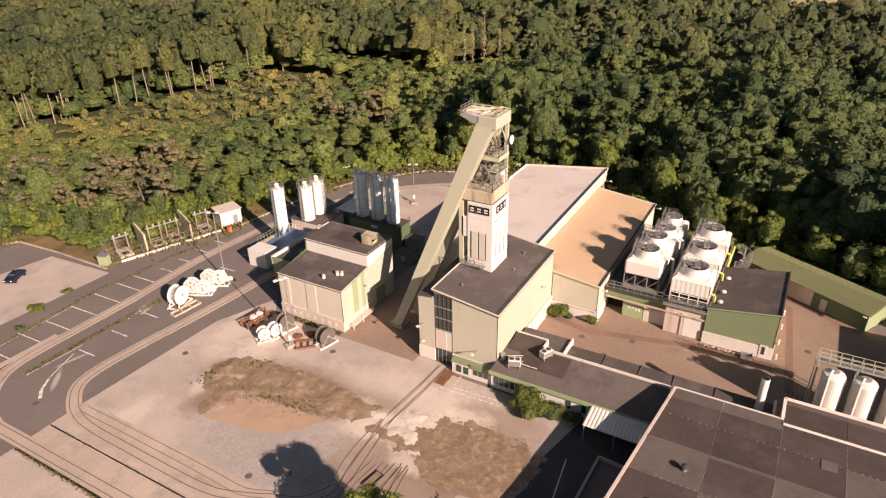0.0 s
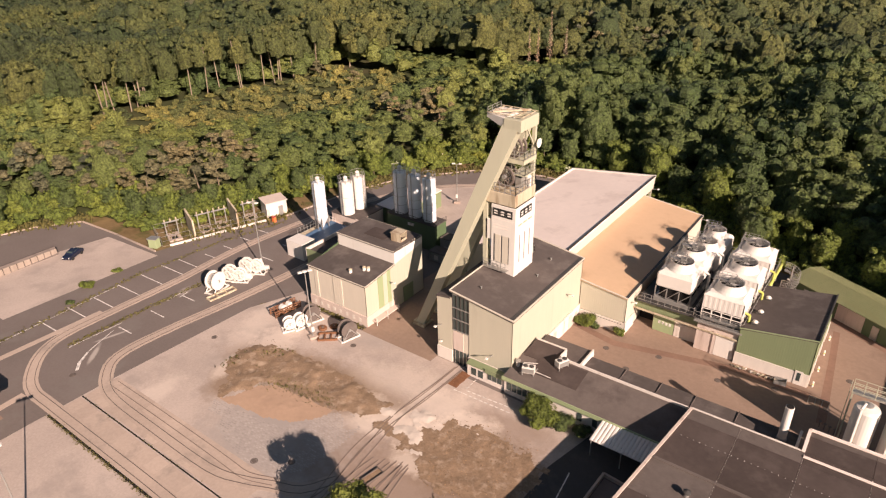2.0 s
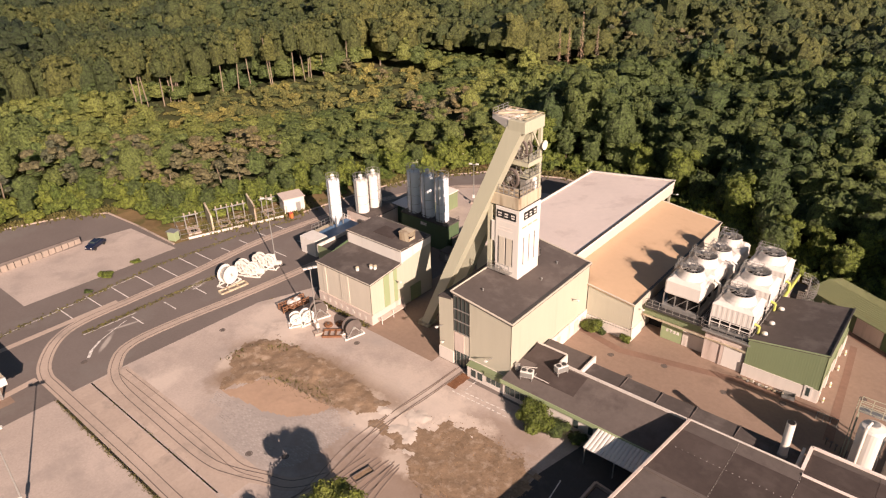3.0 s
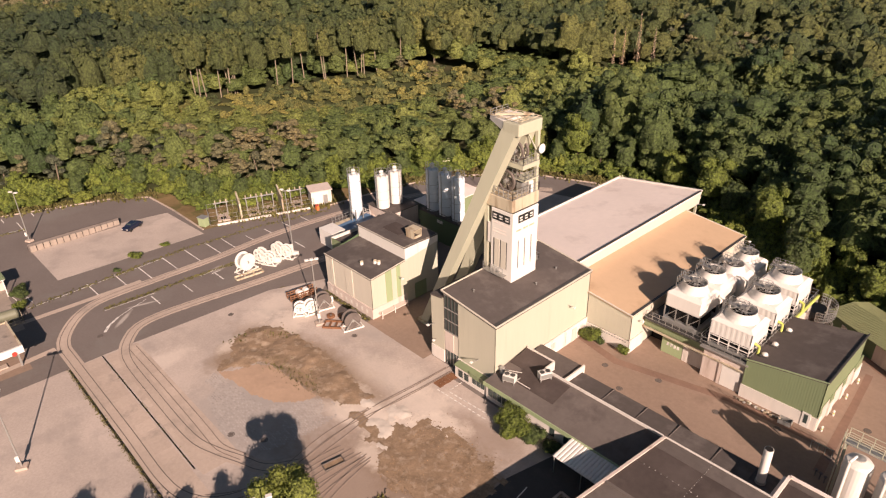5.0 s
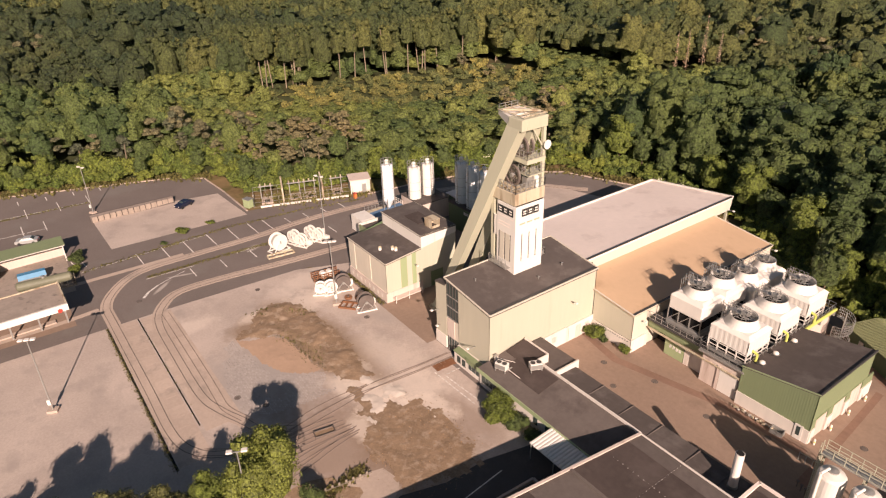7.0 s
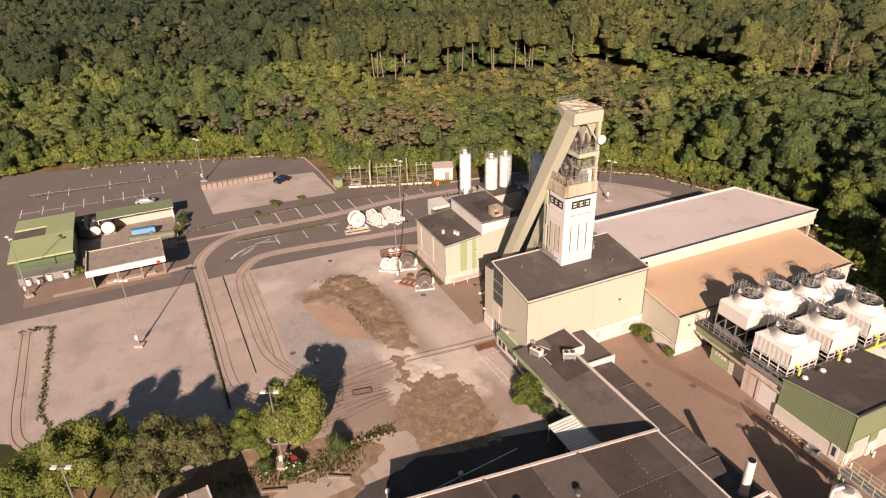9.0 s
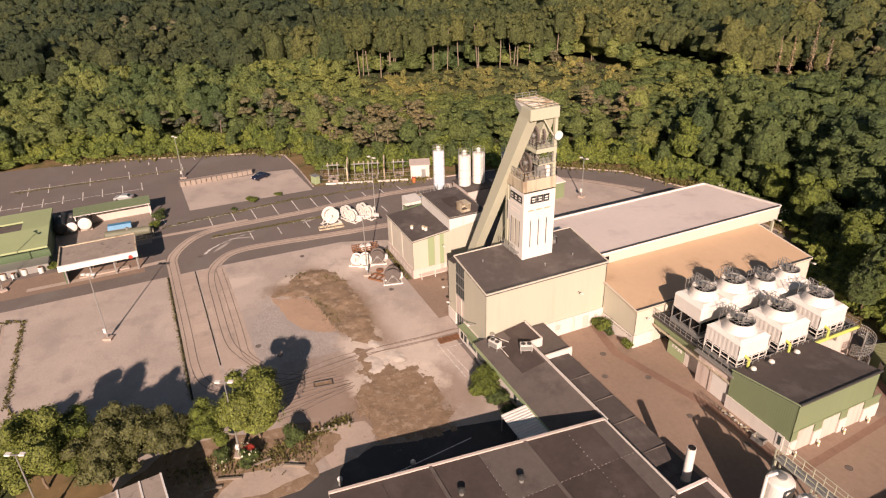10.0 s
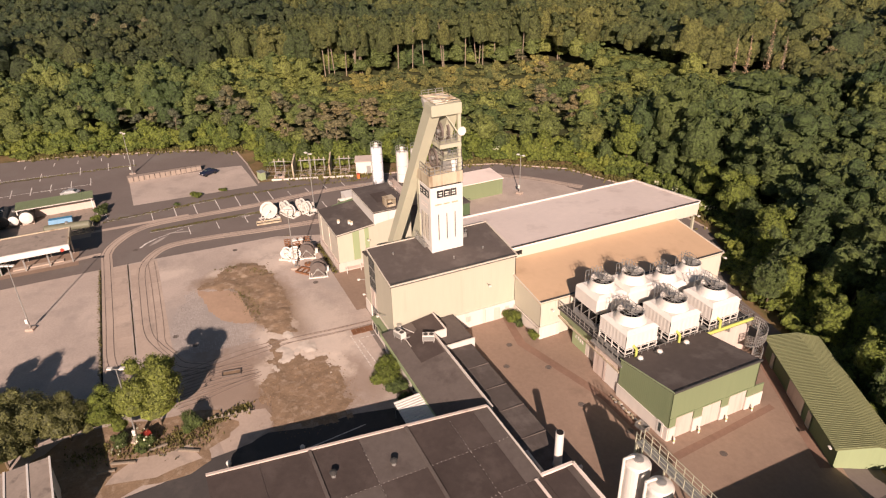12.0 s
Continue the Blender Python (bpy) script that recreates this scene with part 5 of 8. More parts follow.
for x, y in ((13.2, -15.9), (12.0, -23.4)):
    v = thing("vent_cowl", "pale rounded cowl on a short stack beside the ramp", "vent cowl", (x, y, 0.012), group="yard cowls")
    part("duct", lathe([(0.2, 0), (0.2, 0.7)], 14), M_STEEL, v)
    part("cowl", lathe([(0.27, 0.7), (0.27, 0.95), (0.16, 1.1), (0.02, 1.14)], 14), M_WHITE, v, smooth=True)
# sunken ramp in front of the store
structure("ramp", flat([(15.2, -7.0), (19.0, -7.4), (17.6, -20), (14.6, -19.6)], 0.024), M_ASPHALT, "dark asphalt ramp along the store wall", "ramp")
bm = bmesh.new()
beam((15.0, -6.8, 0.2), (19.1, -7.2, 0.2), 0.25, 0.5, bm), beam((15.0, -6.8, 0.2), (14.4, -19.8, 0.2), 0.25, 0.5, bm)
structure("ramp_wall", bm, M_SLAB, "low concrete wall round the ramp", "low wall")
# hall beyond the court, outside the view, added for its straight-edged shadow there
eh = thing("unseen_east_hall", "plain unseen beige hall east of the court that shades it", "industrial hall")
part("wall", clad((46.5, 28), (46.5, 6.2), 0, 5.0, pitch=0.6), M_CLAD, eh)
part("body", box(46.6, 60, 6.2, 28, 0, 5.0), M_CLAD, eh)
part("roof", box(46.3, 60.2, 6.0, 28.2, 5.0, 5.2), M_ROOFD, eh)

# upright tanks by the court
for k in range(4):
    t = thing("upright_tank", "tall white upright tank with a pipe on its side", "tank", (34.9 + 2.95 * k, 10.2, 0.016), group="court tanks")
    part("shell", lathe([(1.2, 0), (1.2, 6.6), (1.05, 6.85), (0.3, 7.1)], 28), M_WHITE, t)
    part("lid", lathe([(0.45, 7.0), (0.45, 7.2), (0.1, 7.3)], 16), M_STEEL, t)
    part("pipe", beam((-0.55, -1.2, 0.2), (-0.55, -1.2, 7.2), 0.28, n=10), M_WHITE, t)
    part("pipe", beam((-0.55, -1.2, 7.2), (-0.3, -0.3, 7.4), 0.28, n=10), M_WHITE, t)
    part("manhole", lathe([(0.3, -1.3), (0.3, -1.15)], 14, (0.4, 0, 1.2), axis="y"), M_STEEL, t)
cw = thing("catwalk", "galvanised catwalk over the upright tanks", "catwalk")
part("deck", box(33.2, 45.5, 11.2, 12.2, 7.2, 7.28), M_STEEL, cw)
railing("railing", [(33.2, 12.2, 7.28), (45.5, 12.2, 7.28)], cw, 1.1, 1.0, material=M_STEEL_GREEN)
railing("railing", [(33.2, 11.2, 7.28), (45.5, 11.2, 7.28)], cw, 1.1, 1.0, material=M_STEEL_GREEN)
for x in (33.3, 37, 41, 45):
    for y in (11.3, 12.1):
        part("post", beam((x, y, 0.016), (x, y, 7.2), 0.14), M_STEEL_GREEN, cw)
lad = bmesh.new()
for k in range(22):
    beam((33.0, 11.4, 0.4 + k * 0.32), (33.0, 11.9, 0.4 + k * 0.32), 0.05, bm=lad)
for y in (11.4, 11.9):
    beam((33.0, y, 0), (33.0, y, 8.3), 0.06, bm=lad)
part("ladder", lad, M_STEEL_GREEN, cw)
for k in range(5):
    v = thing("valve_post", "short dark valve post beside the tanks", "valve", (31.4 + 0.5 * k, 13.4 - 0.2 * k, 0.016), group="valve posts")
    part("stem", lathe([(0.06, 0), (0.06, 0.8)], 8), M_RAIL, v)
    part("wheel", lathe([(0.16, 0.8), (0.16, 0.86)], 12), M_RAIL, v)
fr = thing("pipe_rack", "rusty pipe rack in the court", "rack", (29.6, 17.0, 0.016))
for k in range(4):
    part("stand", beam((0.7 * k, 0, 0), (0.7 * k, 0, 1.1), 0.07), M_STEEL, fr)
part("bar", beam((0, 0, 1.05), (2.1, 0, 1.05), 0.07), M_STEEL, fr)

# ---- long shed ----
bn = thing("long_shed", "long green shed with a ribbed sage roof", "shed", (22.8, 41.35, 0.0), -28.6)
L, W = 18.8, 5.8
part("wall", clad((0, 0), (L, 0), 0, 2.75, pitch=0.5), M_DGREEN, bn)
part("wall", clad((L, 0), (L, W), 0, 2.9, pitch=0.4), M_GREEN2, bn)
part("wall", clad((L, W), (0, W), 0, 2.75, pitch=0.5), M_DGREEN, bn)
part("wall", clad((0, W), (0, 0), 0, 2.75, pitch=0.5), M_DGREEN, bn)
bm = bmesh.new()
n = 74
for k in range(n):
    x0, x1 = -0.4 + (L + .8) * k / n, -0.4 + (L + .8) * (k + 1) / n
    xm = (x0 + x1) / 2
    for (ya, za), (yb, zb) in (((-0.5, 2.75), (W / 2 + .6, 3.35)), ((W / 2 + .6, 3.35), (W + .4, 2.8))):
        for p, q, o in ((x0, xm, .07), (xm, x1, 0)):
            hexa([(p, ya, za - .05 + o), (q, ya, za - .05 + o), (q, yb, zb - .05 + o), (p, yb, zb - .05 + o)], [(p, ya, za + o), (q, ya, za + o), (q, yb, zb + o), (p, yb, zb + o)], bm)
part("roof", bm, mat("sage_roof_sheet", (0.22, 0.225, 0.11), 0.6, 0.1, 0.15, 1.5), bn, "ribbed sage sheet roof")
part("shutter", box(7.3, 11.2, -0.14, -0.05, 0.1, 2.5), M_PINK, bn, "brown sliding shutter")
part("door", box(12.4, 13.3, -0.16, -0.05, 0.05, 2.0), M_STEEL, bn)
part("door", box(2.0, 2.8, -0.16, -0.05, 0.05, 2.0), M_STEEL, bn)
for x in (-0.2, 18.6):
    part("lamp", box(x - .25, x + .25, -0.9, -0.6, 2.5, 2.62, bev=0.04), M_WHITE, bn)

# ---- compressor house ----
sb = thing("compressor_house", "beige panelled house with stepped dark roofs", "plant building")
SX0, SX1 = -33.8, -22.8
# front colour picked paler to make up for the weak sun on this side
part("wall", clad((SX0, -0.6), (SX1, -0.6), 1.6, 6.35, pitch=0.5), M_CLAD2, sb)
part("wall", clad((SX1, -0.6), (SX1, 5.7), 1.6, (6.35, 7.05), pitch=0.5), M_CLAD, sb)
part("wall", clad((SX1, 5.7), (SX1, 12), 0, (9.1, 9.1), pitch=0.5), M_CLAD, sb)
part("wall", clad((SX1, 12), (SX0, 12), 0, 9.1, pitch=0.5), M_CLAD, sb)
part("wall", clad((SX0, 12), (SX0, -0.6), 0, (8.6, 6.3), pitch=0.5), M_DGREEN, sb)
part("plinth", box(SX0 - .05, SX1 + .05, -0.75, -0.5, 0, 1.62), M_PINK, sb, "rendered base")
part("plinth", box(SX1 - .1, SX1 + .08, -0.7, 5.7, 0, 1.62), M_PINK, sb, "rendered base")
part("strip", clad((SX1 + .06, 1.9), (SX1 + .06, 3.0), 1.65, 6.7, pitch=0.3), M_GREEN2, sb, "sage cladding strip")
part("strip", clad((SX1 + .06, 3.9), (SX1 + .06, 4.6), 1.65, 7.0, pitch=0.3), M_GREEN2, sb, "sage cladding strip")
part("strip", clad((-28.9, -0.67), (-27.2, -0.67), 1.7, 6.3, pitch=0.4, depth=0.010), M_CLAD2, sb, "pale cladding strip")
part("strip", clad((-32.6, -0.67), (-31.9, -0.67), 1.7, 6.3, pitch=0.4, depth=0.010), M_CLAD2, sb, "pale cladding strip")
part("roof", slab_roof([(SX0 - .1, -0.7, 6.45), (SX1 + .1, -0.7, 6.45), (SX1 + .1, 5.65, 7.15), (SX0 - .1, 5.65, 7.15)], 0.15), M_ROOFD, sb, "dark felt roof")
part("upstand", box(SX0, SX1 + .02, 5.65, 5.85, 6.9, 9.0), M_WHITE, sb, "white upper wall")
part("upstand", clad((SX1 + .04, 5.7), (SX1 + .04, 12), (7.1, 7.9), 9.0, pitch=0.5), M_WHITE, sb, "white upper wall")
part("upstand", box(SX0 - .02, SX0 + .15, 5.65, 12.0, 6.2, 9.0), M_WHITE, sb, "white upper wall")
part("roof", slab_roof([(SX0 - .1, 5.55, 9.08), (SX1 + .1, 5.55, 9.08), (SX1 + .1, 12.1, 9.08), (SX0 - .1, 12.1, 9.08)], 0.15), M_ROOFD, sb, "dark felt roof")
part("roof_edge", beam((SX0 - .1, -0.7, 6.5), (SX1 + .1, -0.7, 6.5), 0.1, 0.1), M_CLAD2, sb)
part("roof_edge", beam((SX1 + .1, -0.7, 6.5), (SX1 + .1, 5.65, 7.2), 0.1, 0.1), M_CLAD2, sb)
part("roof_edge", beam((SX0, 5.55, 9.1), (SX1 + .1, 5.55, 9.1), 0.1, 0.1), M_CLAD2, sb)
part("hatch", box(-30.2, -26.3, 7.6, 10.2, 9.08, 9.14), M_ROOFB, sb)
for k in range(8):
    part("air_vent", box(-33 + 1.25 * k, -32.6 + 1.25 * k, -0.78, -0.74, 0.5, 1.1), M_WALLW, sb)
part("door", box(SX1 + .06, SX1 + .14, 7.2, 9.4, 0.1, 2.6), M_GREEN, sb)
pl = part("loading_ledge", box(SX1 + .1, SX1 + 1.0, 0.2, 5.2, 0.55, 0.7), M_PINK, sb)
for y in (0.3, 2.6, 5.0):
    part("ledge_post", beam((SX1 + .9, y, 0), (SX1 + .9, y, 1.2), 0.09), M_WHITE, pl)
rb = thing("roof_box", "open-sided sheet-metal box on the upper roof", "roof box", (-24.6, 9.0, 9.08), 4)
for a in ((-0.85, 0.85, -0.8, -0.74), (-0.85, 0.85, 0.74, 0.8), (-0.85, -0.79, -0.8, 0.8)):
    part("side", box(*a, 0, 1.25), M_COLLAR, rb)
part("top", box(-0.9, 0.9, -0.85, 0.85, 1.25, 1.32), M_COLLAR, rb)
part("side", box(0.79, 0.85, -0.8, 0.8, 0, 0.4), M_COLLAR, rb)
for x, y in ((-26.9, 1.0), (-25.6, 2.4), (-25.0, 2.6)):
    v = thing("roof_vent", "squat white vent cowl on the felt roof", "roof vent", (x, y, 6.56 + y * 0.11), group="roof vents")
    part("pipe", lathe([(0.24, -0.1), (0.24, 0.4)], 14), M_WHITE, v)
    part("cap", lathe([(0.27, 0.4), (0.27, 0.5), (0.1, 0.6)], 14), M_COLLAR, v)
wall_lamp(SX1 + .1, 4.2, 5.0, 0.9, 0)
# lower green wing and intake block behind
gw = thing("green_wing", "low green wing with a white parapet behind the compressor house", "annex")
part("body", box(-40.0, -34.0, 4.8, 16, 0, 4.4), M_DGREEN, gw)
part("wall", clad((-40, 4.7), (-34.1, 4.7), 0, (4.9, 4.9), pitch=0.4), M_GREEN, gw)
part("roof", box(-39.9, -34.0, 4.9, 16, 4.4, 4.5), M_ROOFD, gw)
part("parapet", box(-40.15, -39.9, 4.7, 16.2, 3.6, 5.0), M_WALLW, gw, "white parapet")
part("parapet", box(-40.1, -34.0, 15.9, 16.2, 4.4, 5.4), M_PINK, gw)
ib = thing("intake_house", "white block with a blue sheet roof below the silo", "plant building")
part("wall", box(-48.2, -44.4, 7.6, 10.4, 0, 2.9), M_WHITE, ib, "white rendered walls")
part("roof", slab_roof([(-47.6, 10.4, 2.3), (-41, 10.4, 2.3), (-41, 17.5, 2.6), (-47.6, 17.5, 2.6)], 0.15), mat("blue_roof", (0.10, 0.17, 0.27), 0.5, 0.15, 0.3, 2), ib, "dark blue sheet roof")
part("wall", box(-47.4, -41.2, 10.5, 17.3, 0, 2.15), M_DGREEN, ib)
railing("railing", [(-49.2, 11.0, 2.0), (-49.2, 17.0, 2.0)], ib, 1.2, 0.8)
part("walkway", box(-49.4, -47.5, 10.9, 17.2, 1.85, 2.0), M_COLLAR, ib)


def silo(x, y, z0, z1, r, label, metal, ladder_side=-1, cone=False):
    t = thing("silo", label, "silo", (x, y, z0), group="silos")
    H = z1 - z0
    if cone:
        part("cone", lathe([(0.25, 0.5), (r, 2.2)], 24), metal, t)
        for k in range(4):
            a = math.pi / 4 + k * math.pi / 2
            part("leg", beam((r * math.cos(a), r * math.sin(a), 0), (r * math.cos(a), r * math.sin(a), 2.6), 0.14), M_STEEL, t)
        part("tank", lathe([(r, 2.2), (r, H), (r * 0.8, H + .15), (0.2, H + .3)], 28), metal, t)
    else:
        part("tank", lathe([(r, 0), (r, H), (r * 0.8, H + .15), (0.2, H + .3)], 28), metal, t)
    for k in range(1, int(H / 1.6)):
        part("hoop", lathe([(r + .01, 1.6 * k + (1.2 if cone else 0)), (r + .035, 1.6 * k + .03 + (1.2 if cone else 0)), (r + .01, 1.6 * k + .06 + (1.2 if cone else 0))], 28), M_STEEL, t)
    bm = bmesh.new()
    for k in range(16):
        a, b = 2 * math.pi * k / 16, 2 * math.pi * (k + 1) / 16
        for q in (0.55, 1.05):
            beam((r * math.cos(a), r * math.sin(a), H + q), (r * math.cos(b), r * math.sin(b), H + q), 0.05, bm=bm)
        if k % 2 == 0:
            beam((r * math.cos(a), r * math.sin(a), H - .05), (r * math.cos(a), r * math.sin(a), H + 1.05), 0.05, bm=bm)
    part("railing", bm, M_STEEL, t)
    part("filter", lathe([(0.38, H + .1), (0.38, H + .95), (0.2, H + 1.1)], 14), M_WHITE, t)
    bm = bmesh.new()
    lx = ladder_side * (r + 0.3)
    for k in range(int(H / 0.35)):
        beam((lx, -0.25, 0.35 * k), (lx, 0.25, 0.35 * k), 0.045, bm=bm)
        if k % 3 == 0 and k > 5:
            for q in range(6):
                a, b = math.pi * q / 6, math.pi * (q + 1) / 6
                beam((lx - 0.4 * math.sin(a) * 1.2, 0.38 * math.cos(a), 0.35 * k), (lx - 0.4 * math.sin(b) * 1.2, 0.38 * math.cos(b), 0.35 * k), 0.045, bm=bm)
    for yy in (-0.25, 0.25):
        beam((lx, yy, 0), (lx, yy, H + 1.0), 0.06, bm=bm)
    part("ladder", bm, M_STEEL, t)
    part("pipe", beam((0.3, -r - .12, 0.1), (0.3, -r - .12, H + .4), 0.14, n=8), M_STEEL, t)
    return t


silo(-47.3, 15.1, 2.0, 10.7, 1.1, "slim pale blue-white silo with a caged ladder", M_SILO, -1, True)
silo(-45.2, 19.5, 4.0, 9.8, 1.2, "white silo with a ring railing on a concrete block", M_WHITE)
silo(-45.2, 22.5, 4.0, 9.8, 1.2, "white silo with a ring railing on a concrete block", M_WHITE, 1)
for x in (-36.6, -33.5, -30.4):
    silo(x, 23.8, 4.8, 12.2, 1.1, "tall grey-white silo on a green bunker", M_SILO)
bk = thing("silo_block", "pale concrete block that carries two white silos", "bunker")
part("body", box(-48.2, -41.6, 18.4, 24.6, 0, 3.85, bev=0.05), M_PINK, bk)
part("top", box(-48.3, -41.5, 18.3, 24.7, 3.85, 4.0), M_ROOFD, bk)
railing("railing", [(-48.8, 17.6, 2.2), (-46.6, 17.6, 2.2)], bk, 1.1, 0.7, material=M_WHITE)
part("ledge", box(-48.9, -46.5, 17.4, 18.4, 2.0, 2.2), M_PINK, bk)
bu = thing("green_bunker", "dark green bunker that carries three silos", "bunker")
part("body", box(-38.4, -28.2, 22.2, 25.4, 0, 4.7, bev=0.04), M_DGREEN, bu)
part("top", box(-38.5, -28.1, 22.1, 25.5, 4.7, 4.8), M_ROOFD, bu)
railing("railing", [(-38.4, 22.2, 4.8), (-28.2, 22.2, 4.8), (-28.2, 25.4, 4.8)], bu, 0.7, 1.2, material=M_TRIM)
part("sign", box(-33.9, -32.6, 22.12, 22.2, 3.7, 4.2), M_LINE, bu)
gs = thing("rear_sheds", "low green shed with a pale roof behind the silos", "shed")
part("body", box(-44, -38.8, 26, 38, 0, 3.4), M_DGREEN, gs)
part("roof", slab_roof([(-44.2, 25.8, 3.6), (-38.5, 25.8, 3.4), (-38.5, 38.2, 3.4), (-44.2, 38.2, 3.6)], 0.15), M_ROOFL, gs)
part("end_wall", box(-38.8, -38.6, 26, 38, 0, 3.3), M_GREEN, gs)
for x, y, w, h in ((-26.4, 24.0, 1.3, 2.6), (-26.0, 20.6, 1.5, 1.7)):
    t = thing("container", "grey steel equipment container by the bunker", "container", (x, y, 0.0), group="equipment containers")
    part("case", box(-w, w, -1.1, 1.1, 0.1, h, bev=0.04), M_STEEL, t)
    part("lid", box(-w - .05, w + .05, -1.15, 1.15, h, h + .08), M_ROOFG, t)
    part("hatch", box(-0.4, 0.4, -1.14, -1.1, 0.5, 1.3), M_WHITE, t)
    part("skid", box(-w, w, -0.9, -0.7, 0, 0.12), M_TRIM, t)
    part("skid", box(-w, w, 0.7, 0.9, 0, 0.12), M_TRIM, t)


# ---- lamp posts ----
def lamp_post(x, y, h, heads=2, base=True, rz=0.0):
    t = thing("lamp_post", "tall grey steel floodlight mast on a concrete foot", "lamp post", (x, y, 0.012), rz, group="lamp posts")
    part("mast", beam((0, 0, 0.1), (0, 0, h), 0.22, n=10, w2=0.11), M_STEEL, t)
    if base:
        part("foot", box(-0.6, 0.6, -0.5, 0.5, 0, 0.35, bev=0.05), M_SLAB, t)
        part("switch_box", box(-0.2, 0.2, -0.4, -0.15, 1.2, 1.9, bev=0.03), M_WHITE, t)
    arm = part("arm", beam((-0.7, 0, h), (0.7, 0, h), 0.09), M_STEEL, t)
    for k in range(heads):
        px = -0.65 + 1.3 * k / max(1, heads - 1)
        part("lamp", box(px - 0.28, px + 0.28, -0.2, 0.25, h - .02, h + .18, bev=0.05), M_WHITE, arm)


for x, y, h, hd in ((-27.1, -44.5, 10.2, 3), (-48.1, 2.1, 11.5, 2), (-86.1, -28.7, 9.4, 2), (-27.2, -6.8, 10.3, 3), (3.4, -31.9, 10.0, 2), (-49, -59.3, 10.0, 2), (-37.0, 41.0, 8.0, 2), (4.0, -50.5, 9.0, 2)):
    lamp_post(x, y, h, hd, rz=25 + 40 * (x > -30))


# ---- cable winches in the yard ----
def winch(x, y, rz, r=1.05, w=0.9, dark=False, solid=False):
    t = thing("cable_winch", "cream-painted cable winch with round drum flanges" if not dark else "cream winch with a big dark cable drum", "winch", (x, y, 0.012), rz, group="stored winches")
    cy = r + 0.25
    for s in (-1, 1):
        f = s * w / 2
        if dark or solid:
            part("flange", lathe([(0.1, f - 0.05), (r, f - 0.06), (r, f + 0.06), (0.1, f + 0.05)], 26, (0, 0, cy), axis="y"), M_ROOFG if dark else M_WHITE, t)
        else:
            rim = part("flange", lathe([(r * .74, f - .06), (r, f - .06), (r, f + .06), (r * .74, f + .06), (r * .74, f - .06)], 26, (0, 0, cy), axis="y"), M_WHITE, t)
            for k in range(6):
                a = math.pi * k / 3
                part("spoke", beam((0, f, cy), (r * .8 * math.cos(a), f, cy + r * .8 * math.sin(a)), 0.2 * r), M_WHITE, rim)
        part("hub", lathe([(0.22, s * (w / 2 + .05)), (0.22, s * (w / 2 + .2))], 12, (0, 0, cy), axis="y") if s > 0 else lathe([(0.22, -w / 2 - .2), (0.22, -w / 2 - .05)], 12, (0, 0, cy), axis="y"), M_STEEL, t)
        for q in (-1, 1):
            part("frame_leg", beam((q * r, s * (w / 2 + .18), 0.1), (q * .12, s * (w / 2 + .18), cy + .1), 0.12), M_STEEL if dark else M_WHITE, t)
        part("skid", box(-r - .3, r + .3, s * (w / 2 + .18) - .1, s * (w / 2 + .18) + .1, 0, 0.16), M_WHITE, t)
    part("drum", lathe([(r * 0.72, -w / 2), (r * 0.72, w / 2)], 24, (0, 0, cy), axis="y"), M_STEEL if not dark else M_TRIM, t)
    part("gearbox", box(r * .3, r + .5, w / 2 + .2, w / 2 + .8, 0.1, 0.95, bev=0.08), M_WHITE, t)
    part("motor", lathe([(0.26, w / 2 + .2), (0.26, w / 2 + 1.0)], 14, (-r * .3, 0, 0.5), axis="y"), M_WHITE, t)
    part("crossbar", box(-r - .25, -r - .1, -w / 2 - .2, w / 2 + .2, 0.05, 0.25), M_WHITE, t)
    part("crossbar", box(r + .1, r + .25, -w / 2 - .2, w / 2 + .2, 0.05, 0.25), M_WHITE, t)


winch(-48.7, -6.4, 100, 1.45, 1.3, solid=True)
winch(-49.3, -3.2, 22, 1.2, 0.8)
winch(-47.7, -2.6, 30, 1.05, 0.7)
winch(-49.0, -0.2, 18, 1.2, 0.8)
winch(-47.6, 0.6, 25, 1.1, 0.7)
winch(-30.6, -5.9, 80, 0.95)
winch(-30.4, -3.9, 70, 1.15, 1.0, True)
winch(-23.4, -4.0, 75, 1.2, 1.1, True)
winch(-31.4, -7.2, 60, 0.85)


def skid_frame(x, y, rz, lx, ly, m, h=0.3):
    t = thing("skid_frame", "low welded steel skid frame lying in the yard", "steel frame", (x, y, 0.012), rz, group="skid frames")
    for s in (-1, 1):
        part("long_beam", box(-lx, lx, s * ly - .08, s * ly + .08, 0.02, h), m, t)
    for k in range(4):
        px = -lx + 2 * lx * k / 3
        part("cross_beam", box(px - .08, px + .08, -ly, ly, 0.0, h - .06), m, t)


skid_frame(-46.9, -6.9, 84, 2.2, 0.6, M_COLLAR)
skid_frame(-25.6, -5.6, 40, 1.3, 0.8, M_RUST)
cr = thing("wire_crate", "rusty slatted crate with two cream rollers", "crate", (-35.4, -4.4, 0.012), 82)
for s in (-1, 1):
    for z in (0.2, 0.55, 0.9):
        part("slat", box(-2.1, 2.1, s * .7 - .05, s * .7 + .05, z, z + .14), M_RUST, cr)
for k in range(8):
    for s in (-1, 1):
        part("post", box(-2.1 + .6 * k - .05, -2.1 + .6 * k + .05, s * .7 - .07, s * .7 + .07, 0, 1.1), M_RUST, cr)
part("floor", box(-2.1, 2.1, -.7, .7, 0.02, 0.12), M_RAIL, cr)
for x in (-0.4, 0.7):
    part("roller", lathe([(0.5, -0.35), (0.5, 0.35)], 18, (x, 0, 0.75), axis="y"), M_WHITE, cr)
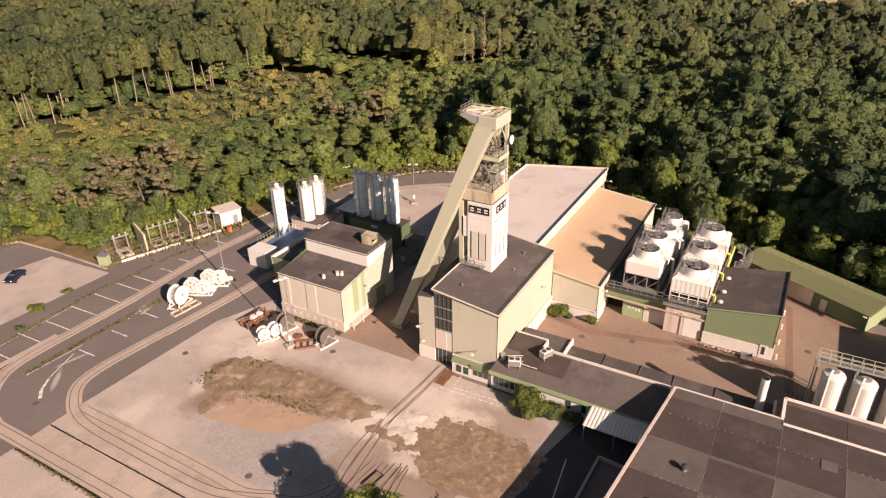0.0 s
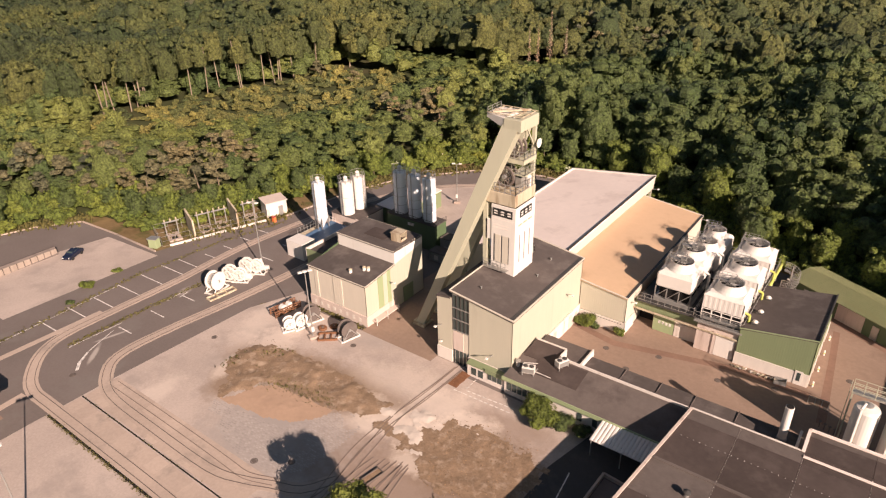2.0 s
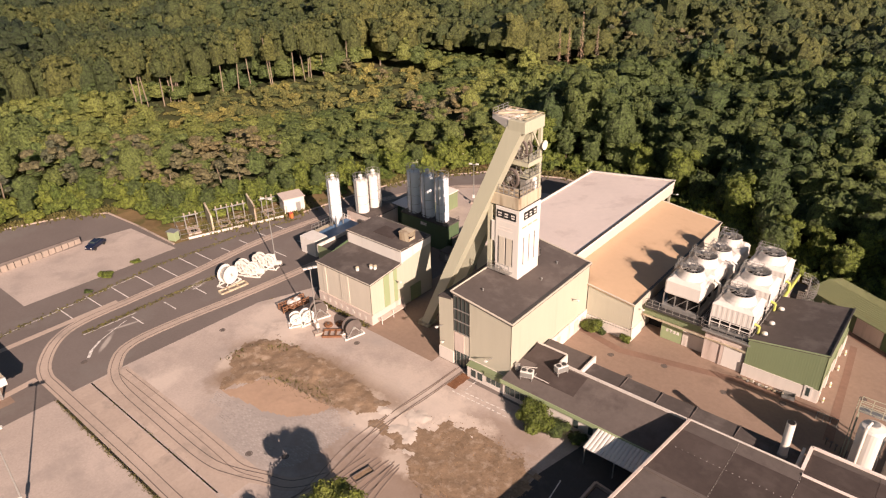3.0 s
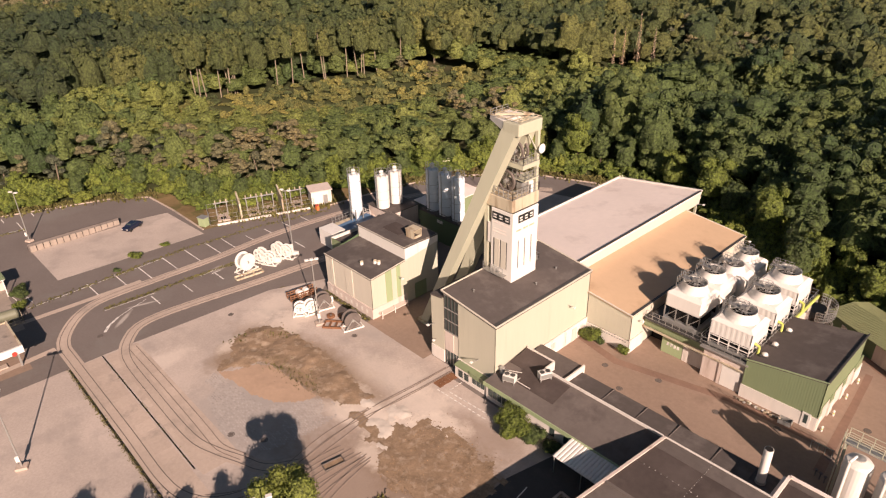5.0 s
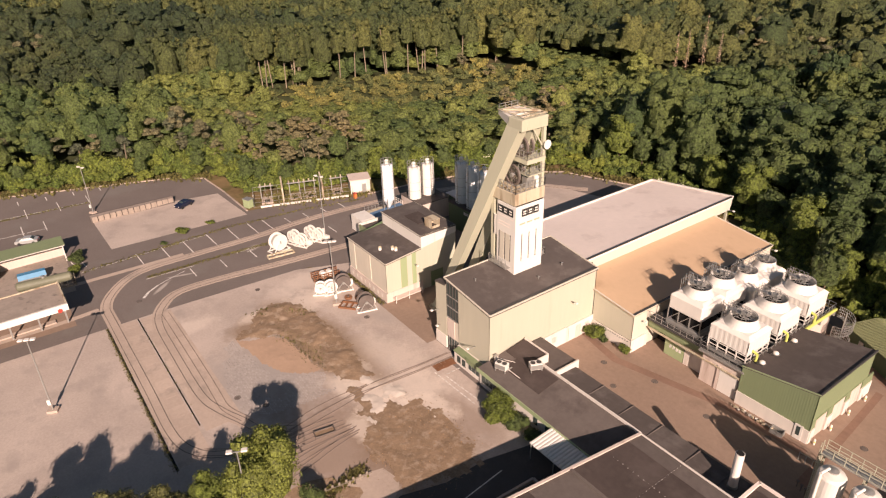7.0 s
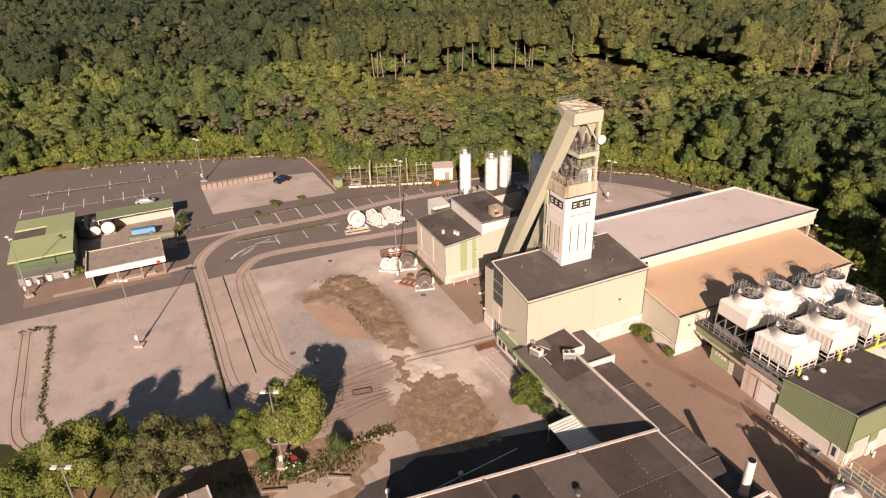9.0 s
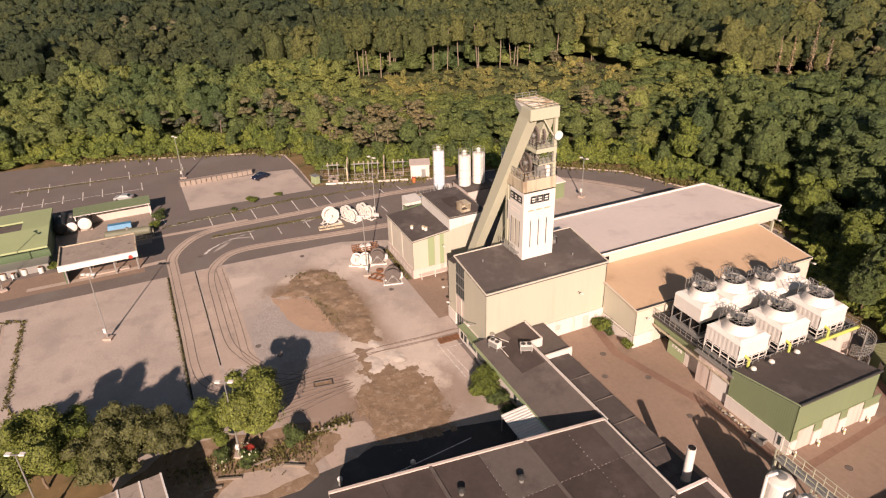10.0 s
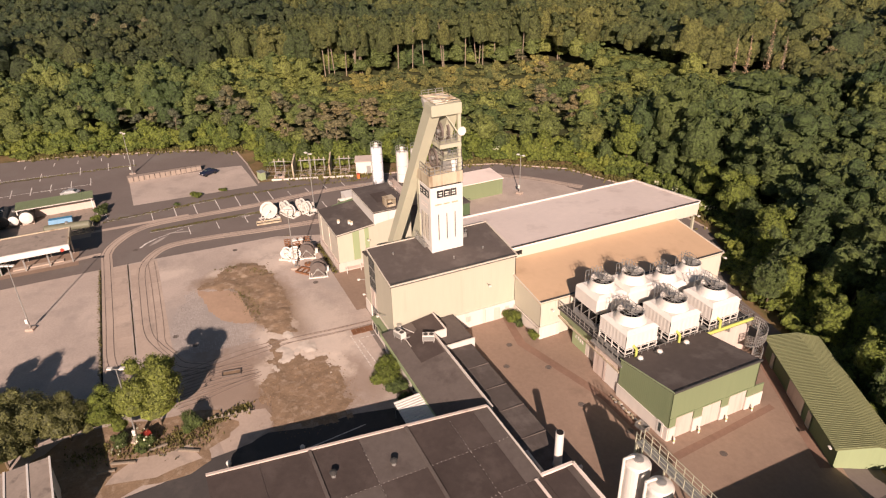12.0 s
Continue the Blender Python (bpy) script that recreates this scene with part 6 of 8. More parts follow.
for k, (x, y, m) in enumerate(((-33.0, -5.4, M_RED), (-26.6, -3.4, M_RUST), (-25.9, -2.9, M_RUST), (-27.6, -4.6, M_RUST), (-32.6, -5.9, M_RUST))):
    t = thing("rope_pulley", "rusty loose pulley wheel lying on the concrete", "pulley", (x, y, 0.012), 30 * k, group="loose pulleys")
    part("rim", lathe([(0.55, 0), (0.6, 0.1), (0.5, 0.16), (0.6, 0.22), (0.55, 0.32)], 20), m, t)
    part("hub", lathe([(0.18, 0.3), (0.18, 0.45)], 12), M_RAIL, t)
dr = thing("tipped_box", "open rusty steel box sunk in the dirty yard", "steel box", (-4.2, -20.6, 0.012), 80)
for a in ((-1.15, 1.15, -.5, -.43), (-1.15, 1.15, .43, .5), (-1.15, -1.08, -.45, .45), (1.08, 1.15, -.45, .45)):
    part("side", box(*a, 0, 0.24), M_RAIL, dr)
part("floor", box(-1.1, 1.1, -.45, .45, 0.01, 0.09), M_SOIL, dr, "soil and weeds inside")
rp = thing("rust_plate", "rusty grating plates at the hall gate", "steel plate", (-5.9, -2.7, 0.024), 88)
for k in range(5):
    part("plate", box(-1.5 + .62 * k, -.92 + .62 * k, -.7 + .05 * (k % 2), .6, 0, 0.04), M_RUST, rp)

# ---- transformer bays along the wood ----
B0 = Vector((-68.2, -3.0, 0))
BD = (Vector((-61.0, 16.4, 0)) - B0).normalized()
BN = Vector((-BD.y, BD.x, 0))
bays = thing("transformer_yard", "fenced transformer yard with concrete fire walls", "substation", (B0.x, B0.y, 0.0), math.degrees(math.atan2(BD.y, BD.x)))
part("floor", box(0, 19.5, 0.3, 6.2, -0.02, 0.05), M_VERGE, bays)
for x in (1.2, 6.0, 12.0):
    part("kerb", box(x, x + 5.0 if x < 10 else x + 6.5, -0.2, 0.1, 0, 0.35), M_WALLW, bays, "white concrete kerb")
for x in (5.6, 13.4):
    part("fire_wall", hexa([(x, 0.6, 0), (x + .3, 0.6, 0), (x + .3, 5.6, 0), (x, 5.6, 0)], [(x, 0.6, 3.3), (x + .3, 0.6, 3.3), (x + .3, 5.6, 3.9), (x, 5.6, 3.9)]), M_COLLAR, bays, "weathered concrete fire wall")
for x in (2.6, 8.2, 11.2, 16.6):
    part("pad", box(x - 1.1, x + 1.1, 1.2, 4.6, 0.03, 0.35), M_SLAB, bays)
    part("pit", box(x - .5, x + .5, 1.6, 2.8, 0.35, 0.37), M_DARK, bays)
    for px in (x - 1.0, x + 1.0):
        part("portal_post", beam((px, 3.4, 0), (px, 3.4, 3.0), 0.16), M_STEEL, bays)
    pb = part("portal_beam", beam((x - 1.4, 3.4, 3.0), (x + 1.4, 3.4, 3.0), 0.2), M_STEEL, bays)
    for q in (-1.0, 0, 1.0):
        part("insulator", lathe([(0.1, 3.1), (0.16, 3.25), (0.1, 3.35), (0.16, 3.5), (0.06, 3.6)], 10, (x + q, 3.4, 0)), M_COLLAR, pb)
railing("fence", [(0, 0.2, 0), (19.4, 0.2, 0)], bays, 1.9, 2.4, d=0.05)
railing("fence", [(0, 0.2, 0), (0, 6.2, 0)], bays, 1.9, 2.4, d=0.05)
railing("fence", [(0, 6.2, 0), (19.4, 6.2, 0)], bays, 1.9, 2.4, d=0.05)
hut = thing("switch_hut", "small white hut with a rusty flat roof", "hut", (-63.2, 17.6, 0.0), math.degrees(math.atan2(BD.y, BD.x)))
part("wall", box(-1.9, 2.1, -1.6, 1.6, 0, 2.9, bev=0.03), M_WALLW, hut)
part("roof", slab_roof([(-2.1, -1.8, 3.0), (2.3, -1.8, 3.0), (2.3, 1.8, 3.15), (-2.1, 1.8, 3.15)], 0.14), M_PINK, hut)
part("door", box(0.4, 1.3, -1.66, -1.6, 0.05, 2.0), M_STEEL, hut)
gc = thing("green_cabinet", "pale green box by the substation fence", "cabinet", (-69.6, -3.6, 0.0), 20)
part("case", box(-0.8, 0.8, -0.6, 0.6, 0, 1.7, bev=0.05), M_GREEN2, gc)
part("lid", box(-0.9, 0.9, -0.7, 0.7, 1.7, 1.8), M_STEEL, gc)
hy = thing("fire_hydrant", "orange hydrant box beside the road kerb", "hydrant", (-60.2, 15.0, 0.0))
part("case", box(-0.35, 0.35, -0.25, 0.25, 0, 1.0, bev=0.04), mat("orange_paint", (0.65, 0.17, 0.05), 0.5, 0.1), hy)
part("lid", box(-0.4, 0.4, -0.3, 0.3, 1.0, 1.06), M_RED, hy)

# low wall beside the car park
M_SLABWALL = mat("weathered_concrete", (0.30, 0.24, 0.195), 0.9, 0.2, 0.5, 2.5, 0.2, streak=True)
lw = structure("low_wall", hexa([(-82.6, -29.9, 0), (-81.3, -29.9, 0), (-81.0, -14.6, 0), (-82.3, -14.6, 0)], [(-82.4, -29.9, 1.3), (-82.0, -29.9, 1.3), (-81.7, -14.6, 1.3), (-82.1, -14.6, 1.3)]),
               M_ROOFG, "weathered low concrete wall in the car park", "low wall")
for k in range(14):
    o = link_mesh("wall_panel", box(-81.5, -81.15, -29.7 + 1.08 * k, -28.75 + 1.08 * k, 0, 1.1, bev=0.03), M_SLABWALL, lw)


def car(x, y, rz, paint, label):
    t = thing("car", label, "car", (x, y, 0.012), rz, group="parked cars")
    t.scale = (0.86, 0.9, 0.9)
    prof = [(-2.1, 0.35), (-2.15, 0.75), (-1.95, 0.92), (-1.2, 0.98), (-0.55, 1.4), (0.9, 1.42), (1.6, 1.0), (2.1, 0.92), (2.15, 0.6), (2.1, 0.35)]
    bm = bmesh.new()
    a = [bm.verts.new((px, -0.82 if pz < 1.05 else -0.64, pz)) for px, pz in prof]
    b = [bm.verts.new((px, 0.82 if pz < 1.05 else 0.64, pz)) for px, pz in prof]
    n = len(prof)
    for k in range(n):
        bm.faces.new((a[k], a[(k + 1) % n], b[(k + 1) % n], b[k]))
    bm.faces.new(a)
    bm.faces.new(b[::-1])
    part("body", bm, paint, t)
    for s in (-1, 1):
        part("side_window", hexa([(-0.95, s * .76 - .02, 1.02), (1.35, s * .76 - .02, 1.02), (1.35, s * .76 + .02, 1.02), (-0.95, s * .76 + .02, 1.02)],
                                 [(-0.45, s * .655 - .02, 1.34), (0.85, s * .655 - .02, 1.34), (0.85, s * .655 + .02, 1.34), (-0.45, s * .655 + .02, 1.34)]), M_GLASS, t)
        for px in (-1.35, 1.35):
            w = part("wheel", lathe([(0.32, s * .82 - .1), (0.32, s * .82 + .08)], 18, (px, 0, 0.32), axis="y"), M_BLACK, t)
            part("rim", lathe([(0.2, s * .82 + .07 * s - .02), (0.2, s * .82 + .07 * s + .02)], 14, (px, 0, 0.32), axis="y"), M_STEEL, w)
    part("windscreen", hexa([(-1.14, -.62, 1.0), (-1.14, .62, 1.0), (-1.1, .62, 0.98), (-1.1, -.62, 0.98)], [(-0.58, -.55, 1.4), (-0.58, .55, 1.4), (-0.54, .55, 1.38), (-0.54, -.55, 1.38)]), M_GLASS, t)
    part("rear_window", hexa([(1.5, -.6, 1.08), (1.5, .6, 1.08), (1.46, .6, 1.06), (1.46, -.6, 1.06)], [(0.98, -.55, 1.41), (0.98, .55, 1.41), (0.94, .55, 1.39), (0.94, -.55, 1.39)]), M_GLASS, t)
    for s in (-1, 1):
        part("headlight", box(-2.17, -2.08, s * .6 - .15, s * .6 + .15, 0.66, 0.8), M_WHITE, t)
        part("tail_light", box(2.06, 2.16, s * .62 - .13, s * .62 + .13, 0.7, 0.86), M_RED, t)


car(-78.0, -13.6, 118, mat("dark_blue_paint", (0.012, 0.016, 0.035), 0.2, 0.05), "dark blue saloon car parked on the concrete bay")
car(-79.4, -40.8, 68, mat("silver_paint", (0.45, 0.44, 0.42), 0.3, 0.05, metal=0.3), "silver car parked behind the tank yard")

# ---- fuel yard ----
M_CANOPY = mat("stained_felt", (0.32, 0.26, 0.215), 0.9, 0.2, 0.4, 2.0, 0.2, stain=(0.16, 0.13, 0.11), stain_at=0.6, stain_scale=0.8)
M_OLIVE_PAINT = mat("olive_paint", (0.15, 0.145, 0.095), 0.6, 0.15, 0.4, 3)
pc = thing("pump_canopy", "flat pump canopy with a white fascia on steel posts", "canopy")
part("roof", box(-51.4, -43.9, -50.2, -39.3, 4.15, 4.3), M_CANOPY, pc, "stained flat roof")
for a in ((-43.9, -43.6, -50.4, -39.1, 3.7, 4.65), (-51.6, -51.4, -50.4, -39.1, 3.8, 4.45), (-51.5, -43.7, -50.4, -50.2, 3.8, 4.6), (-51.5, -43.7, -39.3, -39.1, 3.8, 4.6)):
    part("fascia", box(*a), M_WHITE if a[0] == -43.9 else M_COLLAR, pc)
for y in (-50.0, -46.5, -43, -39.6):
    for x in (-46.9, -50.6):
        part("post", beam((x, y, 0.012), (x, y, 4.15), 0.22), M_STEEL, pc)
part("end_wall", box(-50.8, -46.8, -50.3, -50.15, 0, 3.7), M_DGREEN, pc)
part("lifebuoy", lathe([(0.3, -0.05), (0.3, 0.05)], 16, (-43.55, -40.2, 3.9), axis="x"), M_RED, pc)
part("pump_island", box(-48.6, -47.6, -48.5, -41, 0.0, 0.2, bev=0.04), M_SLAB, pc)
ly = thing("lean_to", "narrow lean-to with a ribbed green roof over the tank yard wall", "lean-to")
part("back_wall", box(-70.6, -70.3, -49.0, -36.2, 0, 3.2), M_PINK, ly)
bm = bmesh.new()
for k in range(44):
    y0, y1 = -49.2 + 13.2 * k / 44, -49.2 + 13.2 * (k + .5) / 44
    hexa([(-70.8, y0, 3.3), (-67.6, y0, 2.95), (-67.6, y1, 2.95), (-70.8, y1, 3.3)], [(-70.8, y0, 3.42), (-67.6, y0, 3.07), (-67.6, y1, 3.07), (-70.8, y1, 3.42)], bm)
    hexa([(-70.8, y1, 3.26), (-67.6, y1, 2.91), (-67.6, y1 + .15, 2.91), (-70.8, y1 + .15, 3.26)], [(-70.8, y1, 3.36), (-67.6, y1, 3.01), (-67.6, y1 + .15, 3.01), (-70.8, y1 + .15, 3.36)], bm)
part("roof", bm, M_GREEN, ly)
for y in (-49, -36.4):
    part("post", beam((-67.7, y, 0), (-67.7, y, 2.95), 0.14), M_WHITE, ly)
part("beam", beam((-67.7, -49.2, 2.9), (-67.7, -36.1, 2.9), 0.2), M_WHITE, ly)
structure("tank_yard_floor", flat([(-70.5, -53), (-56, -52), (-56, -37), (-70.5, -36.3)], 0.02), M_CANOPY, "stained paving of the tank yard", "paving")


def lying_tank(x0, y0, x1, y1, r, m, label, end=None):
    t = thing("horizontal_tank", label, "tank", ((x0 + x1) / 2, (y0 + y1) / 2, 0.02), math.degrees(math.atan2(y1 - y0, x1 - x0)), group="lying tanks")
    h = math.hypot(x1 - x0, y1 - y0) / 2
    part("shell", lathe([(r * .55, -h - .25), (r * .9, -h - .1), (r, -h), (r, h), (r * .9, h + .1), (r * .55, h + .25)], 24, (0, 0, r + .35), axis="x"), m, t, smooth=False)
    part("end_cap", lathe([(r * 0.92, h + .02), (r * .9, h + .14), (r * .5, h + .3)], 24, (0, 0, r + .35), axis="x"), end or m, t)
    for px in (-h * .6, h * .6):
        part("saddle", box(px - .2, px + .2, -r * .8, r * .8, 0, r * .75), M_SLAB, t)
    part("dome", lathe([(0.28, 2 * r + .3), (0.28, 2 * r + .6)], 12), M_STEEL, t)


lying_tank(-72.0, -51.5, -66.6, -51.6, 1.15, M_TRIM, "dark horizontal fuel tank in the shade")
lying_tank(-71.4, -49.6, -66.8, -49.8, 1.0, M_TRIM, "black horizontal fuel tank with a pale end", M_WHITE)
lying_tank(-70.6, -47.6, -66.6, -47.6, 1.25, M_TRIM, "black horizontal fuel tank with a white end", M_WHITE)
lying_tank(-60.4, -44.2, -59.4, -37.0, 0.75, M_OLIVE_PAINT, "long dull green lying tank with a yellow frame")
bc = thing("blue_cover", "blue tarpaulin cover stretched over a long container", "container", (-63.8, -41.9, 0.02), 87)
part("body", box(-1.9, 1.9, -0.75, 0.75, 0, 1.0), M_STEEL, bc)
part("cover", hexa([(-2.0, -0.85, 0.8), (2.0, -0.85, 0.8), (2.0, 0.85, 0.8), (-2.0, 0.85, 0.8)], [(-1.95, -0.5, 1.5), (1.95, -0.5, 1.5), (1.95, 0.5, 1.5), (-1.95, 0.5, 1.5)]), M_BLUE, bc)
fe = thing("yellow_fence", "low yellow pipe guard along the tank", "guard rail")
railing("rail", [(-57.9, -44.5, 0.02), (-57.9, -36.6, 0.02), (-60.6, -36.4, 0.02)], fe, 1.1, 1.2, d=0.08, material=M_COLLAR)
gh = thing("fuel_store", "pale green flat-roofed store with a recessed dark middle", "store building")
part("wall", box(-71.2, -57.2, -61.6, -52.8, 0, 3.5), M_DGREEN, gh)
SAGE = mat("sage_roof", (0.36, 0.40, 0.20), 0.6, 0.1, 0.15, 1.5)
part("roof", slab_roof([(-71.6, -56.8, 3.9), (-62.4, -56.8, 4.2), (-62.4, -52.5, 4.2), (-71.6, -52.5, 3.9)], 0.3), SAGE, gh)
part("roof", slab_roof([(-62.4, -61.8, 4.2), (-54.6, -61.8, 3.8), (-54.6, -52.5, 3.8), (-62.4, -52.5, 4.2)], 0.3), SAGE, gh)
part("roof", slab_roof([(-71.6, -61.8, 3.9), (-66.8, -61.8, 4.05), (-66.8, -56.8, 4.05), (-71.6, -56.8, 3.9)], 0.3), SAGE, gh)
part("roof_well", box(-66.8, -62.4, -61.8, -56.8, 3.4, 3.6), M_ROOFG, gh)
part("wing", box(-56.5, -53.4, -61, -53, 0, 1.2), M_STEEL, gh)
for x, y in ((-53.2, -59.6), (-53.4, -56.6), (-53.0, -54.2), (-52.6, -58)):
    t = thing("drum_pallet", "white and orange drums beside the fuel store", "drum", (x, y, 0.012), group="stored drums")
    part("drum", lathe([(0.4, 0), (0.42, 0.5), (0.4, 1.0)], 16), M_WHITE, t)
    part("lid", lathe([(0.36, 1.0), (0.36, 1.05)], 16), M_RUST, t)

# shed at the southern edge
sh = thing("site_hut", "white site hut with a ribbed grey roof", "hut", (9.6, -42.2, 0), 6)
part("wall", box(-2.2, 6, -4.6, 3.0, 0, 4.2), M_WHITE, sh)
rf = part("roof", box(-2.4, 6.2, -4.8, 3.2, 4.2, 4.28), M_CANOPY, sh, "grey sheet roof")
for y in (-4.7, -2.75, -0.8, 1.15, 3.1):
    part("roof_rib", box(-2.42, 6.22, y - .09, y + .09, 4.28, 4.36), M_WHITE, rf)
part("window", box(1.4, 2.3, 2.98, 3.04, 2.2, 3.2), M_GLASS, sh)
part("window", box(5.98, 6.04, 0.4, 1.3, 2.4, 3.4), M_GLASS, sh)
structure("south_slab", flat([(7.4, -34.5), (6.5, -33.1), (6.0, -32.0), (6.6, -29.4), (6.3, -26.6), (7.7, -26.4), (9.1, -25.8), (9.3, -28.4), (9.8, -30.5), (9.1, -33.2), (8.6, -35.4)], 0.03), M_SLAB, "broken concrete slab by the southern trees", "paving")
structure("south_soil", flat(ragged(5.4, -33, 6.0, 11.5, 31, 50, 0.2), 0.024), M_SOIL, "overgrown soil strip under the trees", "soil")
rt = thing("red_bin", "red plastic container under the tree", "bin", (3.9, -30.9, 0.03), 20)
part("body", hexa([(-.3, -.3, 0), (.3, -.3, 0), (.3, .3, 0), (-.3, .3, 0)], [(-.45, -.45, 1.1), (.45, -.45, 1.1), (.45, .45, 1.1), (-.45, .45, 1.1)]), M_RED, rt)
part("lid", box(-.5, .5, -.5, .5, 1.1, 1.2, bev=0.03), M_RED, rt)
for k, (x, y, rz, l) in enumerate(((6.2, -33.5, 70, 1.3), (5.4, -30.0, 95, 1.0), (7.4, -27, 60, 1.2), (6.8, -35.2, 80, 0.9))):
    t = thing("timber_beam", "weathered beam lying in the grass", "timber", (x, y, 0.03), rz, group="loose timber")
    part("beam", box(-l, l, -0.12, 0.12, 0, 0.22, bev=0.02), M_WOOD, t)
fb = thing("board_fence", "short leaning board fence by the soil patch", "fence", (3.6, -24.6, 0.012), 82)
for k in range(7):
    part("board", hexa([(k * .75, -.03, 0), (k * .75 + .3, -.03, 0), (k * .75 + .3, .03, 0), (k * .75, .03, 0)], [(k * .75 + .1, .22, 0.5), (k * .75 + .3, .22, 0.5), (k * .75 + .3, .28, 0.5), (k * .75 + .1, .28, 0.5)]), M_WOOD, fb)
part("rail", beam((0, .1, .25), (5.2, .1, .25), 0.07), M_WOOD, fb)


# ---- vegetation ----
def leaf_cloud(rs, lobes, per_area, size, up=0.25, flat_q=1.0, cut=-0.55, core=0.0):
    """Leaf clumps over the shells of several lobes, with an inner mass of foliage where core is given."""
    out = []
    for cx, cy, cz, rx, ry, rz in lobes:
        n = max(4, int(per_area * (rx * ry + rx * rz + ry * rz) * 4.2))
        v = rs.normal(size=(n, 3))
        v /= np.linalg.norm(v, axis=1)[:, None]
        v = v[v[:, 2] > cut]
        n = len(v)
        rad = 1 - np.abs(rs.normal(0, 0.16, n))
        bump = 1 + 0.16 * np.sin(v[:, 0] * 5 + cx) * np.sin(v[:, 1] * 5 + cy) + rs.normal(0, 0.05, n)
        c = np.stack([cx + v[:, 0] * rx * rad * bump, cy + v[:, 1] * ry * rad * bump, cz + v[:, 2] * rz * rad * bump], 1)
        nor = v + rs.normal(0, 0.24, (n, 3)) + np.array([0, 0, up])
        nor /= np.linalg.norm(nor, axis=1)[:, None]
        t = np.cross(nor, rs.normal(size=(n, 3)))
        t /= np.linalg.norm(t, axis=1)[:, None]
        b = np.cross(nor, t)
        s = size * rs.uniform(0.6, 1.3, n)[:, None]
        e = 0.35 * s * nor
        out.append(np.stack([c - t * s - b * s * .6 * flat_q - e * rs.uniform(0, 1, (n, 1)), c + t * s * .9 - b * s * .55 * flat_q, c + t * s * .8 + b * s * .7 * flat_q - e * rs.uniform(0, 1, (n, 1)), c - t * s * .7 + b * s * .6 * flat_q], 1))
        if core:
            m, k = (7, 3) if rx > 2.2 else (5, 2)
            ph = np.linspace(0, 2 * np.pi, m + 1)[:-1] + rs.uniform(0, 1)
            th = np.linspace(-0.25, 1.35, k + 1)
            g = np.stack([np.stack([np.cos(th)[:, None] * np.cos(ph), np.cos(th)[:, None] * np.sin(ph), np.repeat(np.sin(th)[:, None], m, 1)], -1)])[0]
            g = g * np.array([rx, ry, rz]) * core * rs.uniform(0.88, 1.12, (k + 1, m, 1)) + np.array([cx, cy, cz])
            for i in range(k):
                a, b2 = g[i], g[i + 1]
                out.append(np.stack([a, np.roll(a, -1, 0), np.roll(b2, -1, 0), b2], 1))
    return np.concatenate(out)


def crown_cloud(rs, lobes, per_area, size, up=0.25, flat_q=1.0, cut=-0.15, core=0.86, net=(6, 2)):
    """Uneven masses of foliage with leaf clumps standing out of them."""
    out = []
    for cx, cy, cz, rx, ry, rz in lobes:
        m, k = net if rx < 2.2 else (net[0] + 5, net[1] + 2)
        ph = np.linspace(0, 2 * np.pi, m + 1)[:-1] + rs.uniform(0, 1)
        th = np.linspace(-0.45, 1.4, k + 1)
        g = np.stack([np.cos(th)[:, None] * np.cos(ph), np.cos(th)[:, None] * np.sin(ph), np.repeat(np.sin(th)[:, None], m, 1)], -1)
        g = g * np.array([rx, ry, rz]) * core * rs.uniform(0.86, 1.12, (k + 1, m, 1)) + np.array([cx, cy, cz])
        for i in range(k):
            a, b2 = g[i], g[i + 1]
            out.append(np.stack([a, np.roll(a, -1, 0), np.roll(b2, -1, 0), b2], 1))
        out.append(np.stack([g[k][q % m] for q in (0, m // 3, m // 2, (2 * m) // 3 + 1)])[None])
        n = max(3, int(per_area * (rx * ry + rx * rz + ry * rz) * 4.2))
        v = rs.normal(size=(n, 3))
        v /= np.linalg.norm(v, axis=1)[:, None]
        v = v[v[:, 2] > cut]
        n = len(v)
        rad = rs.uniform(0.84, 1.18, (n, 1))
        c = np.array([cx, cy, cz]) + v * np.array([rx, ry, rz]) * rad
        nor = v + rs.normal(0, 0.45, (n, 3)) + np.array([0, 0, up])
        nor /= np.linalg.norm(nor, axis=1)[:, None]
        t = np.cross(nor, rs.normal(size=(n, 3)))
        t /= np.linalg.norm(t, axis=1)[:, None]
        b = np.cross(nor, t)
        s = size * rs.uniform(0.5, 1.4, n)[:, None]
        e = 0.4 * s * nor
        out.append(np.stack([c - t * s - b * s * .6 * flat_q - e * rs.uniform(0, 1, (n, 1)), c + t * s * .9 - b * s * .55 * flat_q, c + t * s * .8 + b * s * .7 * flat_q - e * rs.uniform(0, 1, (n, 1)), c - t * s * .7 + b * s * .6 * flat_q], 1))
    return np.concatenate(out)


def broad_tree(rs, h, r, per_area, size, low=0.78, side=9, net=(6, 2), spread=0.78):
    """Crown of a broadleaf tree: a main mass with uneven boughs round it."""
    ch = h * low
    lobes = [(rs.normal(0, r * .08), rs.normal(0, r * .08), h - ch * 0.52, r * .74, r * .74, ch * .47)]
    for k in range(side):
        a, q = k * 2.4 + rs.uniform(-.5, .5), rs.uniform(0.35, spread)
        zz = h - ch * rs.uniform(0.08, 0.8) * (0.45 + 0.7 * q)
        w = rs.uniform(0.2, 0.36)
        lobes.append((r * q * math.cos(a), r * q * math.sin(a), zz, r * w, r * w, r * w * rs.uniform(.75, 1.15)))
    return crown_cloud(rs, lobes, per_area, size, net=net)


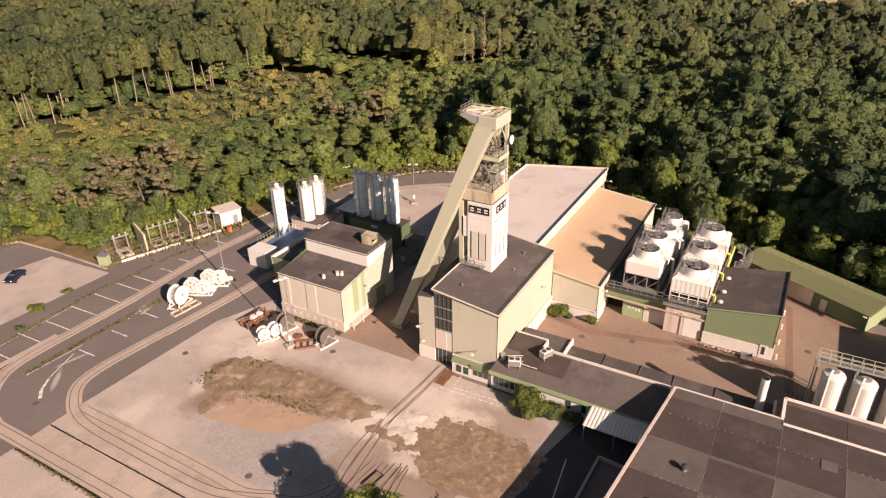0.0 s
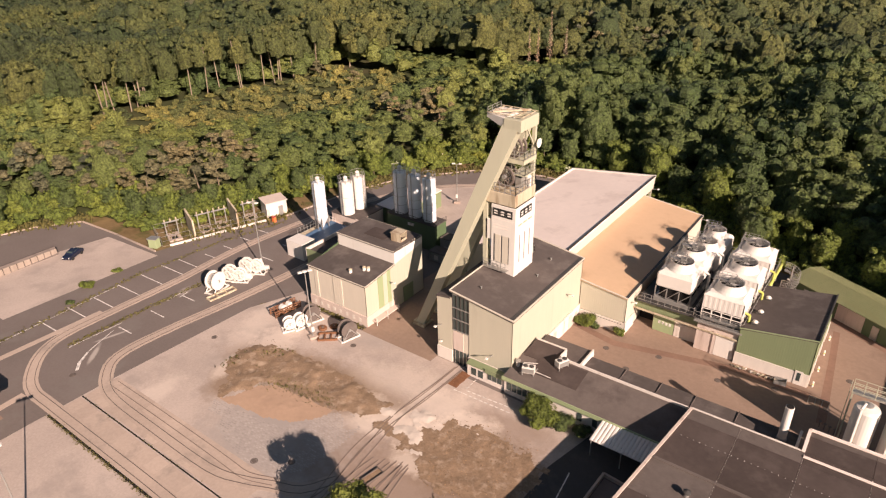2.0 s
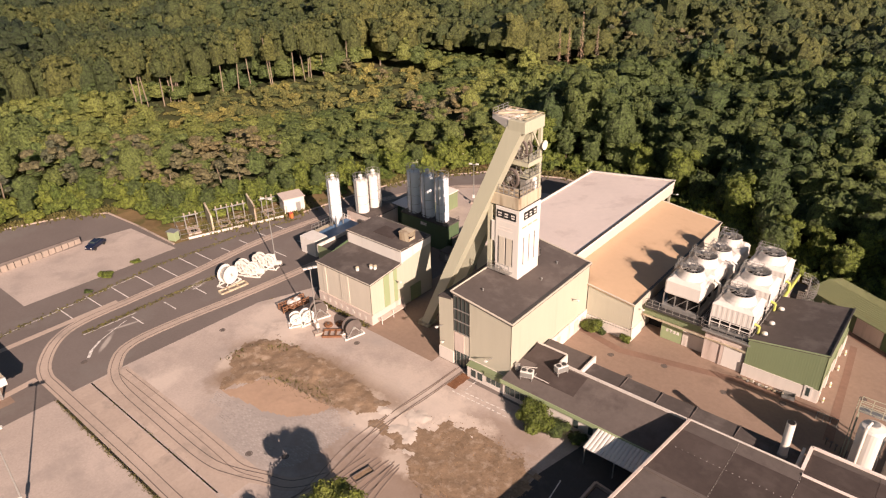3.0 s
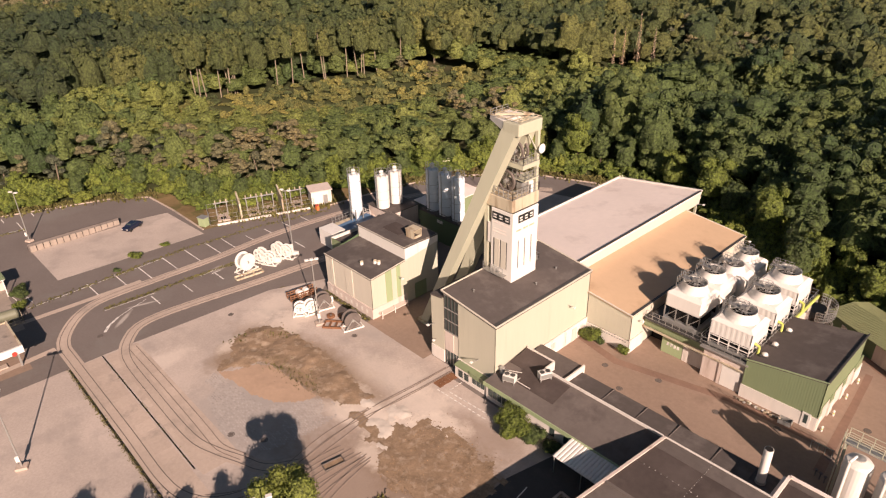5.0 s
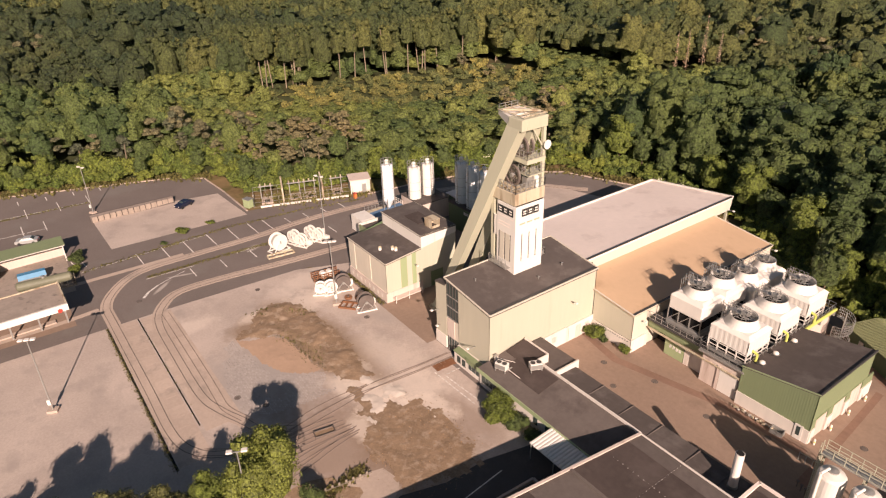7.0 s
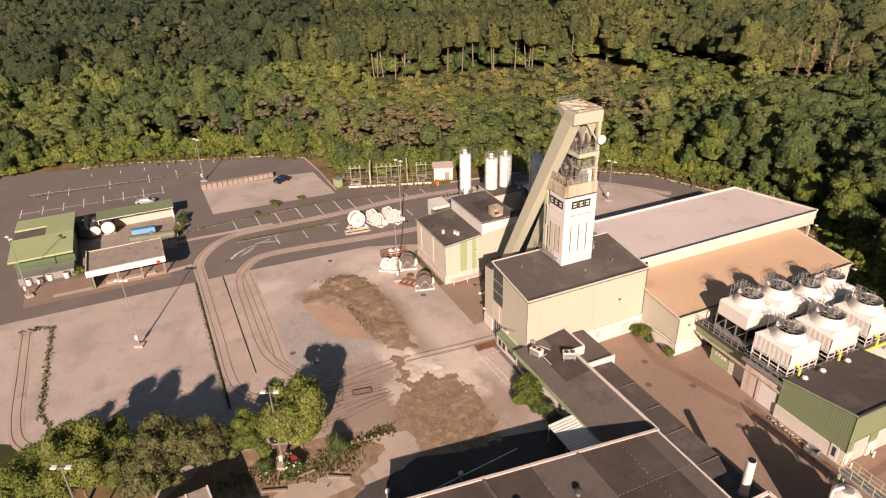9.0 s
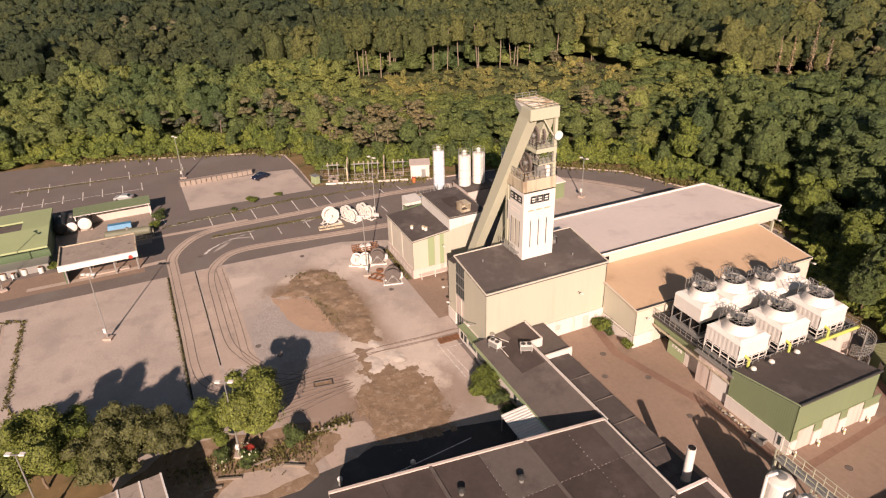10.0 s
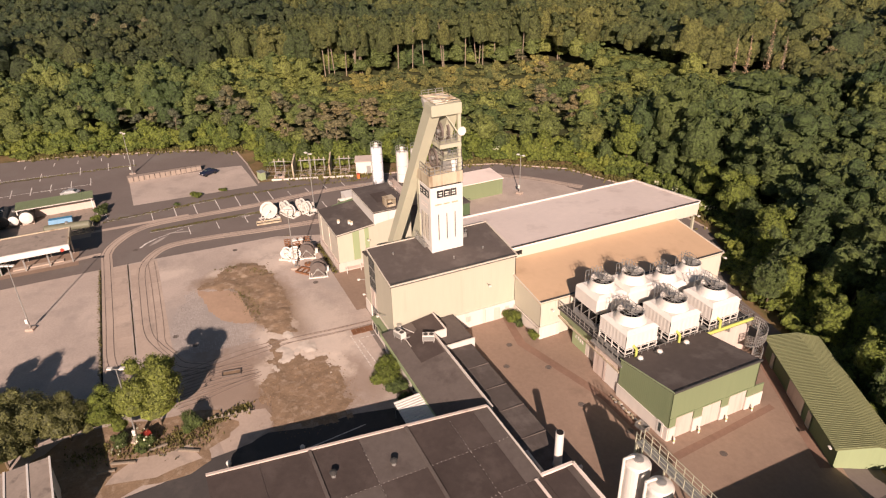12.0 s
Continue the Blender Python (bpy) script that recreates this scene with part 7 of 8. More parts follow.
def pine_tree(rs, h, r, per_area, size, net=(6, 2)):
    """Crown of a Scots pine: loose tiers of needle clumps."""
    lobes = []
    for k in range(14):
        a, q = k * 2.4 + rs.uniform(-.5, .5), rs.uniform(0.2, 0.78)
        zz = h * rs.uniform(0.5, 0.97)
        w = 1.15 - (zz / h - 0.5)
        lobes.append((r * q * w * math.cos(a), r * q * w * math.sin(a), zz, r * rs.uniform(.24, .40), r * rs.uniform(.24, .40), r * rs.uniform(.16, .28)))
    lobes.append((0, 0, h * .95, r * .4, r * .4, r * .28))
    return crown_cloud(rs, lobes, per_area, size, 0.5, 0.5, net=net)


def spruce_tree(rs, h, r, per_area, size):
    lobes = [(0, 0, h * (0.25 + 0.09 * k), r * (1 - .1 * k), r * (1 - .1 * k), h * .07) for k in range(8)]
    return leaf_cloud(rs, lobes, per_area, size, 0.1, 0.5)


def bush(rs, h, r, per_area, size, net=(6, 2)):
    lobes = [(0, 0, h * .4, r * .7, r * .7, h * .5)]
    for k in range(4):
        a = k * 1.6 + rs.uniform(-.5, .5)
        lobes.append((r * .62 * math.cos(a), r * .62 * math.sin(a), h * rs.uniform(.25, .7), r * .42, r * .42, h * .3))
    return crown_cloud(rs, lobes, per_area, size, net=net)


def quads_mesh(name, quads, material, tones=None):
    n = len(quads)
    me = bpy.data.meshes.new(name)
    me.vertices.add(4 * n)
    me.vertices.foreach_set("co", quads.reshape(-1).astype(np.float32))
    me.loops.add(4 * n)
    me.loops.foreach_set("vertex_index", np.arange(4 * n, dtype=np.int32))
    me.polygons.add(n)
    me.polygons.foreach_set("loop_start", np.arange(0, 4 * n, 4, dtype=np.int32))
    me.update(calc_edges=True)
    me.validate()
    at = me.attributes.new("tone", "FLOAT", "FACE")
    at.data.foreach_set("value", (tones if tones is not None else np.full(n, 0.5)).astype(np.float32))
    me.materials.append(material)
    return me


def trunk_mesh(name, h, r, rs, limbs=5, material=None):
    bm = bmesh.new()
    p = Vector((0, 0, -0.1))
    n = 5
    for k in range(n):
        q = p + Vector((rs.uniform(-.15, .15), rs.uniform(-.15, .15), h / n))
        beam(p, q, 2 * r * (1 - .17 * k), n=7, w2=2 * r * (1 - .17 * (k + 1)), bm=bm)
        p = q
    for k in range(limbs):
        a, z = rs.uniform(0, 6.28), h * rs.uniform(.4, .9)
        beam((0, 0, z), (h * .22 * math.cos(a), h * .22 * math.sin(a), z + h * .2), r * .7, n=5, w2=r * .25, bm=bm)
    me = bpy.data.meshes.new(name)
    bm.to_mesh(me)
    bm.free()
    me.materials.append(material or M_BARK)
    return me


def place(templates, spots, rs):
    """All templates turned, scaled and set at the spots, as one array of quads with a tone each."""
    qs, ts = [], []
    for x, y, s, sz, tone in spots:
        q = templates[rs.integers(len(templates))]
        a = rs.uniform(0, 6.28)
        c, d = math.cos(a) * s, math.sin(a) * s
        r = np.empty_like(q)
        r[..., 0] = q[..., 0] * c - q[..., 1] * d + x
        r[..., 1] = q[..., 0] * d + q[..., 1] * c + y
        r[..., 2] = q[..., 2] * sz
        qs.append(r)
        ts.append(np.full(len(q), tone))
    return np.concatenate(qs), np.concatenate(ts)


def inside(x, y, pts):
    hit = False
    for (x0, y0), (x1, y1) in zip(pts, pts[1:] + pts[:1]):
        if (y0 > y) != (y1 > y) and x < (x1 - x0) * (y - y0) / (y1 - y0) + x0:
            hit = not hit
    return hit


SITE = [(-111, -80), (70, -80), (70, 20), (50, 31.5), (44, 36.5), (36, 42), (26, 47), (15, 49), (6, 53), (-2, 60), (-8, 65.5), (-28, 66), (-46, 60), (-57, 46), (-63, 26), (-72, 6), (-77, -1), (-91, -3), (-97, -13),
        (-103, -27), (-109, -42), (-111, -56)]
CLEAR = [(-152, 27), (-135, 23), (-119, 32), (-112, 46), (-97, 62), (-91, 76), (-93, 92), (-98, 111), (-120, 116), (-142, 115), (-141, 100), (-138, 90), (-143, 80), (-147, 64), (-152, 48), (-156, 38)]
CLEAR2 = [(-300, -8), (-264, 52), (-246, 50), (-250, 36), (-282, -14)]
FIELD = [(-6, 345), (10, 258), (30, 262), (70, 285), (130, 320), (260, 390), (420, 640), (-40, 760)]
PINES = [(-126, -43), (-118, -17), (-118, 20), (-104, 28), (-96, 40), (-78, 28), (-75, 16), (-84, -5), (-95, -24), (-104, -44)]
PINES2 = [(-88, 78), (-74, 92), (-56, 70), (-68, 60)]
TRUNK_LINE = [(-150, 24), (-157, 38), (-153, 49), (-148, 65), (-143, 82), (-139, 90), (-142, 102), (-140, 118)]
TRUNK_LINE2 = [(-306, -4), (-290, 26), (-268, 54), (-252, 66)]


def edge_far(x, y):
    """Distance from the yard outline."""
    best = 1e9
    p = Vector((x, y))
    for a, b in zip(SITE, SITE[1:] + SITE[:1]):
        a, b = Vector(a), Vector(b)
        t = max(0, min(1, (p - a).dot(b - a) / (b - a).length_squared))
        best = min(best, (p - a - (b - a) * t).length)
    return best


def line_far(x, y, pts):
    """Distance from a line of points, and the side of it: greater than 0 on the far side from the yard."""
    best = (1e9, 0)
    for (x0, y0), (x1, y1) in zip(pts, pts[1:]):
        ux, uy = x1 - x0, y1 - y0
        t = max(0, min(1, ((x - x0) * ux + (y - y0) * uy) / (ux * ux + uy * uy)))
        d = math.hypot(x - x0 - ux * t, y - y0 - uy * t)
        if d < best[0]:
            best = (d, ux * (y - y0) - uy * (x - x0))
    return best


rs = np.random.default_rng(7)
spots = {k: [] for k in ("near", "far", "far_dark", "pine", "pine_far", "shrub", "dead", "edge", "trunks", "under", "low", "behind")}
step = 5.4
for i in range(-75, 30):
    for j in range(-16, 88):
        x, y = i * step + rs.uniform(-2.5, 2.5), j * step + rs.uniform(-2.5, 2.5)
        if math.hypot(x - 30, y + 50) > 405:
            continue
        dx, dy = x - 45, y + 40
        az = math.degrees(math.atan2(-dx, dy))
        if (az < -6 and (x > 95 or y > 115 or y < 22)) or az > 102 or inside(x, y, SITE) or inside(x, y, FIELD):
            continue
        d = math.hypot(dx, dy)
        tone = 0.5 + 0.55 * noise.noise((x * 0.02, y * 0.02, 1)) + rs.normal(0, 0.24)
        big = 0.9 + 0.35 * noise.noise((x * 0.03, y * 0.03, 9)) + rs.normal(0, 0.13)
        if inside(x, y, CLEAR) or inside(x, y, CLEAR2):
            for _ in range(6):
                h = rs.random()
                spots["shrub"].append((x + rs.uniform(-2.9, 2.9), y + rs.uniform(-2.9, 2.9), rs.uniform(.3, .7), rs.uniform(.2, .5) if h < .8 else rs.uniform(.6, 1.0), tone + rs.normal(0, .22)))
            if rs.random() < 0.07 and x > -300:
                spots["pine"].append((x, y, rs.uniform(.45, .7), rs.uniform(.35, .55), tone))
            continue
        e = edge_far(x, y) if d < 250 else 99
        low = 1.0
        if x < -48 and e < 70 and y > 0:
            low = 0.46 + 0.10 * min(1, e / 70)
        elif x < -50 and e < 60:
            low = 0.58 + 0.18 * min(1, e / 60)
        if x < -40 and x > -125 and y > 60 and y < 130:
            low = min(low, 0.58)
        if math.hypot(x + 63, y - 131) < 16:
            low = min(low, 0.5)
        if x > -118 and line_far(x, y, CLEAR)[0] < 22:
            low = min(low, 0.36)
        big = big * low
        if e < 0.8:
            continue
        if e < 7.5:
            spots["edge"].append((x, y, max(.58, big * .95), max(.48, big * .9), tone))
            continue
        if inside(x, y, PINES) and rs.random() < (0.85 if y > -12 else 0.5):
            spots["pine"].append((x, y, max(.6, big * 1.15) * rs.uniform(.8, 1.2), max(.36, big * 1.05) * rs.uniform(.8, 1.2), tone))
            if rs.random() < 0.3:
                spots["low"].append((x + 2.5, y + 2.5, rs.uniform(.6, .85), max(.35, big * .65), tone))
            continue
        if inside(x, y, PINES2) and rs.random() < 0.5:
            spots["pine"].append((x, y, max(.6, big), max(.55, big), tone))
            continue
        if low < 1:
            spots["low"].append((x, y, max(.85, big * 1.3) * rs.uniform(.8, 1.2), max(.3, big) * rs.uniform(.8, 1.25), tone))
            continue
        l1, side = line_far(x, y, TRUNK_LINE)
        l2, side2 = line_far(x, y, TRUNK_LINE2)
        if (l1 < 4 or l2 < 4) and rs.random() < 0.7:
            spots["low"].append((x, y, rs.uniform(.6, 1.0), rs.uniform(.22, .45), tone))
            continue
        if l1 < 26 and side > 0 or l2 < 20 and side2 > 0:
            spots["behind"].append((x, y, rs.uniform(.85, 1.15), rs.uniform(1.0, 1.2), tone))
            if min(l1, l2) < 14:
                spots["low"].append((x + 2.6, y - 1.5, rs.uniform(.7, 1.0), rs.uniform(.3, .6), tone))
            continue
        if math.hypot(x + 72, y - 146) < 9 and rs.random() < 0.9:
            spots["dead"].append((x, y, rs.uniform(.5, .8), rs.uniform(1.0, 1.25), tone))
            continue
        if noise.noise((x * 0.015, y * 0.015, 21)) > 0.42 and d > 230 and rs.random() < 0.6:
            spots["pine_far"].append((x, y, max(.7, big), max(.7, big), tone))
            continue
        if d < 185 and az > -6 and rs.random() < 0.55:
            spots["low"].append((x + 2.7, y - 2.7, rs.uniform(.75, 1.0), rs.uniform(.5, .75), tone + rs.normal(0, .15)))
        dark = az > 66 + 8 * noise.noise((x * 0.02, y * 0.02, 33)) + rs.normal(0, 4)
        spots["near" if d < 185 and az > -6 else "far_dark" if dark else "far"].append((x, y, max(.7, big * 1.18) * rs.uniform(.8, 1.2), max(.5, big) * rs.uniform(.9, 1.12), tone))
# undergrowth along the wood's edge
for i in range(-62, 30):
    for j in range(-34, 40):
        x, y = i * 2.1 + rs.uniform(-1, 1), j * 2.1 + rs.uniform(-1, 1)
        if x > 60 or inside(x, y, SITE):
            continue
        e = edge_far(x, y)
        if e < 9 and rs.random() < 0.85:
            spots["under"].append((x, y, rs.uniform(.55, 1.05), rs.uniform(.5, 1.5) * (0.6 + e * .06), 0.5 + 0.4 * noise.noise((x * .08, y * .08, 4)) + rs.normal(0, .12)))
# tall bare-stemmed trees along both clearings
for pts, n in ((TRUNK_LINE, 24), (TRUNK_LINE2, 20)):
    total = len(pts) - 1
    for k in range(n):
        f = rs.uniform(0, total) if k > 9 else rs.uniform(0.8, 2.0)
        (x0, y0), (x1, y1) = pts[int(f)], pts[int(f) + 1]
        spots["trunks"].append((x0 + (x1 - x0) * (f % 1) + rs.normal(1, 1.4), y0 + (y1 - y0) * (f % 1) + rs.normal(0, 1.5), rs.uniform(.8, 1.15), rs.uniform(.95, 1.2), 0.5 + rs.normal(0, .2)))

T_NEAR = [broad_tree(rs, 15.5, 4.6, 1.7, 0.19, 0.95, 16, (7, 3)) for _ in range(6)]
T_LOW = [broad_tree(rs, 15.5, 4.5, 1.1, 0.21, 0.95, 13, (6, 2)) for _ in range(6)]
T_FAR = [broad_tree(rs, 15.5, 4.7, 0.28, 0.29, 0.8, 9, (5, 2)) for _ in range(7)]
T_BEHIND = [broad_tree(rs, 15.5, 4.4, 0.6, 0.27, 0.92, 10, (6, 2)) for _ in range(5)]
T_PINE = [pine_tree(rs, 13, 4.3, 2.6, 0.22) for _ in range(5)]
T_PINEF = [pine_tree(rs, 15, 4.2, 0.9, 0.34) for _ in range(4)]
T_SHRUB = [bush(rs, 3.4, 2.9, 0.8, 0.22, (5, 2)) for _ in range(5)]
T_DEAD = [spruce_tree(rs, 16, 1.9, 1.6, 0.30) for _ in range(3)]
T_TOP = [broad_tree(rs, 17, 3.4, 1.0, 0.24, 0.66, 10) for _ in range(4)]


def wood(name, temps, key, material, label, extra=None):
    q, t = place(temps, spots[key], rs)
    return tagged(new(name, quads_mesh(name, q, material, t)), label, "woodland", kind="stuff")


wood("woodland", T_NEAR, "near", M_LEAF, "dense dark green broadleaf wood behind the yard")
wood("low_woodland", T_LOW, "low", M_LEAFL, "lower broadleaf wood round the car park")
wood("far_woodland", T_FAR, "far", M_LEAFF, "broadleaf forest reaching to the horizon")
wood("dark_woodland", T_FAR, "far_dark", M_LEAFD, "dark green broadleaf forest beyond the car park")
wood("tall_woodland", T_BEHIND, "behind", M_LEAFF, "tall broadleaf trees behind the clearings")
wood("pine_wood", T_PINE, "pine", M_PINE, "brownish green pine stand beside the yard")
wood("far_pine_wood", T_PINEF, "pine_far", M_PINE, "patches of pine within the forest")
wood("clearing_scrub", T_SHRUB, "shrub", M_SHRUB, "yellow-green young growth in the clearing")
wood("undergrowth", T_SHRUB, "under", M_LEAF2, "green shrubs and saplings along the wood's edge")
wood("dead_spruces", T_DEAD, "dead", M_DEAD, "group of dead brown spruces")
wood("clearing_edge_crowns", T_TOP, "trunks", M_LEAFF, "high thin crowns along the clearing")
# bare trunks along the clearing and inside the near wood
bm = bmesh.new()
M_TRUNK = mat("forest_trunk", (0.20, 0.155, 0.11), 0.9, 0.2, 0.5, 3)
for x, y, s, sz, t in spots["trunks"]:
    beam((x, y, 0), (x + rs.normal(0, .7), y + rs.normal(0, .7), 15 * sz), 0.36, n=6, w2=0.2, bm=bm)
tagged(link_mesh("clearing_trunks", bm, mat("pale_trunk", (0.27, 0.21, 0.15), 0.9, 0.2, 0.5, 3)), "pale tall trunks along the clearing", "trunks", kind="stuff")
bm = bmesh.new()
for x, y, s, sz, t in spots["pine"][::4]:
    beam((x, y, 0), (x + rs.normal(0, .4), y + rs.normal(0, .4), 12 * sz), 0.42, n=5, w2=0.2, bm=bm)
for x, y, s, sz, t in spots["near"]:
    beam((x, y, 0), (x, y, 9 * sz), 0.4, n=5, w2=0.2, bm=bm)
for x, y, s, sz, t in spots["dead"]:
    beam((x, y, 0), (x, y, 15.5 * sz), 0.5, n=5, w2=0.1, bm=bm)
tagged(link_mesh("wood_trunks", bm, M_TRUNK), "pale bare trunks of the forest trees", "trunks", kind="stuff")

# trees of the wood's edge, one by one
T_EDGE = [(broad_tree(rs, 11, 3.6, 4.5, 0.16, 0.95, 12, (8, 3)), 10.5) for _ in range(5)]
edge_sets = []
for q, h in T_EDGE:
    edge_sets.append((quads_mesh("crown", q, M_LEAF2 if len(edge_sets) % 2 else M_LEAF), trunk_mesh("trunk", h * .6, 0.2, random.Random(len(edge_sets)))))


def tree(x, y, s, sz, k, label="leafy green broadleaf tree at the wood's edge", z=0.0):
    crown, trunk = edge_sets[k % len(edge_sets)]
    e = thing("tree", label, "tree", (x, y, z), float(rs.uniform(0, 360)), group="edge trees")
    e.scale = (s, s, sz)
    for nme, me in (("trunk", trunk), ("crown", crown)):
        o = new(nme, me)
        o.parent = e
    return e


for k, (x, y, s, sz, t) in enumerate(spots["edge"]):
    tree(x, y, s, sz, int(rs.integers(5)), z=-0.06)

# trees of the southern edge
M_YOUNG = leaf_mat("yellow_green_leaves", (0.155, 0.172, 0.034), 0.25, clump_scale=4.0, relief=0.12)
M_OLIVE = leaf_mat("olive_leaves", (0.105, 0.105, 0.035), 0.25, clump_scale=4.0, relief=0.12)
T_SOUTH = [(broad_tree(rs, 7.8, 3.5, 34.0, 0.085, 0.88, 22, (8, 4), 0.95), M_YOUNG), (broad_tree(rs, 6.0, 2.9, 34.0, 0.08, 0.92, 18, (8, 4), 0.95), M_LEAF2), (broad_tree(rs, 6.4, 3.2, 34.0, 0.08, 0.92, 20, (8, 4), 0.95), M_OLIVE), (bush(rs, 4.5, 2.2, 30, 0.08, (8, 4)), M_LEAF)]
south = [(quads_mesh("crown", q, m), trunk_mesh("trunk", 4.2, 0.16, random.Random(90 + i))) for i, (q, m) in enumerate(T_SOUTH)]
for x, y, s, k, lab in ((1.6, -29.4, 1.08, 0, "bright yellow-green broadleaf tree by the track fan"), (0.2, -34.0, 0.9, 1, "round green tree beside the lamp post"), (-0.2, -38.6, 0.9, 2, "dark olive tree in the southern row"),
                        (-1.0, -42.2, 1.1, 2, "dark olive tree in the southern row"), (-2.0, -46.5, 1.1, 1, "dark green tree in the southern row"), (1.4, -44.6, 1.0, 2, "dark olive tree in the southern row"),
                        (-1.0, -50.5, 1.1, 0, "dark green tree in the southern row"), (4.2, -26.2, 0.6, 3, "low green bush beside the tree"), (-1.4, -55, 1.1, 1, "dark green tree in the southern row")):
    e = thing("tree", lab, "tree", (x, y, 0.0), float(rs.uniform(0, 360)), group="southern trees")
    e.scale = (s, s, s)
    for nme, me in (("trunk", south[k][1]), ("crown", south[k][0])):
        o = new(nme, me)
        o.parent = e

# bushes and weeds
SH = [quads_mesh("leaves", bush(rs, 1.9, 1.5, 90, 0.06, (8, 3)), M_LEAF2), quads_mesh("leaves", bush(rs, 1.6, 1.3, 90, 0.055, (8, 3)), M_LEAF)]
stem = trunk_mesh("stem", 0.9, 0.05, random.Random(5), 4)
for x, y, s, sz, k, lab in ((6.0, -3.4, 1.5, 1.45, 0, "tall green bush in front of the office wing"), (8.2, -3.2, 1.25, 1.2, 1, "green bush in front of the office wing"), (10.6, -2.9, 0.9, 0.9, 1, "small dark bush by the awning"), (4.6, -3.1, 1.0, 1.3, 0, "green bush in front of the office wing"),
                            (1.7, 16.6, 1.0, 1.1, 0, "green bush in the corner of the court"), (2.9, 17.0, 0.6, 0.7, 1, "green bush in the corner of the court"), (6.4, 17.2, 0.55, 0.65, 0, "small bush by the hall base"),
                            (-66.0, -17.6, 0.8, 0.6, 0, "small weed bush on the parking edge"), (-63.6, -21.6, 0.55, 0.35, 1, "small weed bush on the parking edge"), (-66.8, -12.2, 0.6, 0.35, 0, "small weed bush on the parking edge"),
                            (-66.0, -35.2, 1.0, 1.1, 1, "dark bush by the tank yard"), (-67.5, -34.6, 0.8, 1.0, 1, "dark bush by the tank yard"), (-62, -36, 0.7, 0.9, 0, "bush by the tank yard"), (-53.6, -52.2, 1.0, 0.6, 0, "bush by the fuel store"), (4.9, -31.2, 0.9, 1.1, 1, "white-flowering elder below the tree"), (3.0, -33.6, 0.8, 0.9, 1, "green shrub below the trees")):
    e = thing("bush", lab, "bush", (x, y, 0.0), float(rs.uniform(0, 360)), group="bushes")
    e.scale = (s, s, sz)
    o = new("leaves", SH[k])
    o.parent = e
    o = new("stem", stem)
    o.parent = e
bl = leaf_cloud(rs, [(4.6, -31.4, 1.6, 1.0, .9, 1.5), (5.0, -30.4, .9, .7, .7, .7), (4.6, -34.0, .8, .8, .8, .5)], 2.2, 0.12)
tagged(new("elder_flowers", quads_mesh("elder_flowers", bl, M_BLOSSOM)), "white flower heads of the elder shrub", "blossom", kind="stuff")
fl2 = leaf_cloud(rs, [(-26 + 2.4 * k, 66.5, 1.4, 1.1, .8, 1.0) for k in (0, 2, 5, 6)] + [(-58, 47.5, 1.6, 1.2, 1, 1.6), (-52, 57, 1.3, 1, 1, 1.1)], 1.6, 0.2)
tagged(new("shrub_flowers", quads_mesh("shrub_flowers", fl2, M_BLOSSOM)), "pale blossom on the shrubs by the loop road", "blossom", kind="stuff")


def tufts(n, where, size, hgt):
    q = np.empty((n, 4, 3))
    for k in range(n):
        x, y = where(k)
        a = rs.uniform(0, 3.14)
        w, h = size * rs.uniform(.5, 1.3), hgt * rs.uniform(.4, 1.3)
        dx, dy = math.cos(a) * w, math.sin(a) * w
        lx, ly = rs.normal(0, .1), rs.normal(0, .1)
        q[k] = [(x - dx, y - dy, 0), (x + dx, y + dy, 0), (x + dx * .5 + lx, y + dy * .5 + ly, h), (x - dx * .6 + lx, y - dy * .6 + ly, h * .8)]
    return q


def along(pts, spread):
    def f(k):
        i = rs.integers(len(pts) - 1)
        t = rs.random()
        (x0, y0), (x1, y1) = pts[i], pts[i + 1]
        return x0 + (x1 - x0) * t + rs.normal(0, spread), y0 + (y1 - y0) * t + rs.normal(0, spread)
    return f


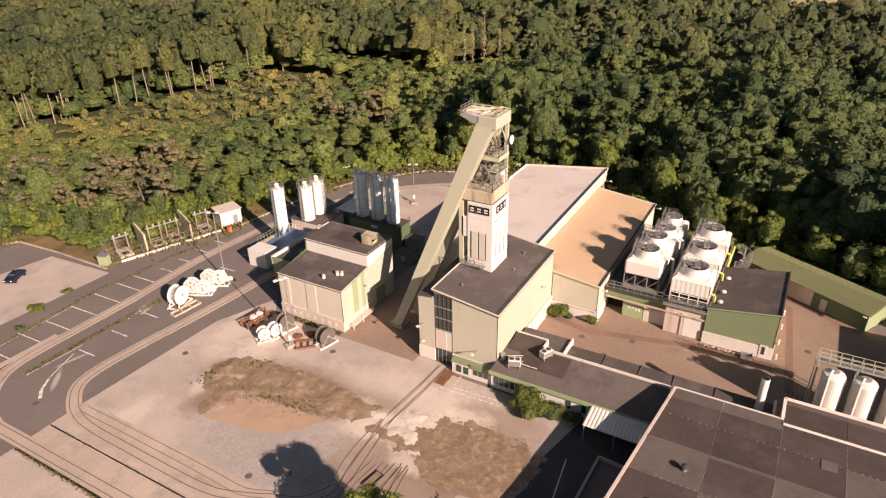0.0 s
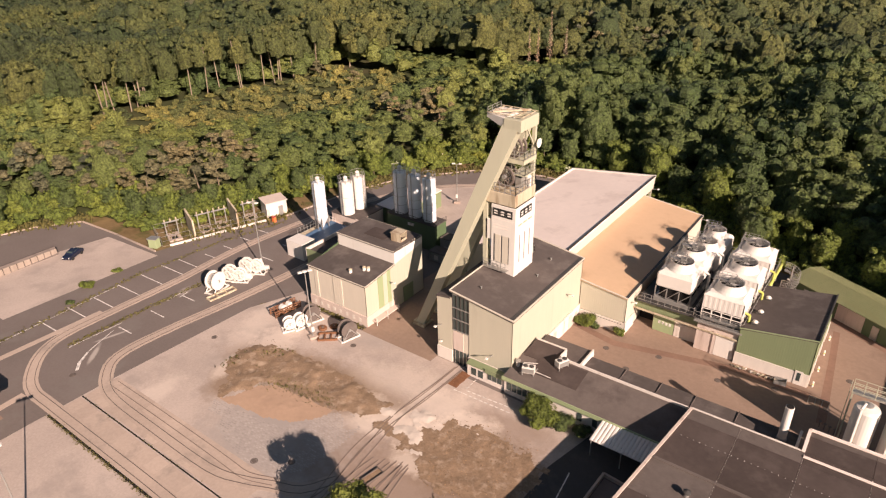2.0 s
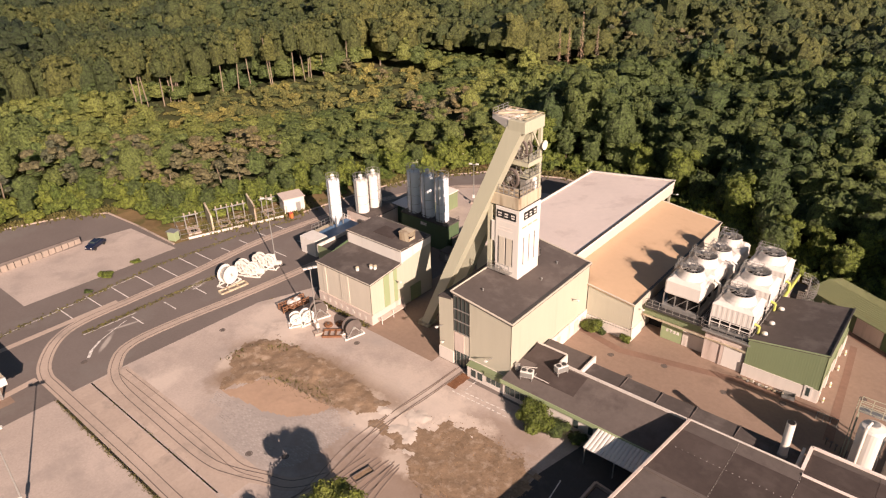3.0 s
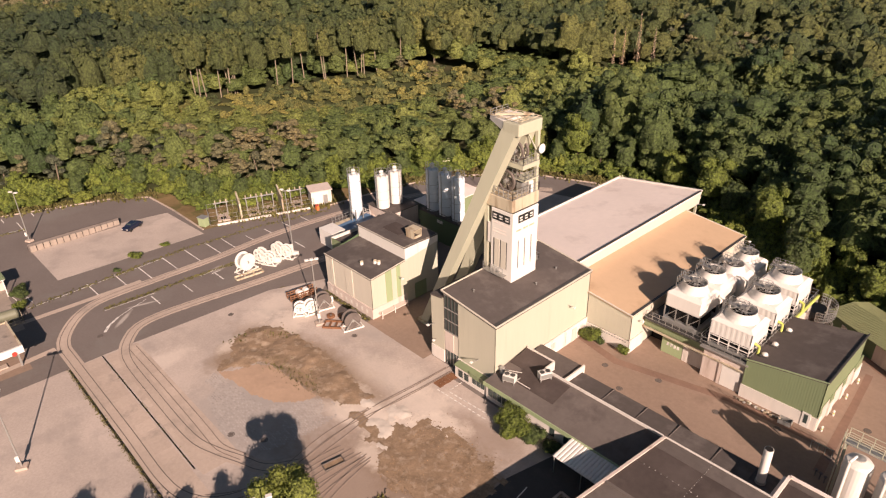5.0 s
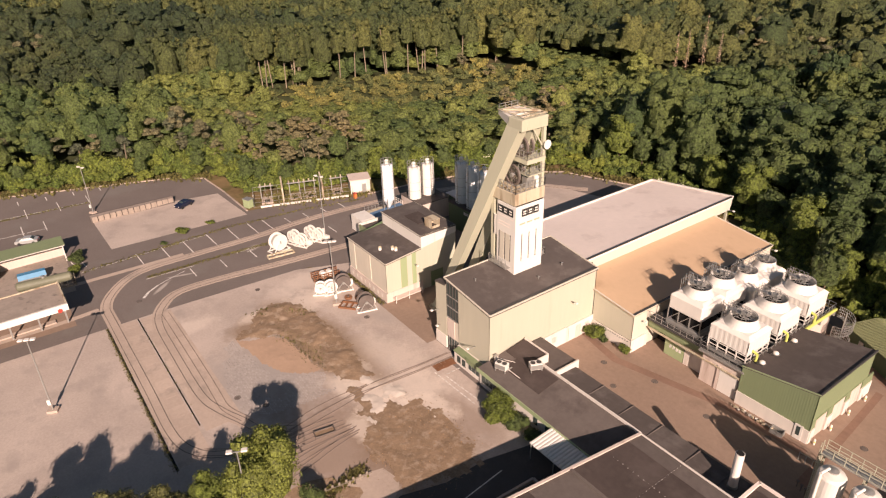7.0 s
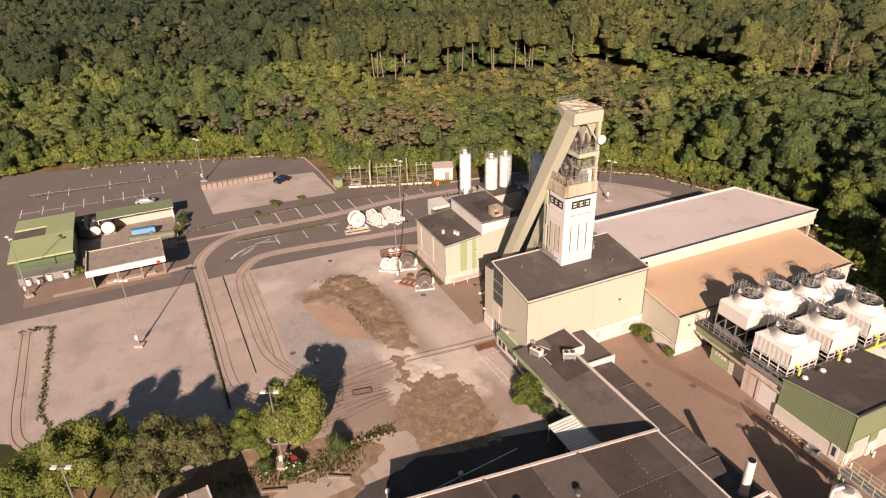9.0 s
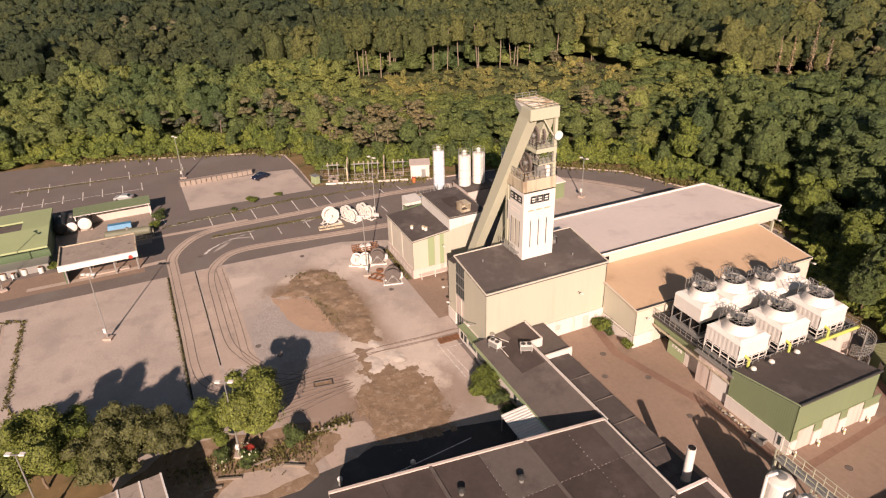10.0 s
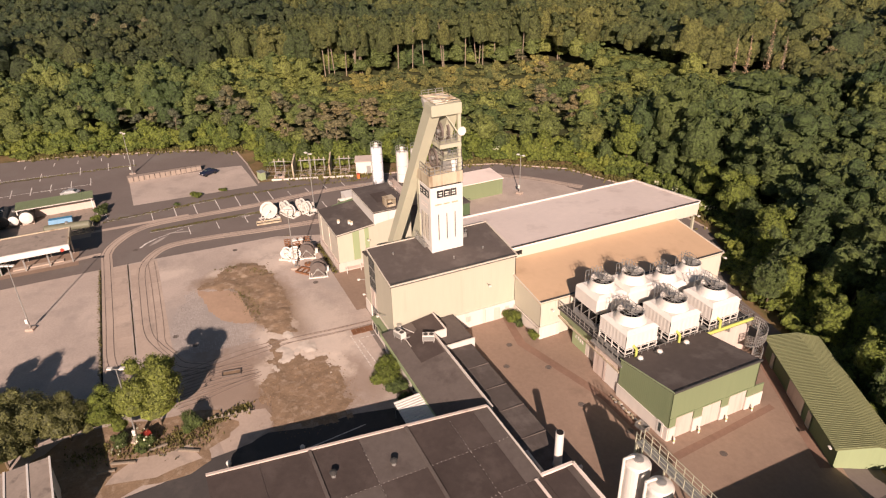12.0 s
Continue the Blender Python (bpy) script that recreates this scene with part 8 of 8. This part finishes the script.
G = [tufts(1000, along([(-41.5, -35.65), (-8.5, -35.65)], 0.14), .08, .1), tufts(160, along([(-41.5, -31.4), (-14, -31.4)], 0.06), .07, .08),
     tufts(900, along([(-61.6, -35), (-62.4, -22), (-63.2, -10), (-61.8, 4), (-58.6, 16)], 0.3), .13, .16),
     tufts(700, along([(-53.2, -27), (-53, -18), (-52.3, -6)], 0.25), .13, .14),
     tufts(500, along([(-94.5, -62), (-92.4, -28)], 0.3), .14, .16),
     tufts(300, along([(-28, -16.6), (-24, -15.2), (-20, -15.4), (-15, -15.2)], 0.8), .07, .2),
     tufts(160, along([(-32, -17.6), (-31, -13.8), (-27, -11)], 0.5), .13, .3),
     tufts(2500, along([(-70, 2), (-66, 9), (-62, 20)], 1.6), .2, .5),
     tufts(1800, along([(-110, -52), (-107, -41), (-102, -27), (-96.5, -12), (-91, -4)], 1.1), .25, .55),
     tufts(2200, along([(-60, 34), (-56, 45), (-45, 58.5), (-30, 65), (-8, 65)], 1.5), .25, .5),
     tufts(1300, along([(3, -38), (4.5, -30), (5.2, -25)], 1.0), .1, .28), tufts(600, along([(4, -25), (3, -20)], 0.4), .13, .3),
     tufts(150, along([(-38.6, -59.7), (-37.6, -55.6), (-17, -55.9), (-11, -53.4)], 0.25), .2, .3), tufts(500, along([(-37.6, -55.6), (-17, -55.9)], 0.2), .12, .16),
     tufts(400, along([(-34, -1.2), (-23, -1.3)], 0.2), .12, .2), tufts(320, along([(-25, -16.4), (-22, -15.4), (-17, -15.2)], 0.8), .05, .2)]
tagged(new("weeds", quads_mesh("weeds", np.concatenate(G), M_GRASS)), "dry yellow-green weeds in joints and verges", "weeds", kind="stuff")
D = [tufts(1400, along([(-1.5, -11), (2, -10), (7, -10.5), (8, -15), (2, -16.5), (-1, -13.5)], 1.6), .05, .12), tufts(500, along([(-31, -12), (-24, -12.5), (-14, -12)], 1.2), .05, .1)]
tagged(new("dry_stalks", quads_mesh("dry_stalks", np.concatenate(D), leaf_mat("dead_stalks", (0.26, 0.155, 0.08), 0.3, 0.1, 0.1))), "dead brown stalks on the scraped soil", "weeds", kind="stuff")
